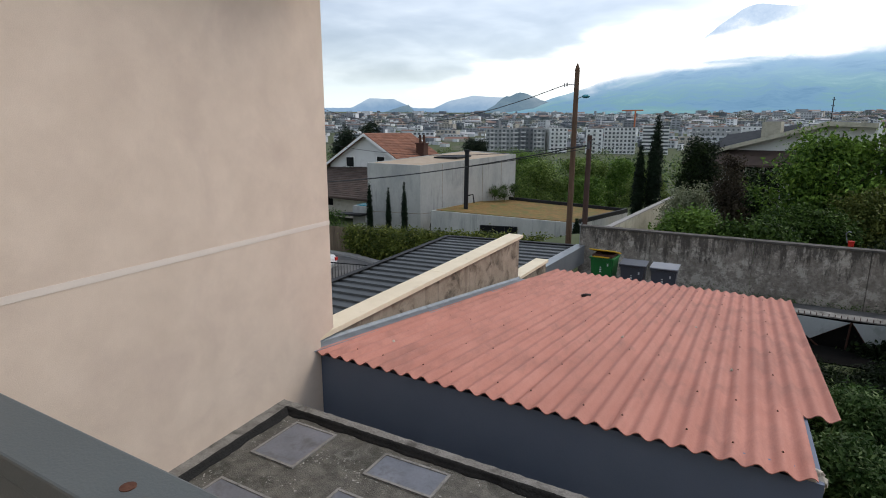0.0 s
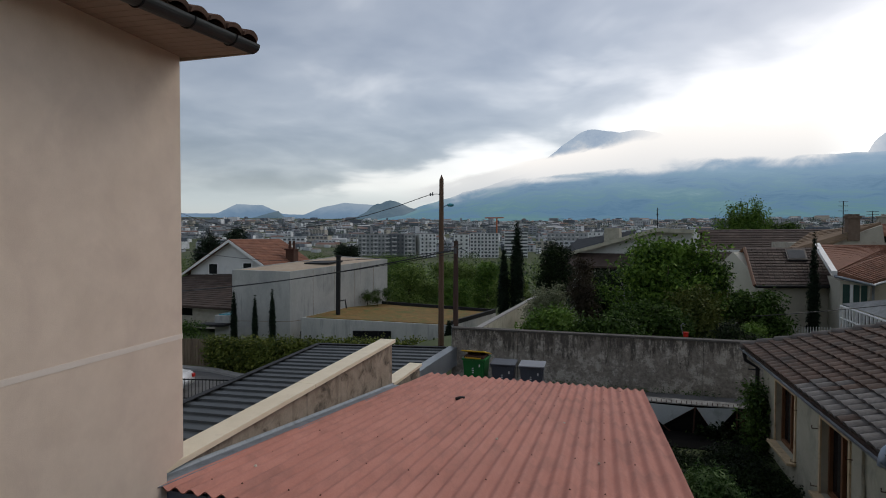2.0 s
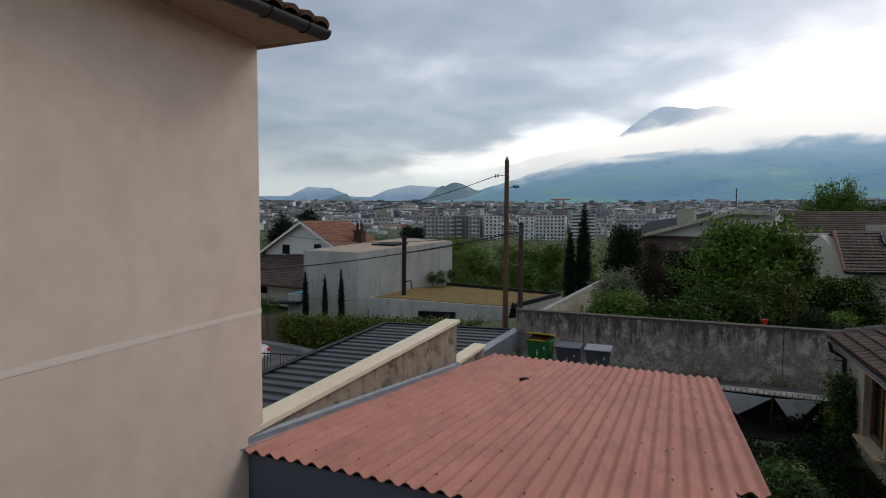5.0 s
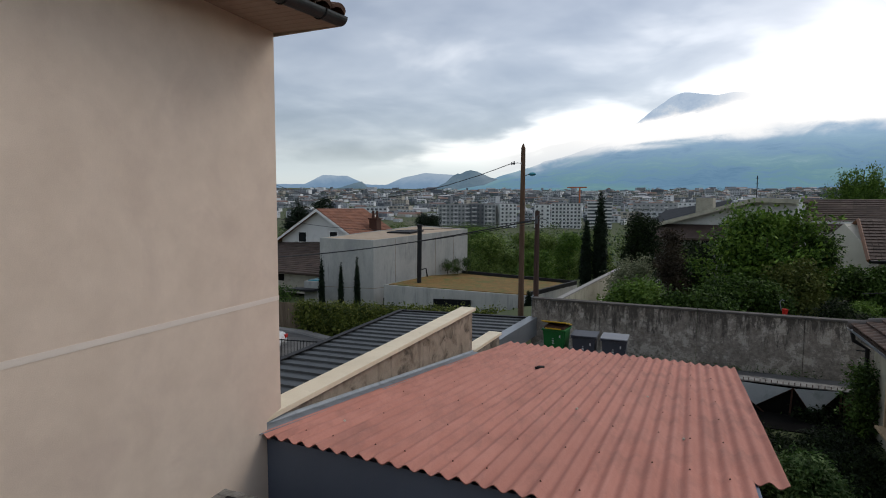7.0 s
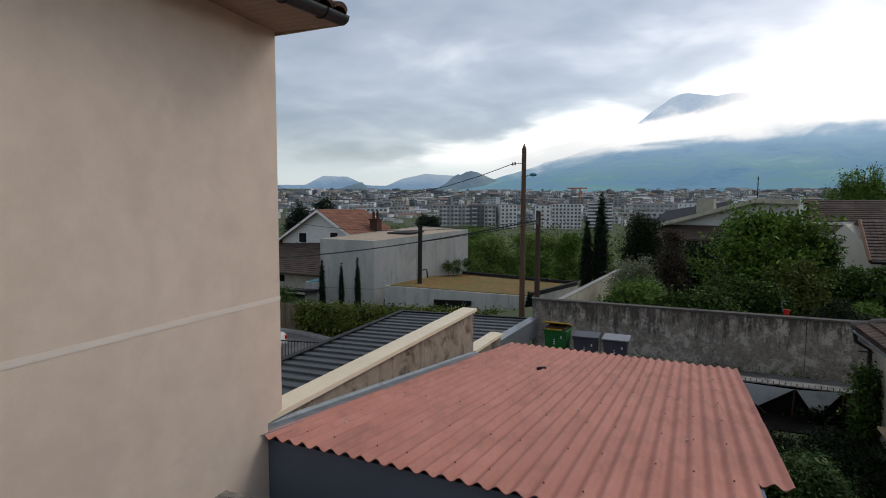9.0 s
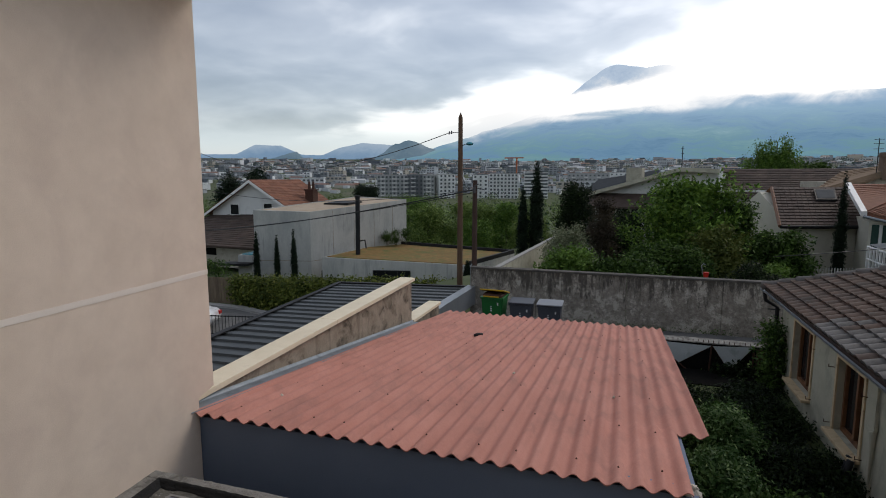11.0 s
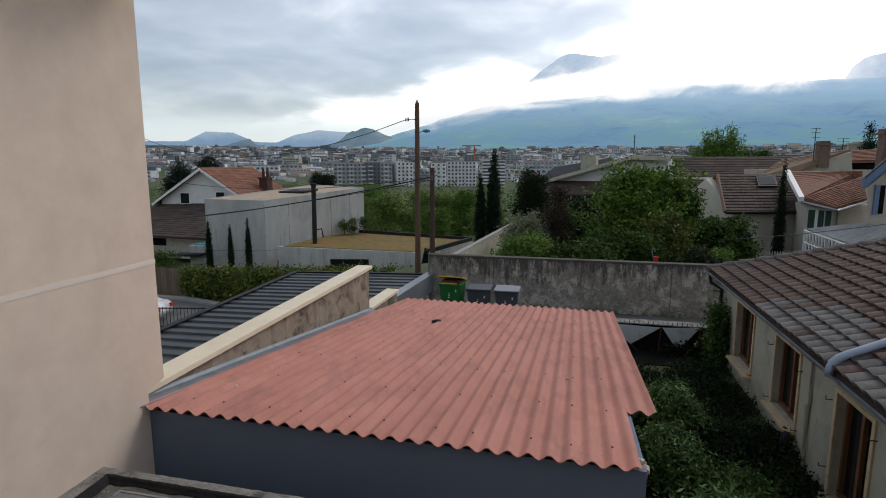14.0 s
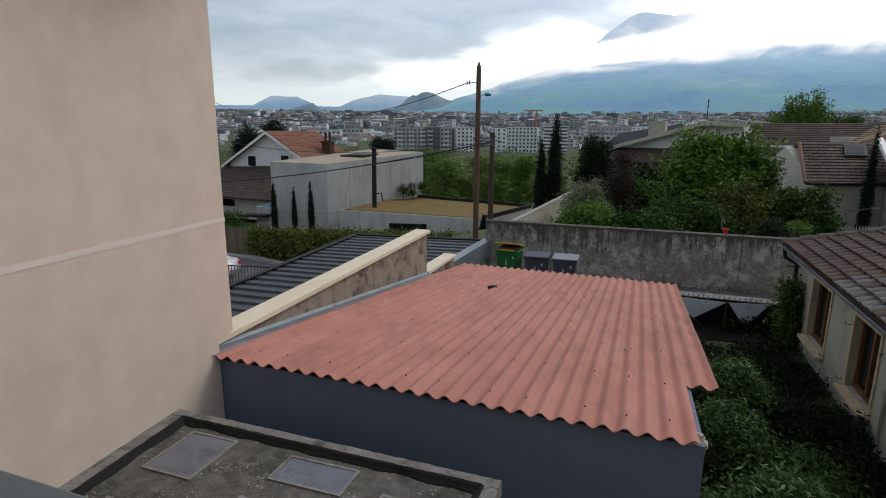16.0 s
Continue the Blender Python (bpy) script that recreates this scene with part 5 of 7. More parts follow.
def gable_house(name, x, y, z, rz, w, d, eave, ridge, wall, roof, label, over=0.5, rows=14, thick=0.14):
    """A house with a gable towards local -y, ridge along y; roof courses are stepped slabs."""
    h = thing(name, x, y, z, rz, label, "house")
    bm = B()
    prism(bm, [(-w / 2, 0), (w / 2, 0), (w / 2, eave), (0, ridge), (-w / 2, eave)], 0, d, "y")
    part("wall", bm, wall, h, local=True)
    sl = (ridge - eave) / (w / 2)
    for s in (-1, 1):
        bm = B()
        x1 = w / 2 + over
        z1 = eave - over * sl
        slab(bm, [(0, -over, ridge + thick), (s * x1, -over, z1 + thick), (s * x1, d + over, z1 + thick), (0, d + over, ridge + thick)], thick)
        side = part("roof", bm, roof, h, local=True)
        bm = B()
        n = rows
        for i in range(n):
            k0, k1 = i / n, (i + 1) / n
            cols = max(3, int(d / 0.9))
            for j in range(cols):
                ya, yb = -over + (d + 2 * over) * j / cols, -over + (d + 2 * over) * (j + 1) / cols - 0.03
                q = [(s * x1 * k0, ya, ridge + (z1 - ridge) * k0 + thick + 0.01), (s * x1 * k1, ya, ridge + (z1 - ridge) * k1 + thick + 0.055),
                     (s * x1 * k1, yb, ridge + (z1 - ridge) * k1 + thick + 0.055), (s * x1 * k0, yb, ridge + (z1 - ridge) * k0 + thick + 0.01)]
                slab(bm, q, 0.045)
        part("tiles", bm, roof, side, local=True, kind="stuff")
    return h


def white_house():
    h = gable_house("white_house", -29.64, 40.3, -2.4, 0, 9.6, 7.4, 4.1, 7.05, M["white_wall"], M["tile_red_far"], "white gabled house with a rusty tile roof", 0.6, 22)
    bm = B()
    for s in (-1, 1):
        prism(bm, [(0, 7.16), (s * 5.4, 3.83), (s * 5.4, 3.6), (0, 6.9)], -0.66, -0.6, "y")
    part("bargeboard", bm, M["white_paint"], h, "white bargeboards", local=True)
    for wx, wz, w, hh in ((-31.8, 1.45, 0.95, 0.95), (-28.0, 1.98, 0.9, 0.55)):
        window_at(h, wx, 40.26, wz, 0, w, hh, M["white_paint"], "dark window with a white frame", bars=0)
    bm = B()
    box(bm, 3.2, 4.1, 4.0, 4.9, 3.5, 6.1)
    box(bm, 3.1, 4.2, 3.9, 5.0, 6.1, 6.22)
    for s in (3.42, 3.88):
        cyl(bm, (s, 4.45, 6.22), (s, 4.45, 7.0), 0.16, 0.12, 8)
    part("chimney", bm, M["rust_frame"], h, "dark brick chimney with pots", local=True)
    # lower lean-to roof in front
    g = thing("low_house", -27.5, 37.0, -2.6, -6, "low house under a dark mossy tile roof", "house")
    bm = B()
    box(bm, -7, 3.5, -3, 3.5, 0, 2.0)
    part("wall", bm, M["stone_wall"], g, local=True)
    bm = B()
    slab(bm, [(-7.6, -3.9, 1.9), (4, -3.9, 1.9), (4, 3.9, 4.3), (-7.6, 3.9, 4.3)], 0.12)
    roof = part("roof", bm, M["tile_dark_far"], g, local=True)
    bm = B()
    for i in range(20):
        for j in range(14):
            k0, k1 = i / 20, (i + 1) / 20
            x0 = -7.6 + j * 0.83
            slab(bm, [(x0, -3.9 + 7.8 * k0, 1.98 + 2.4 * k0), (x0 + 0.80, -3.9 + 7.8 * k0, 1.98 + 2.4 * k0), (x0 + 0.80, -3.9 + 7.8 * k1, 1.93 + 2.4 * k1), (x0, -3.9 + 7.8 * k1, 1.93 + 2.4 * k1)], 0.04)
    part("tiles", bm, M["tile_dark_far"], roof, local=True, kind="stuff")
    part("opening", boxed(-3.0, -1.2, -3.04, -2.96, 1.0, 1.6), M["shade_in"], g, local=True)


white_house()


def fence_and_hedge():
    f = thing("wooden_fence", -20.5, 23.1, -2.7, 0, "brown vertical board fence along the street", "fence")
    for i in range(52):
        x = -27.0 + i * 0.19
        y = 22.75 + (x + 27) * 0.06
        part("board", boxed(x, x + 0.175, y, y + 0.03, -2.7, -1.1 + random.uniform(-0.03, 0.03)), M["fence_wood"], f)
    rng = np.random.default_rng(7)
    lob = []
    for i in range(24):
        x = -18.2 + i * 0.62
        y = 23.2 - (x + 18.2) * 0.16
        lob.append((x, y, -1.55 + (x + 18.0) * 0.0717 + rng.uniform(-0.06, 0.03), 0.55, 0.42, 0.66))
        lob.append((x + 0.3, y - 0.1, -2.2 + (x + 18.0) * 0.06, 0.55, 0.42, 0.66))
    h = thing("hedge", -11, 22.0, -2.7, 0, "ivy-clad hedge trimmed level along the street", "hedge")
    me = leaves("foliage", lob, 40000, 0.135, M["leaf_hedge"], rng, shell=0.75, slim=0.7)
    part("foliage", me, M["leaf_hedge"], h)
    bm = B()
    prism(bm, [(-18.5, 23.3), (-3.9, 20.95), (-3.9, 21.25), (-18.5, 23.6)], -2.9, -1.25, "z")
    part("core", bm, M["bark"], h)
    lob = [(-23.8 + i * 0.7, 24.2, -0.75, 0.6, 0.5, 0.5) for i in range(6)]
    h2 = thing("hedge", -22, 24.2, -2.0, 0, "small rounded hedge behind the fence", "hedge")
    part("foliage", leaves("foliage", lob, 3000, 0.14, M["leaf_mid"], rng, shell=0.7), M["leaf_mid"], h2)
    # street railing
    r = thing("street_railing", -11.2, 13.9, -1.6, 0, "black metal bar railing by the street", "railing")
    for z in (-0.66, -1.42):
        bm = B()
        tube(bm, [(-14.5, 13.4, z), (-8.0, 14.75, z)], 0.025, 6)
        part("rail", bm, M["black_metal"], r)
    for i in range(46):
        k = i / 45
        x, y = -14.5 + 6.5 * k, 13.4 + 1.35 * k
        bm = B()
        cyl(bm, (x, y, -1.42 if i % 15 else -2.75), (x, y, -0.62), 0.012 if i % 15 else 0.03, None, 6)
        part("bar" if i % 15 else "post", bm, M["black_metal"], r)


fence_and_hedge()


def car():
    c = thing("car", -17.55, 17.6, -2.70, 195, "white hatchback parked in the street", "car")
    prof = [(-2.0, 0.35), (-2.02, 0.75), (-1.85, 0.98), (-1.45, 1.02), (-1.0, 1.42), (0.2, 1.47), (0.75, 1.05), (1.7, 0.9), (1.98, 0.65), (1.98, 0.35)]
    bm = B()
    prism(bm, prof, -0.85, 0.85, "y")
    for v in bm.verts:
        if v.co.z > 1.2:
            v.co.y *= 0.82
    bmesh.ops.bevel(bm, geom=bm.edges[:], offset=0.05, segments=2, affect="EDGES")
    body = part("body", bm, M["car_white"], c, local=True, smooth=True)
    for s in (-1, 1):
        bm = B()
        prism(bm, [(-1.35, 1.04), (-0.95, 1.36), (0.15, 1.40), (0.62, 1.06)], s * 0.83 - 0.01, s * 0.83 + 0.01, "y")
        for v in bm.verts:
            v.co.y *= 1.0 - 0.12 * (v.co.z - 1.0) / 0.4
        part("side_window", bm, M["pane"], c, local=True)
        for x in (-1.25, 1.3):
            bm = B()
            cyl(bm, (x, s * 0.72, 0.32), (x, s * 0.88, 0.32), 0.32, 0.32, 20)
            wheel = part("wheel", bm, M["tyre"], c, local=True)
            bm = B()
            cyl(bm, (x, s * 0.86, 0.32), (x, s * 0.90, 0.32), 0.2, 0.17, 14)
            part("rim", bm, M["alloy"], wheel, local=True)
        for x, mm in ((-2.0, M["red_lamp"]), (1.93, M["white_paint"])):
            bm = boxed(x - 0.06, x + 0.06, s * 0.68 - 0.12, s * 0.68 + 0.12, 0.68, 0.86, bevel=0.02)
            part("tail_light" if x < 0 else "headlight", bm, mm, c, local=True)


car()


# ---- houses beyond the gardens ----
def right_houses():
    # broad white house with a low-pitched gable
    h = thing("broad_house", 8.35, 43.2, -1.6, -13, "broad white house with a low brown gable roof", "house")
    bm = B()
    prism(bm, [(-8.3, 0), (2.6, 0), (2.6, 7.0), (0, 7.15), (-8.3, 4.75)], 0, 14.0, "y")
    part("wall", bm, M["white_wall"], h, local=True)
    inv = ROOT[h.name]
    tiled(h, inv @ Vector((-9.2, 13.5, 4.6)), inv @ Vector((-9.2, -0.9, 4.6)), inv @ Vector((0.1, -0.9, 7.3)), inv @ Vector((0.1, 13.5, 7.3)), 24, 17, M["tile_dark_far"], "brown tile roof")
    bm = B()
    slab(bm, [(0.1, -0.9, 7.36), (3.0, -0.9, 7.2), (3.0, 13.5, 7.2), (0.1, 13.5, 7.36)], 0.14)
    part("flat_roof", bm, M["tile_dark_far"], h, local=True)
    bm = B()
    prism(bm, [(0, 7.40), (-9.25, 4.72), (-9.25, 4.44), (0, 7.08)], -0.97, -0.9, "y")
    prism(bm, [(0, 7.40), (3.0, 7.24), (3.0, 6.95), (0, 7.08)], -0.97, -0.9, "y")
    part("bargeboard", bm, M["grey_render"], h, "pale bargeboards", local=True)
    part("corner_post", boxed(2.8, 3.0, -0.99, -0.8, 3.0, 7.3), M["white_paint"], h, "white rain pipe", local=True)
    bm = B()
    slab(bm, [(-9.6, 3.0, 4.6), (-3.2, 3.0, 5.4), (-3.2, 9.0, 7.35), (-9.0, 9.0, 6.4)], 0.15)
    part("slate_roof", bm, M["slate"], h, "dark slate-grey roof plane behind the gable", local=True)
    bm = B()
    slab(bm, [(-9.0, -2.2, 4.3), (0.2, -2.2, 4.3), (0.2, 0, 5.3), (-7.4, 0, 5.3)], 0.15)
    part("lean_roof", bm, M["tile_dark_far"], h, "brown lean-to roof", local=True)
    part("loggia", boxed(-6.2, 0.0, -0.06, -0.03, 2.9, 4.1), M["shade_in"], h, local=True)
    for i in range(6):
        part("mullion", boxed(-6.2 + i * 1.2, -6.08 + i * 1.2, -0.14, -0.05, 2.9, 4.1), M["white_paint"], h, local=True)
    bm = B()
    prism(bm, [(-2.5, 5.35), (1.2, 5.35), (1.2, 6.3)], -0.05, -0.02, "y")
    part("gable_window", bm, M["pane"], h, local=True)
    part("parapet", boxed(-6.4, -1.0, -2.3, -2.1, 1.9, 2.8), M["white_wall"], h, local=True)
    bm = B()
    box(bm, -5.6, -4.2, 6, 7.2, 5.0, 7.5)
    part("chimney", bm, M["grey_render"], h, local=True)
    bm = B()
    tube(bm, [(-0.4, 3, 7.2), (-0.4, 3, 9.2)], 0.035)
    for z in (9.0, 8.6):
        tube(bm, [(-0.52, 3, z), (-0.28, 3, z)], 0.02, 5)
    part("antenna", bm, M["black_metal"], h, local=True)
    # long brown roof running to the side
    g = thing("long_house", 18.0, 47.0, -1.6, -12, "long white house under a long brown tile roof", "house")
    part("wall", boxed(-8.2, 9.5, -1, 7, 0, 5.6), M["white_wall"], g, local=True)
    bm = B()
    slab(bm, [(-8.6, -1.9, 5.0), (9.9, -1.9, 5.0), (9.9, 3.4, 7.35), (-8.6, 3.4, 7.35)], 0.15)
    roof = part("roof", bm, M["tile_dark_far"], g, local=True)
    bm = B()
    for i in range(16):
        for j in range(22):
            k0, k1 = i / 16, (i + 1) / 16
            x0 = -8.6 + j * 0.84
            slab(bm, [(x0, -1.9 + 5.3 * k0, 5.07 + 2.35 * k0), (x0 + 0.81, -1.9 + 5.3 * k0, 5.07 + 2.35 * k0), (x0 + 0.81, -1.9 + 5.3 * k1, 5.02 + 2.35 * k1), (x0, -1.9 + 5.3 * k1, 5.02 + 2.35 * k1)], 0.04)
    part("tiles", bm, M["tile_dark_far"], roof, local=True, kind="stuff")
    bm = B()
    slab(bm, [(-8.6, 3.4, 7.35), (9.9, 3.4, 7.35), (9.9, 8, 5.2), (-8.6, 8, 5.2)], 0.15)
    part("back_roof", bm, M["tile_dark_far"], g, local=True)
    bm = B()
    tube(bm, [(6.6, 2, 7), (6.6, 2, 8.8)], 0.03)
    for z in (8.75, 8.5):
        tube(bm, [(6.2, 2, z), (7.0, 2, z)], 0.018, 5)
    part("antenna", bm, M["black_metal"], g, local=True)
    bm = B()
    box(bm, 7.2, 8.2, 3, 4, 6.5, 8.3)
    box(bm, 7.1, 8.3, 2.9, 4.1, 8.3, 8.42)
    part("chimney", bm, M["stone_wall"], g, local=True)
    cottage()
    red_roof_house()
    old_house()
    blue_house()


def tiled(parent, el, er, rr, rl, rows, cols, material, label="", name="roof"):
    """A roof slope between two eave and two ridge corners, with stepped courses of tiles on it."""
    el, er, rr, rl = [Vector(p) for p in (el, er, rr, rl)]
    bm = B()
    slab(bm, [el, er, rr, rl], 0.12)
    deck = part(name, bm, material, parent, label)
    bm = B()
    for i in range(rows):
        k0, k1 = i / rows, (i + 1) / rows + 0.01
        for j in range(cols):
            m0, m1 = j / cols, (j + 0.93) / cols
            q = []
            for k, m, h in ((k0, m0, 0.065), (k0, m1, 0.065), (k1, m1, 0.02), (k1, m0, 0.02)):
                p = el.lerp(er, m).lerp(rl.lerp(rr, m), k)
                p.z += h + random.uniform(0, 0.012)
                q.append(p)
            slab(bm, q, 0.03)
    part("tiles", bm, material, deck, kind="stuff")
    return deck


def cottage():
    v = thing("cottage", 12.5, 24.5, 0.2, 0, "cream cottage under dark brown tiles with a roof window", "house")
    bm = B()
    prism(bm, [(11.05, 23.15), (14.3, 24.45), (13.0, 30.5), (9.9, 29.3)], -0.3, 2.95, "z")
    part("wall", bm, M["ivory_wall"], v)
    bm = B()
    lo, hi = [], []
    for x, y in ((11.05, 23.15), (14.3, 24.45)):
        d = Vector((-0.19, 0.98, 0)) * 3.25
        tri = [Vector((x, y, 2.95)), Vector((x, y, 2.95)) + d + Vector((0, 0, 1.42)), Vector((x, y, 2.95)) + d * 2]
        (lo if x < 12 else hi).extend(bm.verts.new(p) for p in tri)
    bm.faces.new(lo)
    bm.faces.new(hi[::-1])
    for i in range(3):
        bm.faces.new((lo[i], hi[i], hi[(i + 1) % 3], lo[(i + 1) % 3]))
    bmesh.ops.recalc_face_normals(bm, faces=bm.faces[:])
    part("gable", bm, M["ivory_wall"], v)
    deck = tiled(v, (10.62, 22.68, 2.99), (14.25, 24.12, 2.95), (14.9, 27.6, 4.55), (10.97, 26.11, 4.55), 13, 16, M["tile_dark_far"], "dark brown tile roof")
    bm = B()
    slab(bm, [(10.97, 26.11, 4.55), (14.9, 27.6, 4.55), (14.2, 31.0, 2.9), (10.2, 29.6, 2.9)], 0.12)
    part("back_roof", bm, M["tile_dark_far"], v)
    a, b, c, d = Vector((10.62, 22.68, 3.12)), Vector((14.25, 24.12, 3.08)), Vector((14.9, 27.6, 4.68)), Vector((10.97, 26.11, 4.68))

    def on(u, w, h):
        p = a.lerp(b, u).lerp(d.lerp(c, u), w)
        return (p.x, p.y, p.z + h)
    bm = B()
    slab(bm, [on(0.47, 0.58, 0.04), on(0.72, 0.58, 0.04), on(0.72, 0.87, 0.04), on(0.47, 0.87, 0.04)], 0.08)
    win = part("roof_window", bm, M["black_metal"], v, "grey framed roof window")
    bm = B()
    slab(bm, [on(0.49, 0.61, 0.06), on(0.70, 0.61, 0.06), on(0.70, 0.84, 0.06), on(0.49, 0.84, 0.06)], 0.03)
    part("pane", bm, M["roof_glass"], win)
    bm = B()
    tube(bm, [(10.58, 22.66, 2.98), (10.92, 26.11, 4.56), (10.15, 29.6, 2.9)], 0.09, 4)
    part("bargeboard", bm, M["brown_wood"], v, "brown bargeboard")
    bm = B()
    tube(bm, [(10.6, 22.6, 2.95), (14.25, 24.05, 2.92)], 0.07, 8)
    tube(bm, [(14.0, 24.0, 2.9), (14.1, 24.1, 2.6), (14.2, 24.3, 2.45), (14.2, 24.3, 0.3)], 0.045, 8)
    part("gutter", bm, M["black_metal"], v, "dark gutter and rain pipe")
    f = thing("white_fence", 12.0, 20.9, 0.3, 0, "low white picket fence before the cottage", "fence")
    for i in range(18):
        x = 11.2 + i * 0.11
        part("picket", boxed(x, x + 0.03, 21.0 + i * 0.03, 21.02 + i * 0.03, 0.3, 1.45), M["white_paint"], f)


def red_roof_house():
    r = thing("red_roof_house", 15.0, 22.5, 0.2, 0, "ochre house under fresh red tiles with green shutters", "house")
    bm = B()
    prism(bm, [(13.4, 21.55), (14.15, 20.85), (16.2, 22.9), (18.0, 26.3), (14.2, 25.6)], -0.3, 3.35, "z")
    part("wall", bm, M["ivory_wall"], r)
    tiled(r, (13.18, 21.3, 3.68), (13.6, 21.8, 3.80), (17.74, 27.18, 4.72), (14.05, 25.81, 4.72), 1, 1, M["tile_red_far"], "", "hidden_slope")
    tiled(r, (13.18, 21.3, 3.66), (17.23, 25.99, 4.45), (17.74, 27.18, 4.72), (14.05, 25.81, 4.72), 12, 12, M["tile_red_far"], "fresh red tile roof")
    tiled(r, (14.06, 20.41, 3.36), (15.97, 22.45, 3.63), (17.23, 25.99, 4.49), (13.20, 21.3, 3.70), 12, 10, M["tile_red_far"], "fresh red tile roof", "hip_roof")
    bm = B()
    slab(bm, [(12.98, 21.2, 3.76), (13.2, 21.25, 3.76), (14.07, 25.85, 4.84), (13.85, 25.85, 4.84)], 0.2)
    part("verge", bm, M["white_paint"], r, "white painted verge")
    bm = B()
    tube(bm, [(13.1, 21.25, 3.55), (14.08, 20.33, 3.28), (16.0, 22.4, 3.55)], 0.06, 8)
    tube(bm, [(14.25, 20.75, 3.2), (14.3, 20.9, 2.9), (14.3, 20.9, 0.3)], 0.045, 8)
    part("gutter", bm, M["flash_metal"], r)
    d = Vector((0.75, -0.7, 0)).normalized()
    n = Vector((-0.7, -0.75, 0)).normalized()
    for k, w, mm, nm in ((0.12, 0.24, "green_paint", "shutter"), (0.38, 0.10, "white_paint", "window"), (0.50, 0.20, "green_paint", "shutter"), (0.76, 0.20, "green_paint", "shutter")):
        p = Vector((13.4, 21.55, 0)) + d * k + n * 0.03
        q = p + d * w
        bm = B()
        prism(bm, [tuple(p.xy), tuple(q.xy), tuple((q - n * 0.05).xy), tuple((p - n * 0.05).xy)], 2.3, 3.22, "z")
        part(nm, bm, M[mm], r, "dark green shutter" if nm == "shutter" else "")


def old_house():
    o = thing("old_house", 19.5, 35.5, -0.5, 0, "old grey stone house under mossy tan tiles", "house")
    bm = B()
    prism(bm, [(16.5, 34.2), (20.4, 34.9), (23.5, 37.6), (22, 42), (16, 41)], -0.6, 4.75, "z")
    part("wall", bm, M["stone_wall"], o)
    bm = B()
    prism(bm, [(16.6, 4.6), (18.5, 5.2), (20.14, 5.85), (20.3, 4.6)], 34.45, 34.7, "y")
    part("gable", bm, M["stone_wall"], o)
    tiled(o, (14.8, 33.4, 4.3), (16.9, 33.8, 4.55), (20.3, 35.0, 6.0), (17.2, 37.0, 5.4), 10, 10, M["tile_old_far"], "mossy tan tile roof")
    tiled(o, (20.82, 36.81, 5.27), (23.27, 37.38, 5.34), (23.92, 39.73, 6.09), (22.02, 39.27, 5.97), 8, 9, M["tile_red_far"], "faded red tile roof", "side_roof")
    part("dark_gallery", boxed(20.4, 23.3, 37.5, 37.6, 4.3, 5.25), M["shade_in"], o)
    bm = B()
    box(bm, 18.35, 18.95, 34.3, 34.9, 4.9, 6.25)
    box(bm, 18.28, 19.02, 34.23, 34.97, 6.25, 6.38)
    for i in range(4):
        box(bm, 18.33 + i * 0.16, 18.43 + i * 0.16, 34.3, 34.9, 6.38, 6.5)
    part("chimney", bm, M["brick_dark"], o, "brick chimney with slotted top")
    bm = B()
    tube(bm, [(18.1, 34.4, 5.0), (18.1, 34.4, 7.3)], 0.025)
    for z in (7.25, 7.0, 6.7):
        tube(bm, [(17.85, 34.4, z), (18.35, 34.4, z)], 0.015, 5)
    part("antenna", bm, M["black_metal"], o)


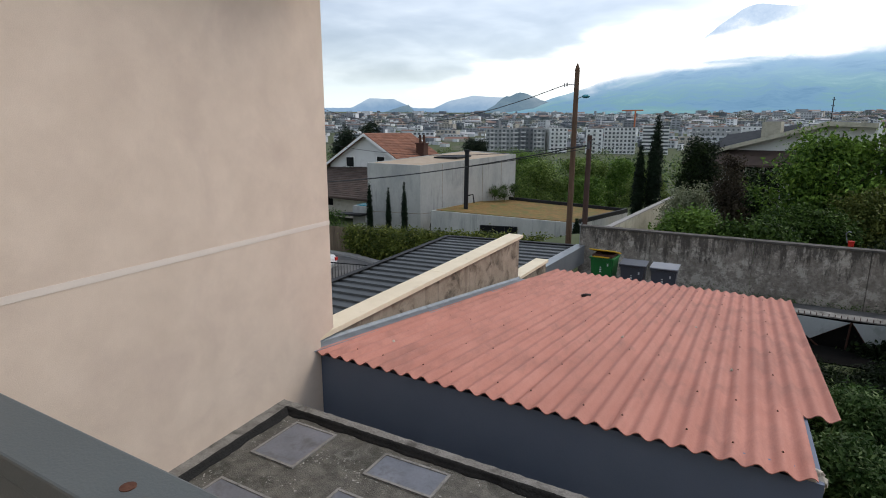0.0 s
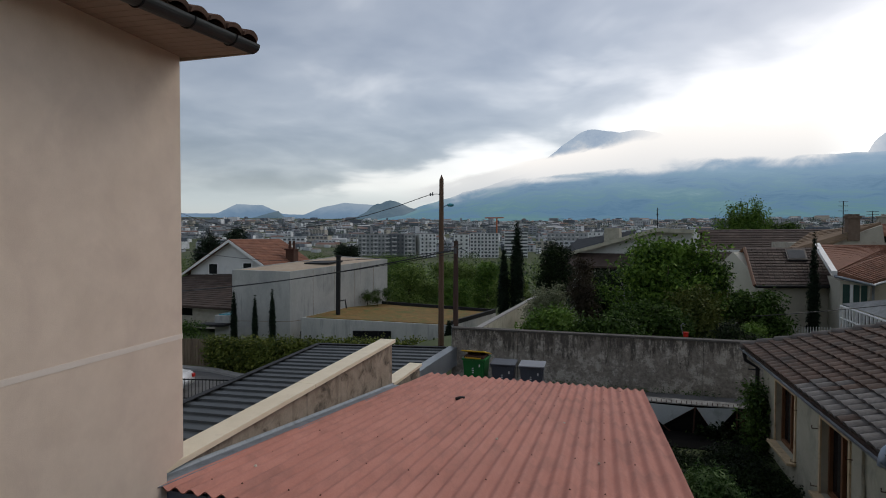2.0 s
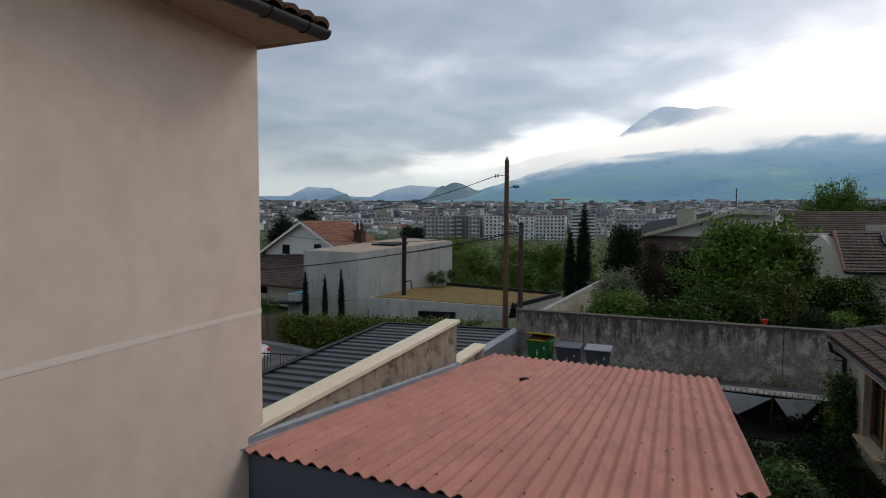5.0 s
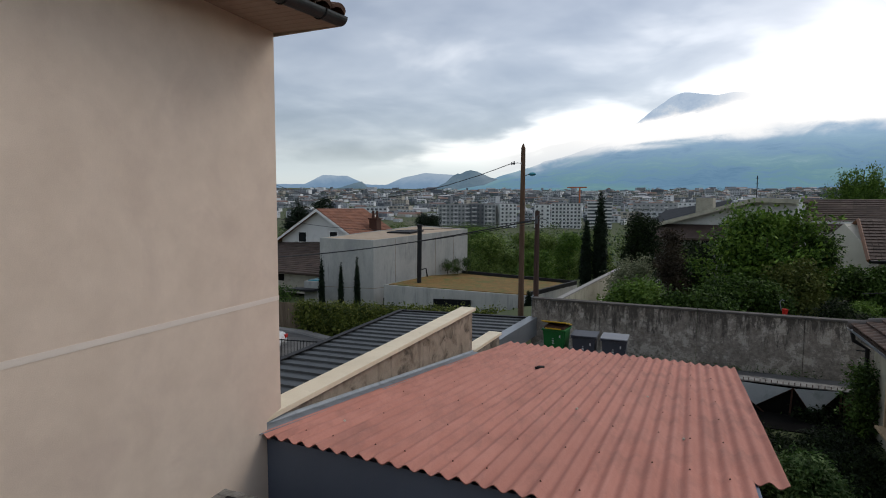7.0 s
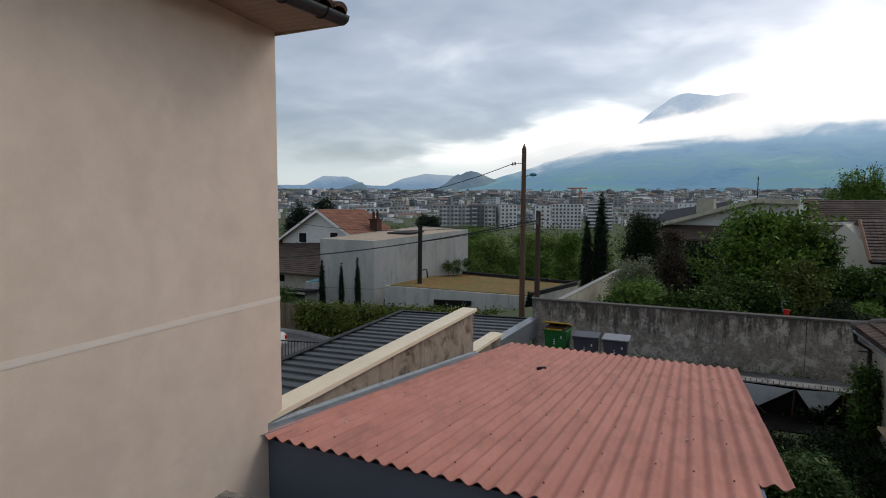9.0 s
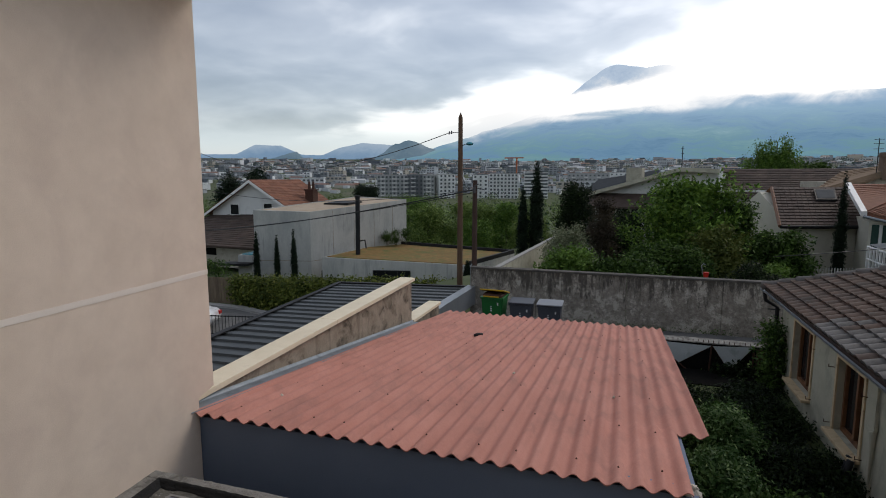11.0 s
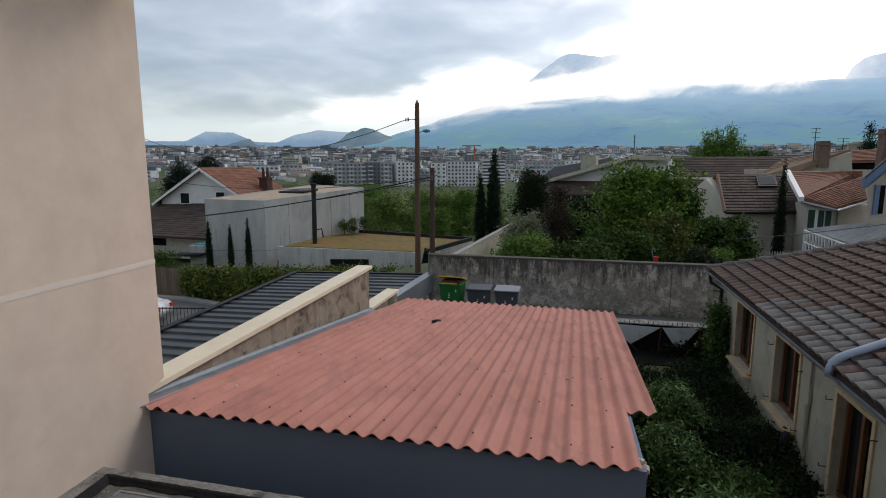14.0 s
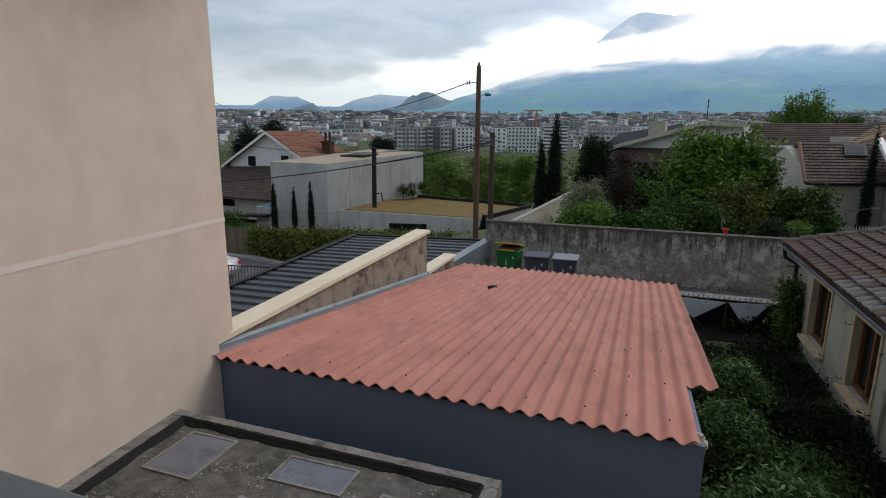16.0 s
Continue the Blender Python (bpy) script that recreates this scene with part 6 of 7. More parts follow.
def blue_house():
    b = thing("blue_shutter_house", 15.0, 17.0, 0.2, 0, "ochre house with blue shutters and blue bargeboard", "house")
    ux = Vector((0.95, 0.31, 0)).normalized()
    nn = Vector((ux.y, -ux.x, 0))

    def at(k, z, out=0.0):
        p = Vector((13.20, 16.15, 0)) + ux * k + (nn * out if out > -0.1 else Vector((0.56, 0.83, 0)) * -out)
        return (p.x, p.y, z)

    def panel(name, pts, o0, o1, mm, label=""):
        bm = B()
        lo = [bm.verts.new(at(k, z, o0)) for k, z in pts]
        hi = [bm.verts.new(at(k, z, o1)) for k, z in pts]
        bm.faces.new(lo[::-1])
        bm.faces.new(hi)
        for i in range(len(pts)):
            j = (i + 1) % len(pts)
            bm.faces.new((lo[i], lo[j], hi[j], hi[i]))
        bmesh.ops.recalc_face_normals(bm, faces=bm.faces[:])
        return part(name, bm, M[mm], b, label)
    panel("wall", [(0, -0.2), (5.5, -0.2), (5.5, 6.0), (3.2, 7.6), (0, 4.75)], 0, -6, "stone_wall")
    panel("bargeboard", [(-0.62, 4.66), (3.3, 8.05), (3.3, 7.78), (-0.62, 4.40)], 0.5, 0.42, "blue_paint", "blue painted bargeboard")
    panel("fascia", [(-0.62, 4.38), (3.3, 7.76), (3.3, 7.68), (-0.5, 4.36)], 0.42, -6.2, "blue_paint")
    panel("roof", [(-0.66, 4.70), (3.3, 8.13), (5.9, 6.1), (5.9, 6.0), (3.3, 8.03), (-0.66, 4.64)], 0.55, -6.2, "tile_brown")
    panel("window", [(0.33, 3.5), (0.58, 3.5), (0.58, 4.42), (0.33, 4.42)], 0.012, -0.02, "shade_in")
    panel("shutter", [(0.20, 3.48), (0.36, 3.48), (0.36, 4.44), (0.20, 4.44)], 0.06, 0.015, "blue_paint", "blue wooden shutter")
    panel("shutter", [(0.90, 3.26), (1.38, 3.26), (1.38, 4.34), (0.90, 4.34)], 0.06, 0.015, "blue_paint", "blue wooden shutter")
    bm = B()
    box(bm, 16.75, 17.4, 23.3, 23.9, 4.8, 6.35)
    box(bm, 16.68, 17.47, 23.23, 23.97, 6.35, 6.45)
    for i in range(4):
        box(bm, 16.72 + i * 0.18, 16.83 + i * 0.18, 23.3, 23.9, 6.45, 6.6)
    part("chimney", bm, M["brick_dark"], b, "brick chimney with slotted top")
    c = thing("veranda", 13.0, 16.5, 0.2, 0, "glazed veranda with a pale corrugated roof", "veranda")
    q = [Vector((12.52, 15.25, 2.60)), Vector((13.55, 14.5, 3.16)), Vector((13.32, 16.4, 3.18)), Vector((12.5, 18.9, 2.68))]
    bm = B()
    n = 44
    va = [q[0].lerp(q[3], i / n) for i in range(n + 1)]
    vb = [q[1].lerp(q[2], i / n) for i in range(n + 1)]
    va = [bm.verts.new((p.x, p.y, p.z + 0.03 * (i % 2))) for i, p in enumerate(va)]
    vb = [bm.verts.new((p.x, p.y, p.z + 0.03 * (i % 2))) for i, p in enumerate(vb)]
    for i in range(n):
        bm.faces.new((va[i], vb[i], vb[i + 1], va[i + 1]))
    part("roof", bm, M["veranda_sheet"], c, "pale corrugated roof sheets")
    for i in range(15):
        p = q[0].lerp(q[3], i / 14)
        part("mullion", boxed(p.x - 0.03, p.x + 0.03, p.y - 0.03, p.y + 0.03, 0.2, p.z - 0.03), M["white_paint"], c)
    for z in (-0.06, -0.5):
        bm = B()
        tube(bm, [q[0] + Vector((0, 0, z)), q[3] + Vector((0, 0, z))], 0.035, 4)
        part("rail", bm, M["white_paint"], c)
    bm = B()
    prism(bm, [(12.62, 15.4), (12.6, 18.8), (12.7, 18.8), (12.72, 15.4)], 0.2, 2.5, "z")
    part("inside", bm, M["shade_in"], c)


right_houses()


# ---- planting ----
def planting():
    rng = random.Random(5)

    def lobes(n, rx, ry, z0, z1, r, top=0.5, plume=0.8):
        out = []
        for i in range(n):
            k = rng.random()
            z = z0 + (z1 - z0) * k
            s = 1 - (1 - top) * k
            a = rng.random() * math.tau
            d = math.sqrt(rng.random())
            rr = r * rng.uniform(0.65, 1.15)
            out.append((math.cos(a) * rx * d * s, math.sin(a) * ry * d * s, z, rr, rr, rr * plume))
        return out

    def plumes(n, rx, ry, z0, z1, r, lift=1.0, reach=0.9):
        """Boughs that run outwards and up from the stem, each a chain of lobes that thins to its tip."""
        out = []
        for i in range(n):
            k = rng.random() ** 0.8
            a = rng.random() * math.tau
            s = math.sqrt(1 - 0.8 * k * k) * rng.uniform(0.45, 1.15)
            tip = Vector((math.cos(a) * rx * s, math.sin(a) * ry * s, z0 + (z1 - z0) * k))
            root = Vector((tip.x * (1 - reach), tip.y * (1 - reach), tip.z - lift * rng.uniform(0.6, 1.2)))
            for q in range(5):
                f = 0.25 + 0.75 * q / 4
                p = root.lerp(tip, f)
                p.z -= 0.35 * lift * f * (1 - f)
                rr = r * (1.15 - 0.75 * f) * rng.uniform(0.8, 1.2)
                out.append((p.x, p.y, p.z, rr, rr, rr * 0.62))
        return out
    # the broad garden tree and its neighbours behind the boundary wall
    tree("garden_tree", 7.0, 22.9, 0.2, plumes(64, 3.7, 2.3, 1.0, 4.9, 0.36, 1.2), 46000, 0.17, M["leaf_tree"], "broad green garden tree with layered branches", trunk=0.16, seed=3, shell=0.3, upright=0.6)
    tree("garden_tree", 9.0, 23.2, 0.2, plumes(26, 0.95, 1.0, 1.3, 3.9, 0.36, 0.7), 14000, 0.11, M["leaf_mid"], "green garden tree with layered branches", trunk=0.1, seed=4, shell=0.35, upright=0.3)
    tree("garden_tree", 7.9, 20.6, 0.2, plumes(40, 1.6, 1.0, 0.9, 2.75, 0.32, 0.5), 14000, 0.13, M["leaf_yellow"], "rounded tree with yellowish young leaves", trunk=0.09, seed=5)
    tree("shrub", 9.7, 21.6, 0.2, lobes(12, 0.7, 0.6, 0.5, 2.3, 0.42), 8000, 0.12, M["leaf_mid"], "dense green shrub beside the cottage", "shrub", trunk=0.05, seed=93)
    tree("shrub", 8.6, 17.6, 0.2, lobes(12, 1.2, 0.5, 0.5, 1.6, 0.4), 12000, 0.08, M["leaf_dark"], "dark green shrub behind the wall", "shrub", trunk=0.05, seed=94)
    tree("shrub", 5.9, 19.5, 0.2, lobes(16, 1.9, 0.8, 0.6, 2.0, 0.5), 11000, 0.13, M["leaf_mid"], "fresh green shrub behind the wall", "shrub", trunk=0.05, seed=6)
    tree("shrub", 4.3, 16.2, 0.2, lobes(20, 2.0, 0.7, 0.9, 1.75, 0.42), 10000, 0.125, M["leaf_mid"], "spreading green shrub behind the wall", "shrub", trunk=0.05, seed=7)
    tree("shrub", 2.2, 16.4, 0.2, lobes(16, 1.3, 0.7, 0.9, 1.9, 0.42), 9000, 0.125, M["leaf_bright"], "leafy green shrub behind the wall", "shrub", trunk=0.05, seed=8)
    tree("olive_tree", 1.9, 18.6, 0.0, plumes(40, 1.15, 0.9, 1.5, 3.2, 0.26, 0.9, 0.6), 22000, 0.085, M["leaf_olive"], "silvery olive tree with fine leaves", trunk=0.09, seed=9, upright=0.6)
    tree("bronze_tree", 3.2, 21.5, 0.1, plumes(20, 0.85, 0.7, 1.2, 4.2, 0.26, 0.6), 9000, 0.1, M["leaf_bronze"], "sparse tree with bronze leaves", trunk=0.06, seed=10)
    tree("shrub", 10.75, 21.0, 0.2, lobes(12, 0.55, 0.5, 0.8, 2.5, 0.4, 0.5), 8000, 0.13, M["leaf_mid"], "bushy green shrub near the cottage", "shrub", trunk=0.06, seed=11)
    tree("shrub", 9.6, 18.3, 0.2, lobes(8, 0.7, 0.5, 0.6, 1.5, 0.36), 8000, 0.08, M["leaf_bright"], "light green shrub behind the wall", "shrub", trunk=0.05, seed=12)
    tree("shrub", 12.9, 20.3, 0.2, lobes(7, 0.4, 0.4, 0.3, 0.9, 0.28), 6000, 0.08, M["leaf_dark"], "dark shrub beside the veranda", "shrub", trunk=0.05, seed=13)
    tree("garden_tree", 1.4, 31.5, -1.0, lobes(40, 1.7, 1.4, 1.2, 5.2, 0.5, 0.3, 1.5), 22000, 0.13, M["leaf_dark"], "dense dark green garden tree", trunk=0.15, seed=14)
    tree("garden_tree", 4.0, 28.0, -0.6, lobes(18, 2.0, 1.2, 1.2, 3.6, 0.7, 0.6), 20000, 0.12, M["leaf_dark"], "dense dark green garden tree", trunk=0.12, seed=15)
    tree("tall_tree", 18.9, 61.0, -2.5, plumes(30, 2.9, 1.6, 6.8, 11.6, 0.62, 3.6, 0.55), 44000, 0.2, M["leaf_bright"], "tall bright green tree above the roofs", trunk=0.3, seed=16, upright=0.9)
    tree("tall_tree", 22.8, 62.0, -2.5, lobes(18, 2.6, 1.5, 6.0, 8.4, 0.8, 0.7), 16000, 0.2, M["leaf_mid"], "rounded green tree above the roofs", trunk=0.3, seed=17)
    for i, (x, y, z, w, h, s) in enumerate(((-16.4, 52.6, -5, 4.0, 7.0, 18), (-11.0, 55, -5, 3.4, 6.6, 19), (-7.8, 54, -5, 2.2, 7.2, 20), (-13.5, 60, -6, 4, 8.0, 21), (-4.6, 50, -4, 2.4, 5.2, 22), (-9.4, 47, -4, 2.2, 4.6, 23), (-19.6, 46, -3.6, 2.0, 4.0, 24), (2.0, 52, -4, 2.6, 5.6, 25), (-24, 66, -6, 4.2, 8.2, 26))):
        tree("park_tree", x, y, z, lobes(42, w, w * 0.7, h * 0.3, h * 0.95, w * 0.25, 0.45, 0.7), 20000, 0.19, M[("leaf_park", "leaf_park", "leaf_bright")[i % 3]], "park tree with a broad green crown beyond the house", group="park trees", trunk=0.2, seed=s)
    tree("pine_tree", -37, 79.5, -8, lobes(44, 4.6, 3.0, 4.0, 11.6, 1.15, 0.3), 26000, 0.24, M["leaf_cypress"], "dark spreading pine tree behind the white house", trunk=0.3, seed=30)
    for i, (x, y, z, h) in enumerate(((-47.5, 59, -5, 11.5), (-50, 62, -5, 9.5), (-44, 66, -6, 9.0))):
        tree("conifer", x, y, z, [(math.cos(q * 2.4) * 1.5 * (1.02 - k), math.sin(q * 2.4) * 1.5 * (1.02 - k), h * k, 1.3 * (1.08 - k), 1.3 * (1.08 - k), h * 0.05) for q, k in enumerate([0.2 + 0.02 * v for v in range(40)])], 12000, 0.2, M["leaf_cypress"], "dark conifer beside the white house", group="conifers", trunk=0.2, seed=31 + i)
    tree("conifer", 26.9, 48.0, 0, [(0, 0, 8.2 * k, 1.4 * (1.12 - k), 1.4 * (1.12 - k), 0.5) for k in (0.6, 0.7, 0.8, 0.9, 0.98)], 6000, 0.13, M["leaf_cypress"], "dark conifer behind the roofs", group="conifers", trunk=0.12, seed=40)
    tree("conifer", -37.4, 46.5, -3.0, lobes(30, 2.0, 1.6, 2.0, 7.6, 0.8, 0.35), 16000, 0.2, M["leaf_cypress"], "broad dark conifer beside the white house", group="conifers", trunk=0.25, seed=41)
    tree("cedar", -48.5, 66.0, -5.0, [(1.7 * math.cos(q * 2.4) * (1.2 - k), 1.2 * math.sin(q * 2.4), 11.2 * k, 1.3 * (1.25 - k), 1.1, 0.28) for q, k in enumerate([0.55 + 0.03 * v for v in range(15)])], 9000, 0.22, M["leaf_cypress"], "dark cedar with flat layered boughs", "tree", trunk=0.25, seed=42)
    # columns of cypress
    for i, (x, y, z, h, r, lab) in enumerate(((-1.85, 35.5, -1.2, 7.7, 0.40, "tall narrow dark cypress"), (-2.75, 35.1, -1.2, 5.8, 0.32, "shorter narrow dark cypress"), (12.62, 22.0, 0.2, 5.3, 0.18, "narrow dark cypress beside the cottage"),
                                             (-19.4, 26.8, -2.5, 4.25, 0.17, "slim dark cypress by the concrete wall"), (-18.0, 27.1, -2.5, 3.85, 0.14, "slim dark cypress by the concrete wall"), (-16.8, 27.3, -2.5, 4.25, 0.17, "slim dark cypress by the concrete wall"),
                                             (-4.75, 27.5, -2.0, 2.1, 0.22, "small dark columnar cypress"))):
        r *= 1.4
        lob = [(0, 0, h * k, r * w, r * w, h * 0.07) for k, w in ((0.06, 0.75), (0.14, 0.9), (0.22, 1.0), (0.30, 1.0), (0.38, 1.0), (0.46, 0.97), (0.54, 0.9), (0.62, 0.8), (0.70, 0.68), (0.78, 0.52), (0.86, 0.35), (0.93, 0.18))]
        tree("cypress", x, y, z, lob, 20000, max(0.06, r * 0.24), M["leaf_cypress"], lab, "cypress", trunk=0.06, group="cypresses", limbs=0, seed=50 + i, shell=0.3, upright=1.8)
    for i, x in enumerate((-13.2, -12.7, -12.2)):
        tree("climber", x, 34.5 + (x + 13.2) * 1.5, -0.5, lobes(4, 0.3, 0.2, 0.3, 1.3, 0.28), 900, 0.1, M["leaf_mid"], "thin climber on the concrete house", "plant", trunk=0.02, group="climbers", seed=60 + i)
    # the overgrown strip between garage and outbuilding
    for i, (x, y, z, r, h, cnt, sz, mm, lab) in enumerate(((5.55, 1.2, 0.0, 0.75, 1.55, 30000, 0.085, "leaf_laurel", "big-leaved laurel bush beside the garage"), (6.0, 5.2, 0.0, 0.7, 1.2, 24000, 0.08, "leaf_laurel", "leafy bush in the overgrown strip"),
                                                    (6.3, 3.0, 0.0, 0.8, 0.85, 18000, 0.075, "leaf_mid", "green undergrowth in the strip"), (6.2, 0.4, 0.0, 0.9, 0.8, 16000, 0.075, "leaf_mid", "green undergrowth in the strip"),
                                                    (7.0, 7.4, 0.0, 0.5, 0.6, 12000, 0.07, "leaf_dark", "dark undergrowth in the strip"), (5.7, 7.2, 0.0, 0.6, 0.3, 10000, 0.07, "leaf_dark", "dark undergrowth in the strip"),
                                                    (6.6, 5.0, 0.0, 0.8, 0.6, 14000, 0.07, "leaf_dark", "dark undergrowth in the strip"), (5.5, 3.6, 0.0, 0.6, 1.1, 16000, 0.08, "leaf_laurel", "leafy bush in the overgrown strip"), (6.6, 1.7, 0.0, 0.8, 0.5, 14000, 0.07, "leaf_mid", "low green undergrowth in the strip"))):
        tree("bush", x, y, z, lobes(12, r, r, 0.15, h, 0.36, 0.55), cnt, sz, M[mm], lab, "bush", trunk=0.04, group="bushes in the strip", seed=70 + i)
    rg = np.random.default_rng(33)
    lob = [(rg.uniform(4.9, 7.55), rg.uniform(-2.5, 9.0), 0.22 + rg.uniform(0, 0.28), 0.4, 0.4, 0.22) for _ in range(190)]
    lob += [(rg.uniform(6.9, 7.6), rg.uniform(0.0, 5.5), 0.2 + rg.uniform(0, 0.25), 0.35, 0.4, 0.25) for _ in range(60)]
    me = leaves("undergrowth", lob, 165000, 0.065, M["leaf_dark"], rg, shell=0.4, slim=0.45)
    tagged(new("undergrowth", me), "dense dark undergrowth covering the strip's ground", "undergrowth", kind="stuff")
    lob = []
    for _ in range(170):
        az, d = radians(rg.uniform(-46, 30)), rg.uniform(68, 300)
        x, y = math.sin(az) * d, math.cos(az) * d
        k = 1.6 + d / 110
        lob.append((x, y, ground_z(x, y) + k, k * 1.5, k * 1.5, k * 1.15))
    me = leaves("woods", lob, 90000, 0.62, M["leaf_wood"], rg, shell=0.75)
    tagged(new("woods", me), "wooded slope between the gardens and the city", "trees", kind="stuff")
    tree("ivy", 7.5, 9.5, 0.0, [(0, 0, 0.3 + 0.22 * k, 0.16, 0.35, 0.2) for k in range(7)], 3500, 0.09, M["leaf_mid"], "ivy climbing the outbuilding corner", "ivy", trunk=0.02, seed=90)
    tree("ivy", 6.9, 10.0, 0.0, lobes(6, 0.4, 0.2, 0.1, 0.5, 0.3), 2500, 0.1, M["leaf_dark"], "ivy at the shelter foot", "ivy", trunk=0.02, seed=91)
    tree("weeds", 4.0, 12.9, 0.5, [(0.4 * k - 1.2, 0, 0.05, 0.3, 0.08, 0.1) for k in range(12)], 900, 0.05, M["leaf_mid"], "weeds along the wall foot", "weeds", trunk=0.01, limbs=0, seed=92)
    b = thing("rubber_boots", 7.5, 5.1, 0.2, 0, "pair of dark rubber boots leaning on the wall", "boots")
    for dx, dy in ((0.0, 0.62), (-0.04, 0.46)):
        bm = B()
        tube(bm, [(7.40 + dx, 4.42 + dy, 0.30), (7.46 + dx, 4.50 + dy, 0.33), (7.52 + dx, 4.55 + dy, 0.42), (7.57 + dx, 4.57 + dy, 0.62), (7.61 + dx, 4.58 + dy, 0.80)], [0.04, 0.05, 0.05, 0.05, 0.055], 10)
        part("boot", bm, M["black_metal"], b, smooth=True)
    # the red garden pump behind the wall
    g = thing("garden_pump", 7.0, 15.0, 0.3, 0, "small red garden pump with a bent grey pipe", "pump")
    bm = B()
    cyl(bm, (6.75, 15.0, 1.86), (6.75, 15.0, 2.02), 0.07, 0.09, 12)
    cyl(bm, (6.75, 15.0, 0.2), (6.75, 15.0, 1.86), 0.04, 0.04, 8)
    part("body", bm, M["red_lamp"], g)
    bm = B()
    tube(bm, [(6.66, 15, 1.95), (6.6, 15, 2.22), (6.66, 15, 2.3), (6.72, 15, 2.26)], 0.015, 6)
    part("pipe", bm, M["flash_metal"], g)


planting()


# ---- the city in the valley ----
def apartment(x, y, z, rz, w, d, h, floors, cols, wall, label):
    b = thing("apartment_building", x, y, z, rz, label, "building", group="apartment blocks in the valley")
    part("wall", boxed(-w / 2, w / 2, 0, d, -8, h), wall, b, local=True)
    part("roof", boxed(-w / 2 + 0.4, w / 2 - 0.4, 0.4, d - 0.4, h - 0.2, h + 0.5), M["kerb"], b, local=True)
    bm = boxed(-0.75, 0.75, -0.12, 0.05, 0, 1.5)
    me = mesh_of("window", bm, M["far_pane"])
    bm = boxed(-1.9, 1.9, -1.2, 0.0, -0.15, 0.75)
    bal = mesh_of("balcony", bm, M["white_wall"])
    fh = h / floors
    if cols == 1:
        # ribbon windows round every floor
        bm = boxed(-w / 2 + 0.3, w / 2 - 0.3, -0.25, 0.05, 0, fh * 0.5)
        ribbon = mesh_of("ribbon_window", bm, M["far_pane"])
        for f in range(floors):
            piece("ribbon_window", ribbon, b, pose(0, -0.03, f * fh + fh * 0.28))
        return b
    for f in range(floors):
        for c in range(cols):
            px = -w / 2 + w * (c + 0.5) / cols
            piece("window", me, b, pose(px, -0.03, f * fh + fh * 0.3))
            if c % 3 == 1:
                piece("balcony", bal, b, pose(px, -0.02, f * fh))
    return b


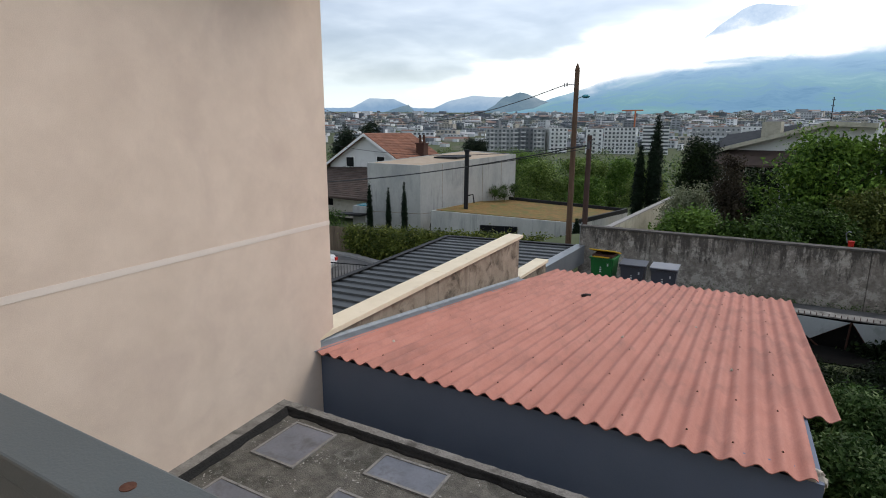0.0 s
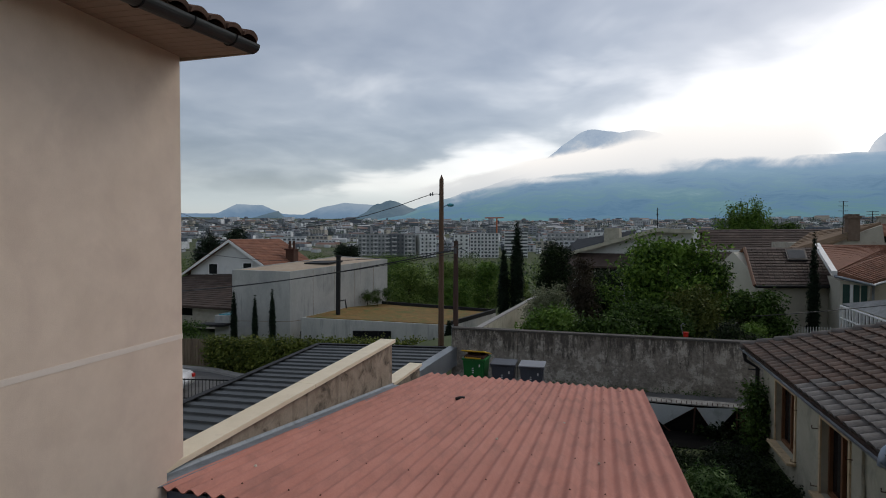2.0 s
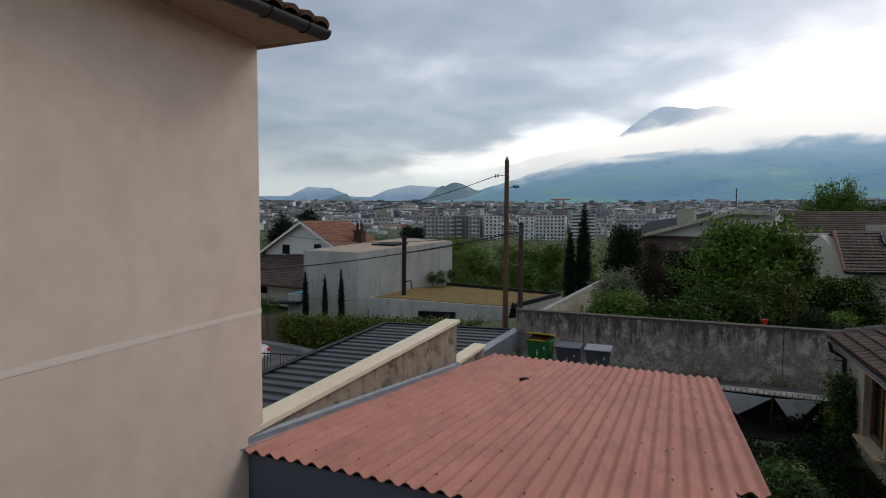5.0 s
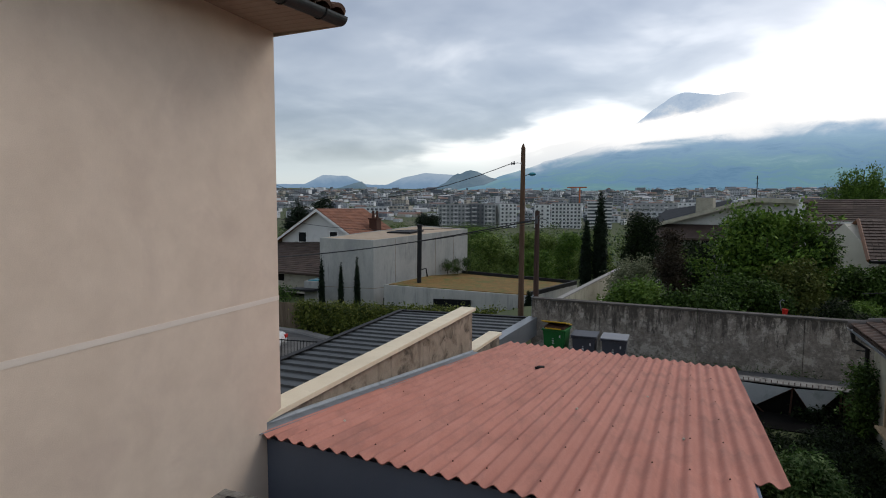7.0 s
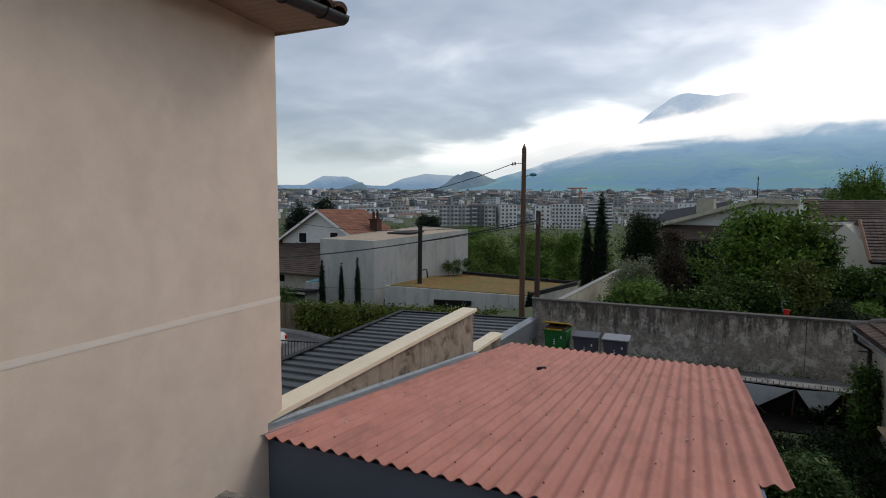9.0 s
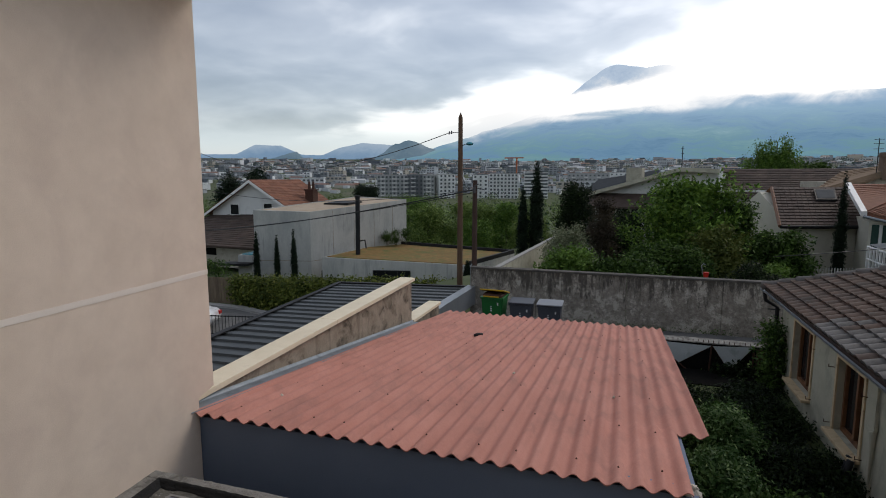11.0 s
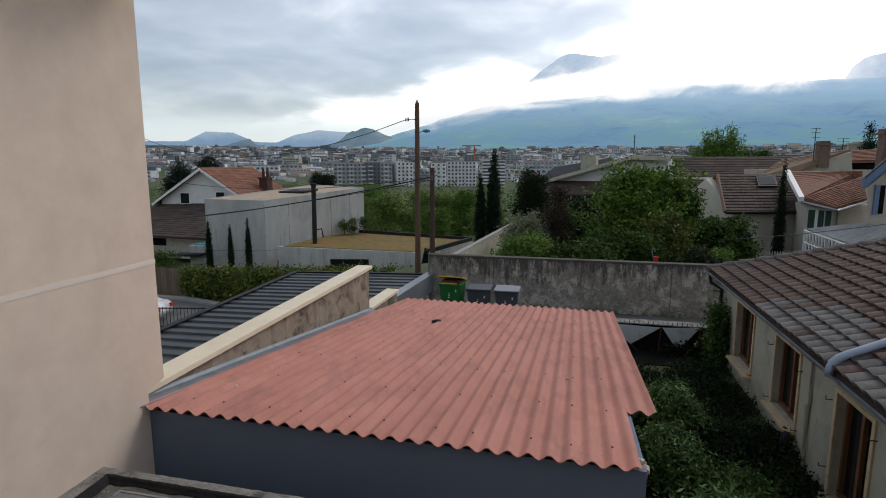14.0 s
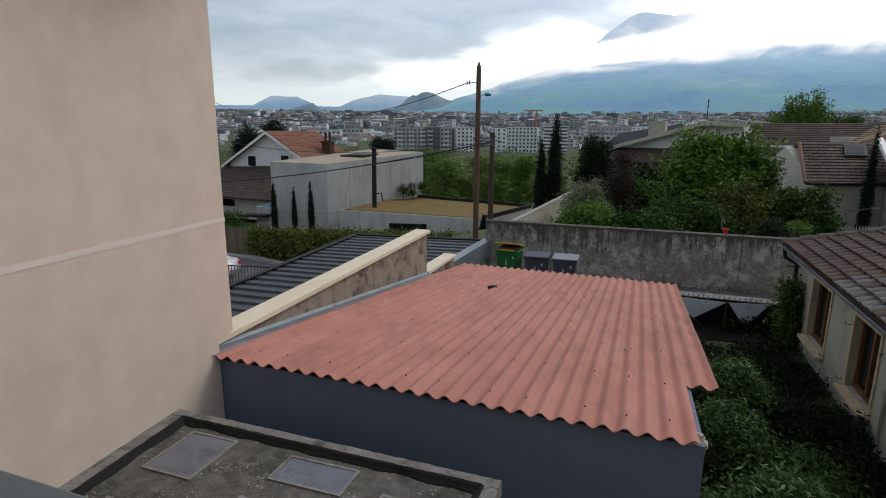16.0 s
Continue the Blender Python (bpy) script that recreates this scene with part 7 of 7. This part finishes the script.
def city():
    T = ((-168, 395, -13, 26, 24, 14, 19, 6, 8, "city_grey"), (-150, 402, -13, 22, 16, 14, 19.5, 6, 5, "city_dark"), (-137, 392, -13, 20, 9, 14, 19, 6, 3, "city_grey"), (-124, 398, -13, 38, 13, 16, 19.5, 7, 4, "city_white"),
         (-101, 410, -12, 14, 12, 14, 18, 6, 3, "city_white"), (-84, 415, -12, 12, 22, 16, 19, 7, 8, "city_white"), (-60, 420, -12, 8, 18, 16, 20, 8, 1, "city_white"), (-186, 520, -8, 18, 30, 14, 13, 4, 9, "city_grey"), (-30, 560, -8, 4, 40, 18, 16, 4, 10, "city_grey"), (12, 600, -6, -4, 46, 20, 15, 4, 10, "city_white"))
    for x, y, z, rz, w, d, h, fl, c, mm in T:
        apartment(x, y, z, rz, w, d, h, fl, c, M[mm], "pale apartment block with rows of windows and balconies")
    # far blocks, too many to count; walls, roofs and window bands are pieces of their own
    rng = np.random.default_rng(11)
    verts, faces, slots = [], [], []
    for i in range(6200):
        az = radians(rng.uniform(-52, 32))
        d = 470 + 2250 * rng.random() ** 0.8
        x, y = math.sin(az) * d, math.cos(az) * d
        z = ground_z(x, y)
        s = 0.5 + d / 1700
        w, dp, h = 4.0 * s + 26 * s * rng.random() ** 2.2, rng.uniform(5, 11) * s, rng.choice([3.5, 4.5, 6, 8, 11, 16], p=[0.32, 0.30, 0.2, 0.11, 0.05, 0.02]) * (0.62 + d / 3600)
        a = rng.uniform(-0.5, 0.5)
        c, sn = math.cos(a), math.sin(a)
        ring = [(x + px * c - py * sn, y + px * sn + py * c) for px, py in ((-w / 2, -dp / 2), (w / 2, -dp / 2), (w / 2, dp / 2), (-w / 2, dp / 2))]
        n = len(verts)
        verts += [(*p, zz) for zz in (z - 10, z + h) for p in ring]
        faces += [(n, n + 1, n + 5, n + 4), (n + 1, n + 2, n + 6, n + 5), (n + 2, n + 3, n + 7, n + 6), (n + 3, n, n + 4, n + 7)]
        slots += [0] * 4
        n = len(verts)
        if rng.random() < 0.24:
            # pitched roof
            r = h + 0.22 * dp
            e = [((ring[k][0] + ring[3 - k][0]) / 2, (ring[k][1] + ring[3 - k][1]) / 2, z + r) for k in (0, 1)]
            verts += [(*p, z + h) for p in ring] + e
            faces += [(n, n + 1, n + 5, n + 4), (n + 2, n + 3, n + 4, n + 5), (n + 3, n, n + 4), (n + 1, n + 2, n + 5)]
            slots += [2] * 4
        else:
            verts += [(*p, z + h + 0.2) for p in ring]
            faces.append((n, n + 1, n + 2, n + 3))
            slots.append(0)
        if h > 4.5 and d < 1900:
            fl = max(2, int(h / 3.1))
            cols = max(2, int(w / 4.5))
            for f in range(fl):
                for q in range(cols):
                    u0, u1 = -w / 2 + w * (q + 0.2) / cols, -w / 2 + w * (q + 0.8) / cols
                    z0, z1 = z + h * (f + 0.3) / fl, z + h * (f + 0.75) / fl
                    py = -dp / 2 - 0.25
                    n = len(verts)
                    verts += [(x + px * c - py * sn, y + px * sn + py * c, zz) for px, zz in ((u0, z0), (u1, z0), (u1, z1), (u0, z1))]
                    faces.append((n, n + 1, n + 2, n + 3))
                    slots.append(1)
    me = bpy.data.meshes.new("distant_city")
    me.from_pydata(verts, [], faces)
    for mm in ("city", "far_pane", "city_roof"):
        me.materials.append(M[mm])
    me.polygons.foreach_set("material_index", slots)
    tagged(new("distant_city", me), "pale blocks and roofs of the city across the valley", "city", kind="stuff")
    # green between the blocks
    lob = []
    for i in range(1100):
        az = radians(rng.uniform(-52, 35))
        d = 110 + 2100 * rng.random() ** 1.3
        x, y = math.sin(az) * d, math.cos(az) * d
        s = (2.4 + d / 260) * rng.uniform(0.6, 1.3)
        lob.append((x, y, ground_z(x, y) + s * 0.7, s * 1.8, s * 1.5, s))
    me = leaves("distant_trees", lob, 110000, 1.5, M["city_trees"], rng, shell=0.7)
    tagged(new("distant_trees", me), "green tree tops between the city's houses", "trees", kind="stuff")
    c = thing("tower_crane", -146, 800, 2, 0, "orange tower crane over the city", "crane")
    bm = B()
    x, y = -146, 800
    box(bm, x - 0.9, x + 0.9, y - 0.9, y + 0.9, -5, 31)
    part("mast", bm, M["crane"], c)
    part("jib", boxed(x - 18, x + 10, y - 0.7, y + 0.7, 31, 32.6), M["crane"], c)


city()


# ---- mountains and cloud over the valley ----
def ridge(name, dist, pts, depth, foot, material, label, rough=0.06, seed=0):
    """A far range: crest heights as degrees over compass bearing, running down towards the valley."""
    bm = B()
    az = [p[0] for p in pts]
    el = [p[1] for p in pts]
    n = 160
    rows = 9
    grid = []
    for j in range(rows + 1):
        k = j / rows
        row = []
        for i in range(n + 1):
            a = az[0] + (az[-1] - az[0]) * i / n
            e = float(np.interp(a, az, el))
            e += rough * (noise.noise((a * 0.9, seed, 0)) + 0.5 * noise.noise((a * 2.7, seed, 1)) + 0.3 * noise.noise((a * 7, seed, 2))) * min(1, max(0.0, e) + 0.2)
            d = dist - depth * (1 - k)
            top = math.tan(radians(e)) * dist
            z = foot + (top + 5 - foot) * k ** 1.25 + (noise.noise((a * 0.6, k * 3, seed)) * 0.14 * (top - foot) * k * (1 - k) * 2)
            row.append(bm.verts.new((math.sin(radians(a)) * d, math.cos(radians(a)) * d, z)))
        grid.append(row)
    for j in range(rows):
        for i in range(n):
            bm.faces.new((grid[j][i], grid[j][i + 1], grid[j + 1][i + 1], grid[j + 1][i]))
    solid(name, bm, material, label, "mountain", kind="structure", smooth=True)


# the blues and pale tops of these ranges are painted aerial haze
MOUNT_FAR = haze_glow("far_range", [(0.3, (0.155, 0.27, 0.43)), (0.7, (0.20, 0.32, 0.48))], 0.002, (1, 1, 1), ((0.36, 0.47, 0.60), 0.17, 0.30, 0.9))
MOUNT_HILL = haze_glow("bluff", [(0.3, (0.085, 0.15, 0.22)), (0.5, (0.12, 0.19, 0.26)), (0.7, (0.15, 0.225, 0.28))], 0.009, (1, 1, 2))
MOUNT_SLOPE = haze_glow("long_slope", [(0.32, (0.105, 0.225, 0.37)), (0.46, (0.14, 0.275, 0.43)), (0.56, (0.14, 0.29, 0.36)), (0.66, (0.17, 0.33, 0.37)), (0.74, (0.33, 0.45, 0.52))], 0.0026, (1, 1, 2.5), ((0.34, 0.52, 0.74), 0.10, 0.58, 0.9))
MOUNT_PEAK = haze_glow("hazed_peak", [(0.36, (0.40, 0.53, 0.72)), (0.54, (0.50, 0.63, 0.80)), (0.70, (0.72, 0.80, 0.90))], 0.005)
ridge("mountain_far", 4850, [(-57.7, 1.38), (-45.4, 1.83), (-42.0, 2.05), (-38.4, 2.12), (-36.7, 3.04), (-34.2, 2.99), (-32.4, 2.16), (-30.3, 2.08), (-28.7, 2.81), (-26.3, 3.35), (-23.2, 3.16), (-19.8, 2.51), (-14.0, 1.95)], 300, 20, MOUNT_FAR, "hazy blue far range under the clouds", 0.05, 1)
ridge("mountain_bluff", 4300, [(-26.2, 1.7), (-24.9, 2.0), (-24.1, 2.4), (-23.5, 3.0), (-22.9, 3.32), (-22.65, 3.26), (-22.1, 3.52), (-21.6, 3.64), (-20.9, 3.52), (-19.5, 2.91), (-18.1, 2.52), (-16.3, 1.95), (-14.0, 1.61)], 250, 40, MOUNT_HILL, "hazy dark blue bluff at the valley's edge", 0.05, 2)
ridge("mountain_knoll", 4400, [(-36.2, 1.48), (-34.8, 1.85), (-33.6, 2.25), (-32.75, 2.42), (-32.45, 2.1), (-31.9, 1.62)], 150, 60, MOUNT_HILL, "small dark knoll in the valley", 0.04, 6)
ridge("mountain_peak", 4950, [(-7.0, 6.72), (-5.6, 7.82), (-3.9, 9.07), (-2.4, 10.19), (-1.0, 10.58), (0.4, 10.3), (1.7, 10.14), (3.1, 10.29), (4.7, 9.99), (6.8, 9.19), (10.4, 7.68), (21.1, 6.24), (21.9, 7.81), (22.7, 8.47), (24.3, 8.76), (26.0, 8.82), (31.9, 8.38), (40, 7.4), (48, 5.5)], 200, 200, MOUNT_PEAK, "hazy blue mountain top above the cloud", 0.1, 3)
MOUNT_FOOT = haze_glow("foothills", [(0.34, (0.06, 0.145, 0.20)), (0.46, (0.085, 0.18, 0.235)), (0.58, (0.10, 0.20, 0.225)), (0.66, (0.15, 0.25, 0.26)), (0.72, (0.32, 0.38, 0.40))], 0.006, (1, 1, 3), ((0.13, 0.265, 0.40), 0.13, 0.24, 0.95))
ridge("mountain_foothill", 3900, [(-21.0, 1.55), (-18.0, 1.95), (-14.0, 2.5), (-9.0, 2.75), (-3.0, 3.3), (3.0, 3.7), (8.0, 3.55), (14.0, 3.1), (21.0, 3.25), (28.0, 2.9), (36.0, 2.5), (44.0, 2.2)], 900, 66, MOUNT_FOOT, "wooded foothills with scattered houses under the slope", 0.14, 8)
ridge("mountain_slope", 4600, [(-24.2, 1.58), (-20.2, 2.3), (-18.45, 3.1), (-16.5, 3.62), (-15.4, 3.95), (-14.0, 4.5), (-11.7, 5.04), (-8.8, 6.06), (-5.9, 6.87), (-3.0, 7.33), (-0.2, 7.59), (7.8, 7.5), (15.1, 7.14), (21.5, 6.91), (27.1, 6.64), (33.4, 6.21), (46.1, 4.65)], 2100, 66, MOUNT_SLOPE, "long hazy green-blue mountain slope with scattered fields", 0.1, 4)


def cloud_bank(name, dist, a0, a1, low, high, material, label):
    """A far strip of cloud lying against the mountain; its lower and upper edges as degrees at both ends."""
    me = bpy.data.meshes.new(name)
    n = 40
    verts = []
    for e0, e1 in (low, high):
        for i in range(n + 1):
            a, e = radians(a0 + (a1 - a0) * i / n), radians(e0 + (e1 - e0) * i / n)
            verts.append((math.sin(a) * dist, math.cos(a) * dist, math.tan(e) * dist))
    me.from_pydata(verts, [], [(i, i + 1, n + 2 + i, n + 1 + i) for i in range(n)])
    uv = me.uv_layers.new(name="UVMap")
    for p in me.polygons:
        for li in p.loop_indices:
            v = me.loops[li].vertex_index
            uv.data[li].uv = ((v % (n + 1)) / n, v // (n + 1))
    me.materials.append(material)
    tagged(new(name, me), label, "cloud", kind="structure")


CLOUD_A = cloud_material("white_bank", 1.3, (0.90, 0.95, 1.0), (1.36, 1.355, 1.34), [(0.0, 0.0), (0.16, 0.18), (0.34, 0.6), (0.5, 1.0), (0.62, 0.7), (1.0, 0.0)], [(0.0, 0.0), (0.26, 1.0), (0.66, 1.0), (0.98, 0.0), (1.0, 0.0)], (7, 2.6, 1))
CLOUD_C = cloud_material("thin_bank", 4.1, (0.86, 0.92, 0.98), (1.26, 1.26, 1.25), [(0.0, 0.0), (0.22, 0.35), (0.42, 1.0), (0.6, 0.8), (1.0, 0.0)], [(0.0, 0.0), (0.3, 1.0), (0.75, 1.0), (1.0, 0.0)], (6, 2.2, 1))
cloud_bank("backdrop_cloud", 2450, 0.0, 25.5, (5.9, 5.7), (12.6, 10.2), CLOUD_A, "white cloud bank lying along the mountain")
CLOUD_D = cloud_material("crest_mist", 7.7, (0.62, 0.70, 0.79), (0.88, 0.91, 0.94), [(0.0, 0.0), (0.25, 0.18), (0.5, 0.7), (0.75, 0.5), (1.0, 0.0)], [(0.0, 0.0), (0.25, 0.75), (0.7, 0.8), (1.0, 0.0)], (5, 2.0, 1))
cloud_bank("backdrop_cloud", 2520, -21.5, -1.0, (1.6, 6.0), (4.9, 9.4), CLOUD_D, "thin grey mist along the mountain crest")
cloud_bank("backdrop_cloud", 2480, -13.5, 11.0, (4.9, 6.0), (7.1, 11.6), CLOUD_C, "thin white cloud under the mountain top")


# ---- roof tiles of the outbuilding ----
def outbuilding_tiles():
    ex, ez, sl = 7.33, 2.53, 0.41
    bm = B()
    tile_shape(bm, 0.246, 0.300)
    me = mesh_of("tile", bm, M["tile_brown"])
    grey = me.copy()
    grey.materials[0] = M["tile_grey"]
    rest = []
    inv = ROOT[OUT.name].inverted()
    tilt = Matrix.Rotation(-math.atan(sl), 4, "Y")
    rows, step = 22, 0.240
    for r in range(rows):
        x = ex + r * step * 0.925
        for c in range(66):
            y = 10.0 - 0.905 * (x - ex) - 0.06 - c * 0.248 - 0.03 * (r % 2)
            if y < -5.9:
                break
            m = Matrix.Translation((x, y, ez + (x - ex) * sl + random.uniform(0, 0.006))) @ tilt @ pose(0, 0, 0, random.uniform(-1, 1), 0, random.uniform(-1.2, 1.2))
            if 0.9 < y < 8.4 and r < 9:
                # a patch of greyer tiles near the gutter
                grey_here = (r < 2.6 + math.sin(y * 1.7) and y < 6.3 or y < 3.0 and r < 5) and random.random() < 0.85
                piece("tile", grey if grey_here else me, OUT_ROOF, inv @ m)
            else:
                rest.append(m)
    co = np.array([v.co[:] for v in me.vertices])
    polys = [tuple(p.vertices) for p in me.polygons]
    verts, faces = [], []
    for m in rest:
        a = np.array(m)
        n = len(verts)
        verts.extend((co @ a[:3, :3].T + a[:3, 3]).tolist())
        faces.extend(tuple(i + n for i in p) for p in polys)
    big = bpy.data.meshes.new("far_tiles")
    big.from_pydata(verts, [], faces)
    big.materials.append(M["tile_brown_far"])
    part("far_tiles", big, M["tile_brown_far"], OUT_ROOF, kind="stuff")


outbuilding_tiles()
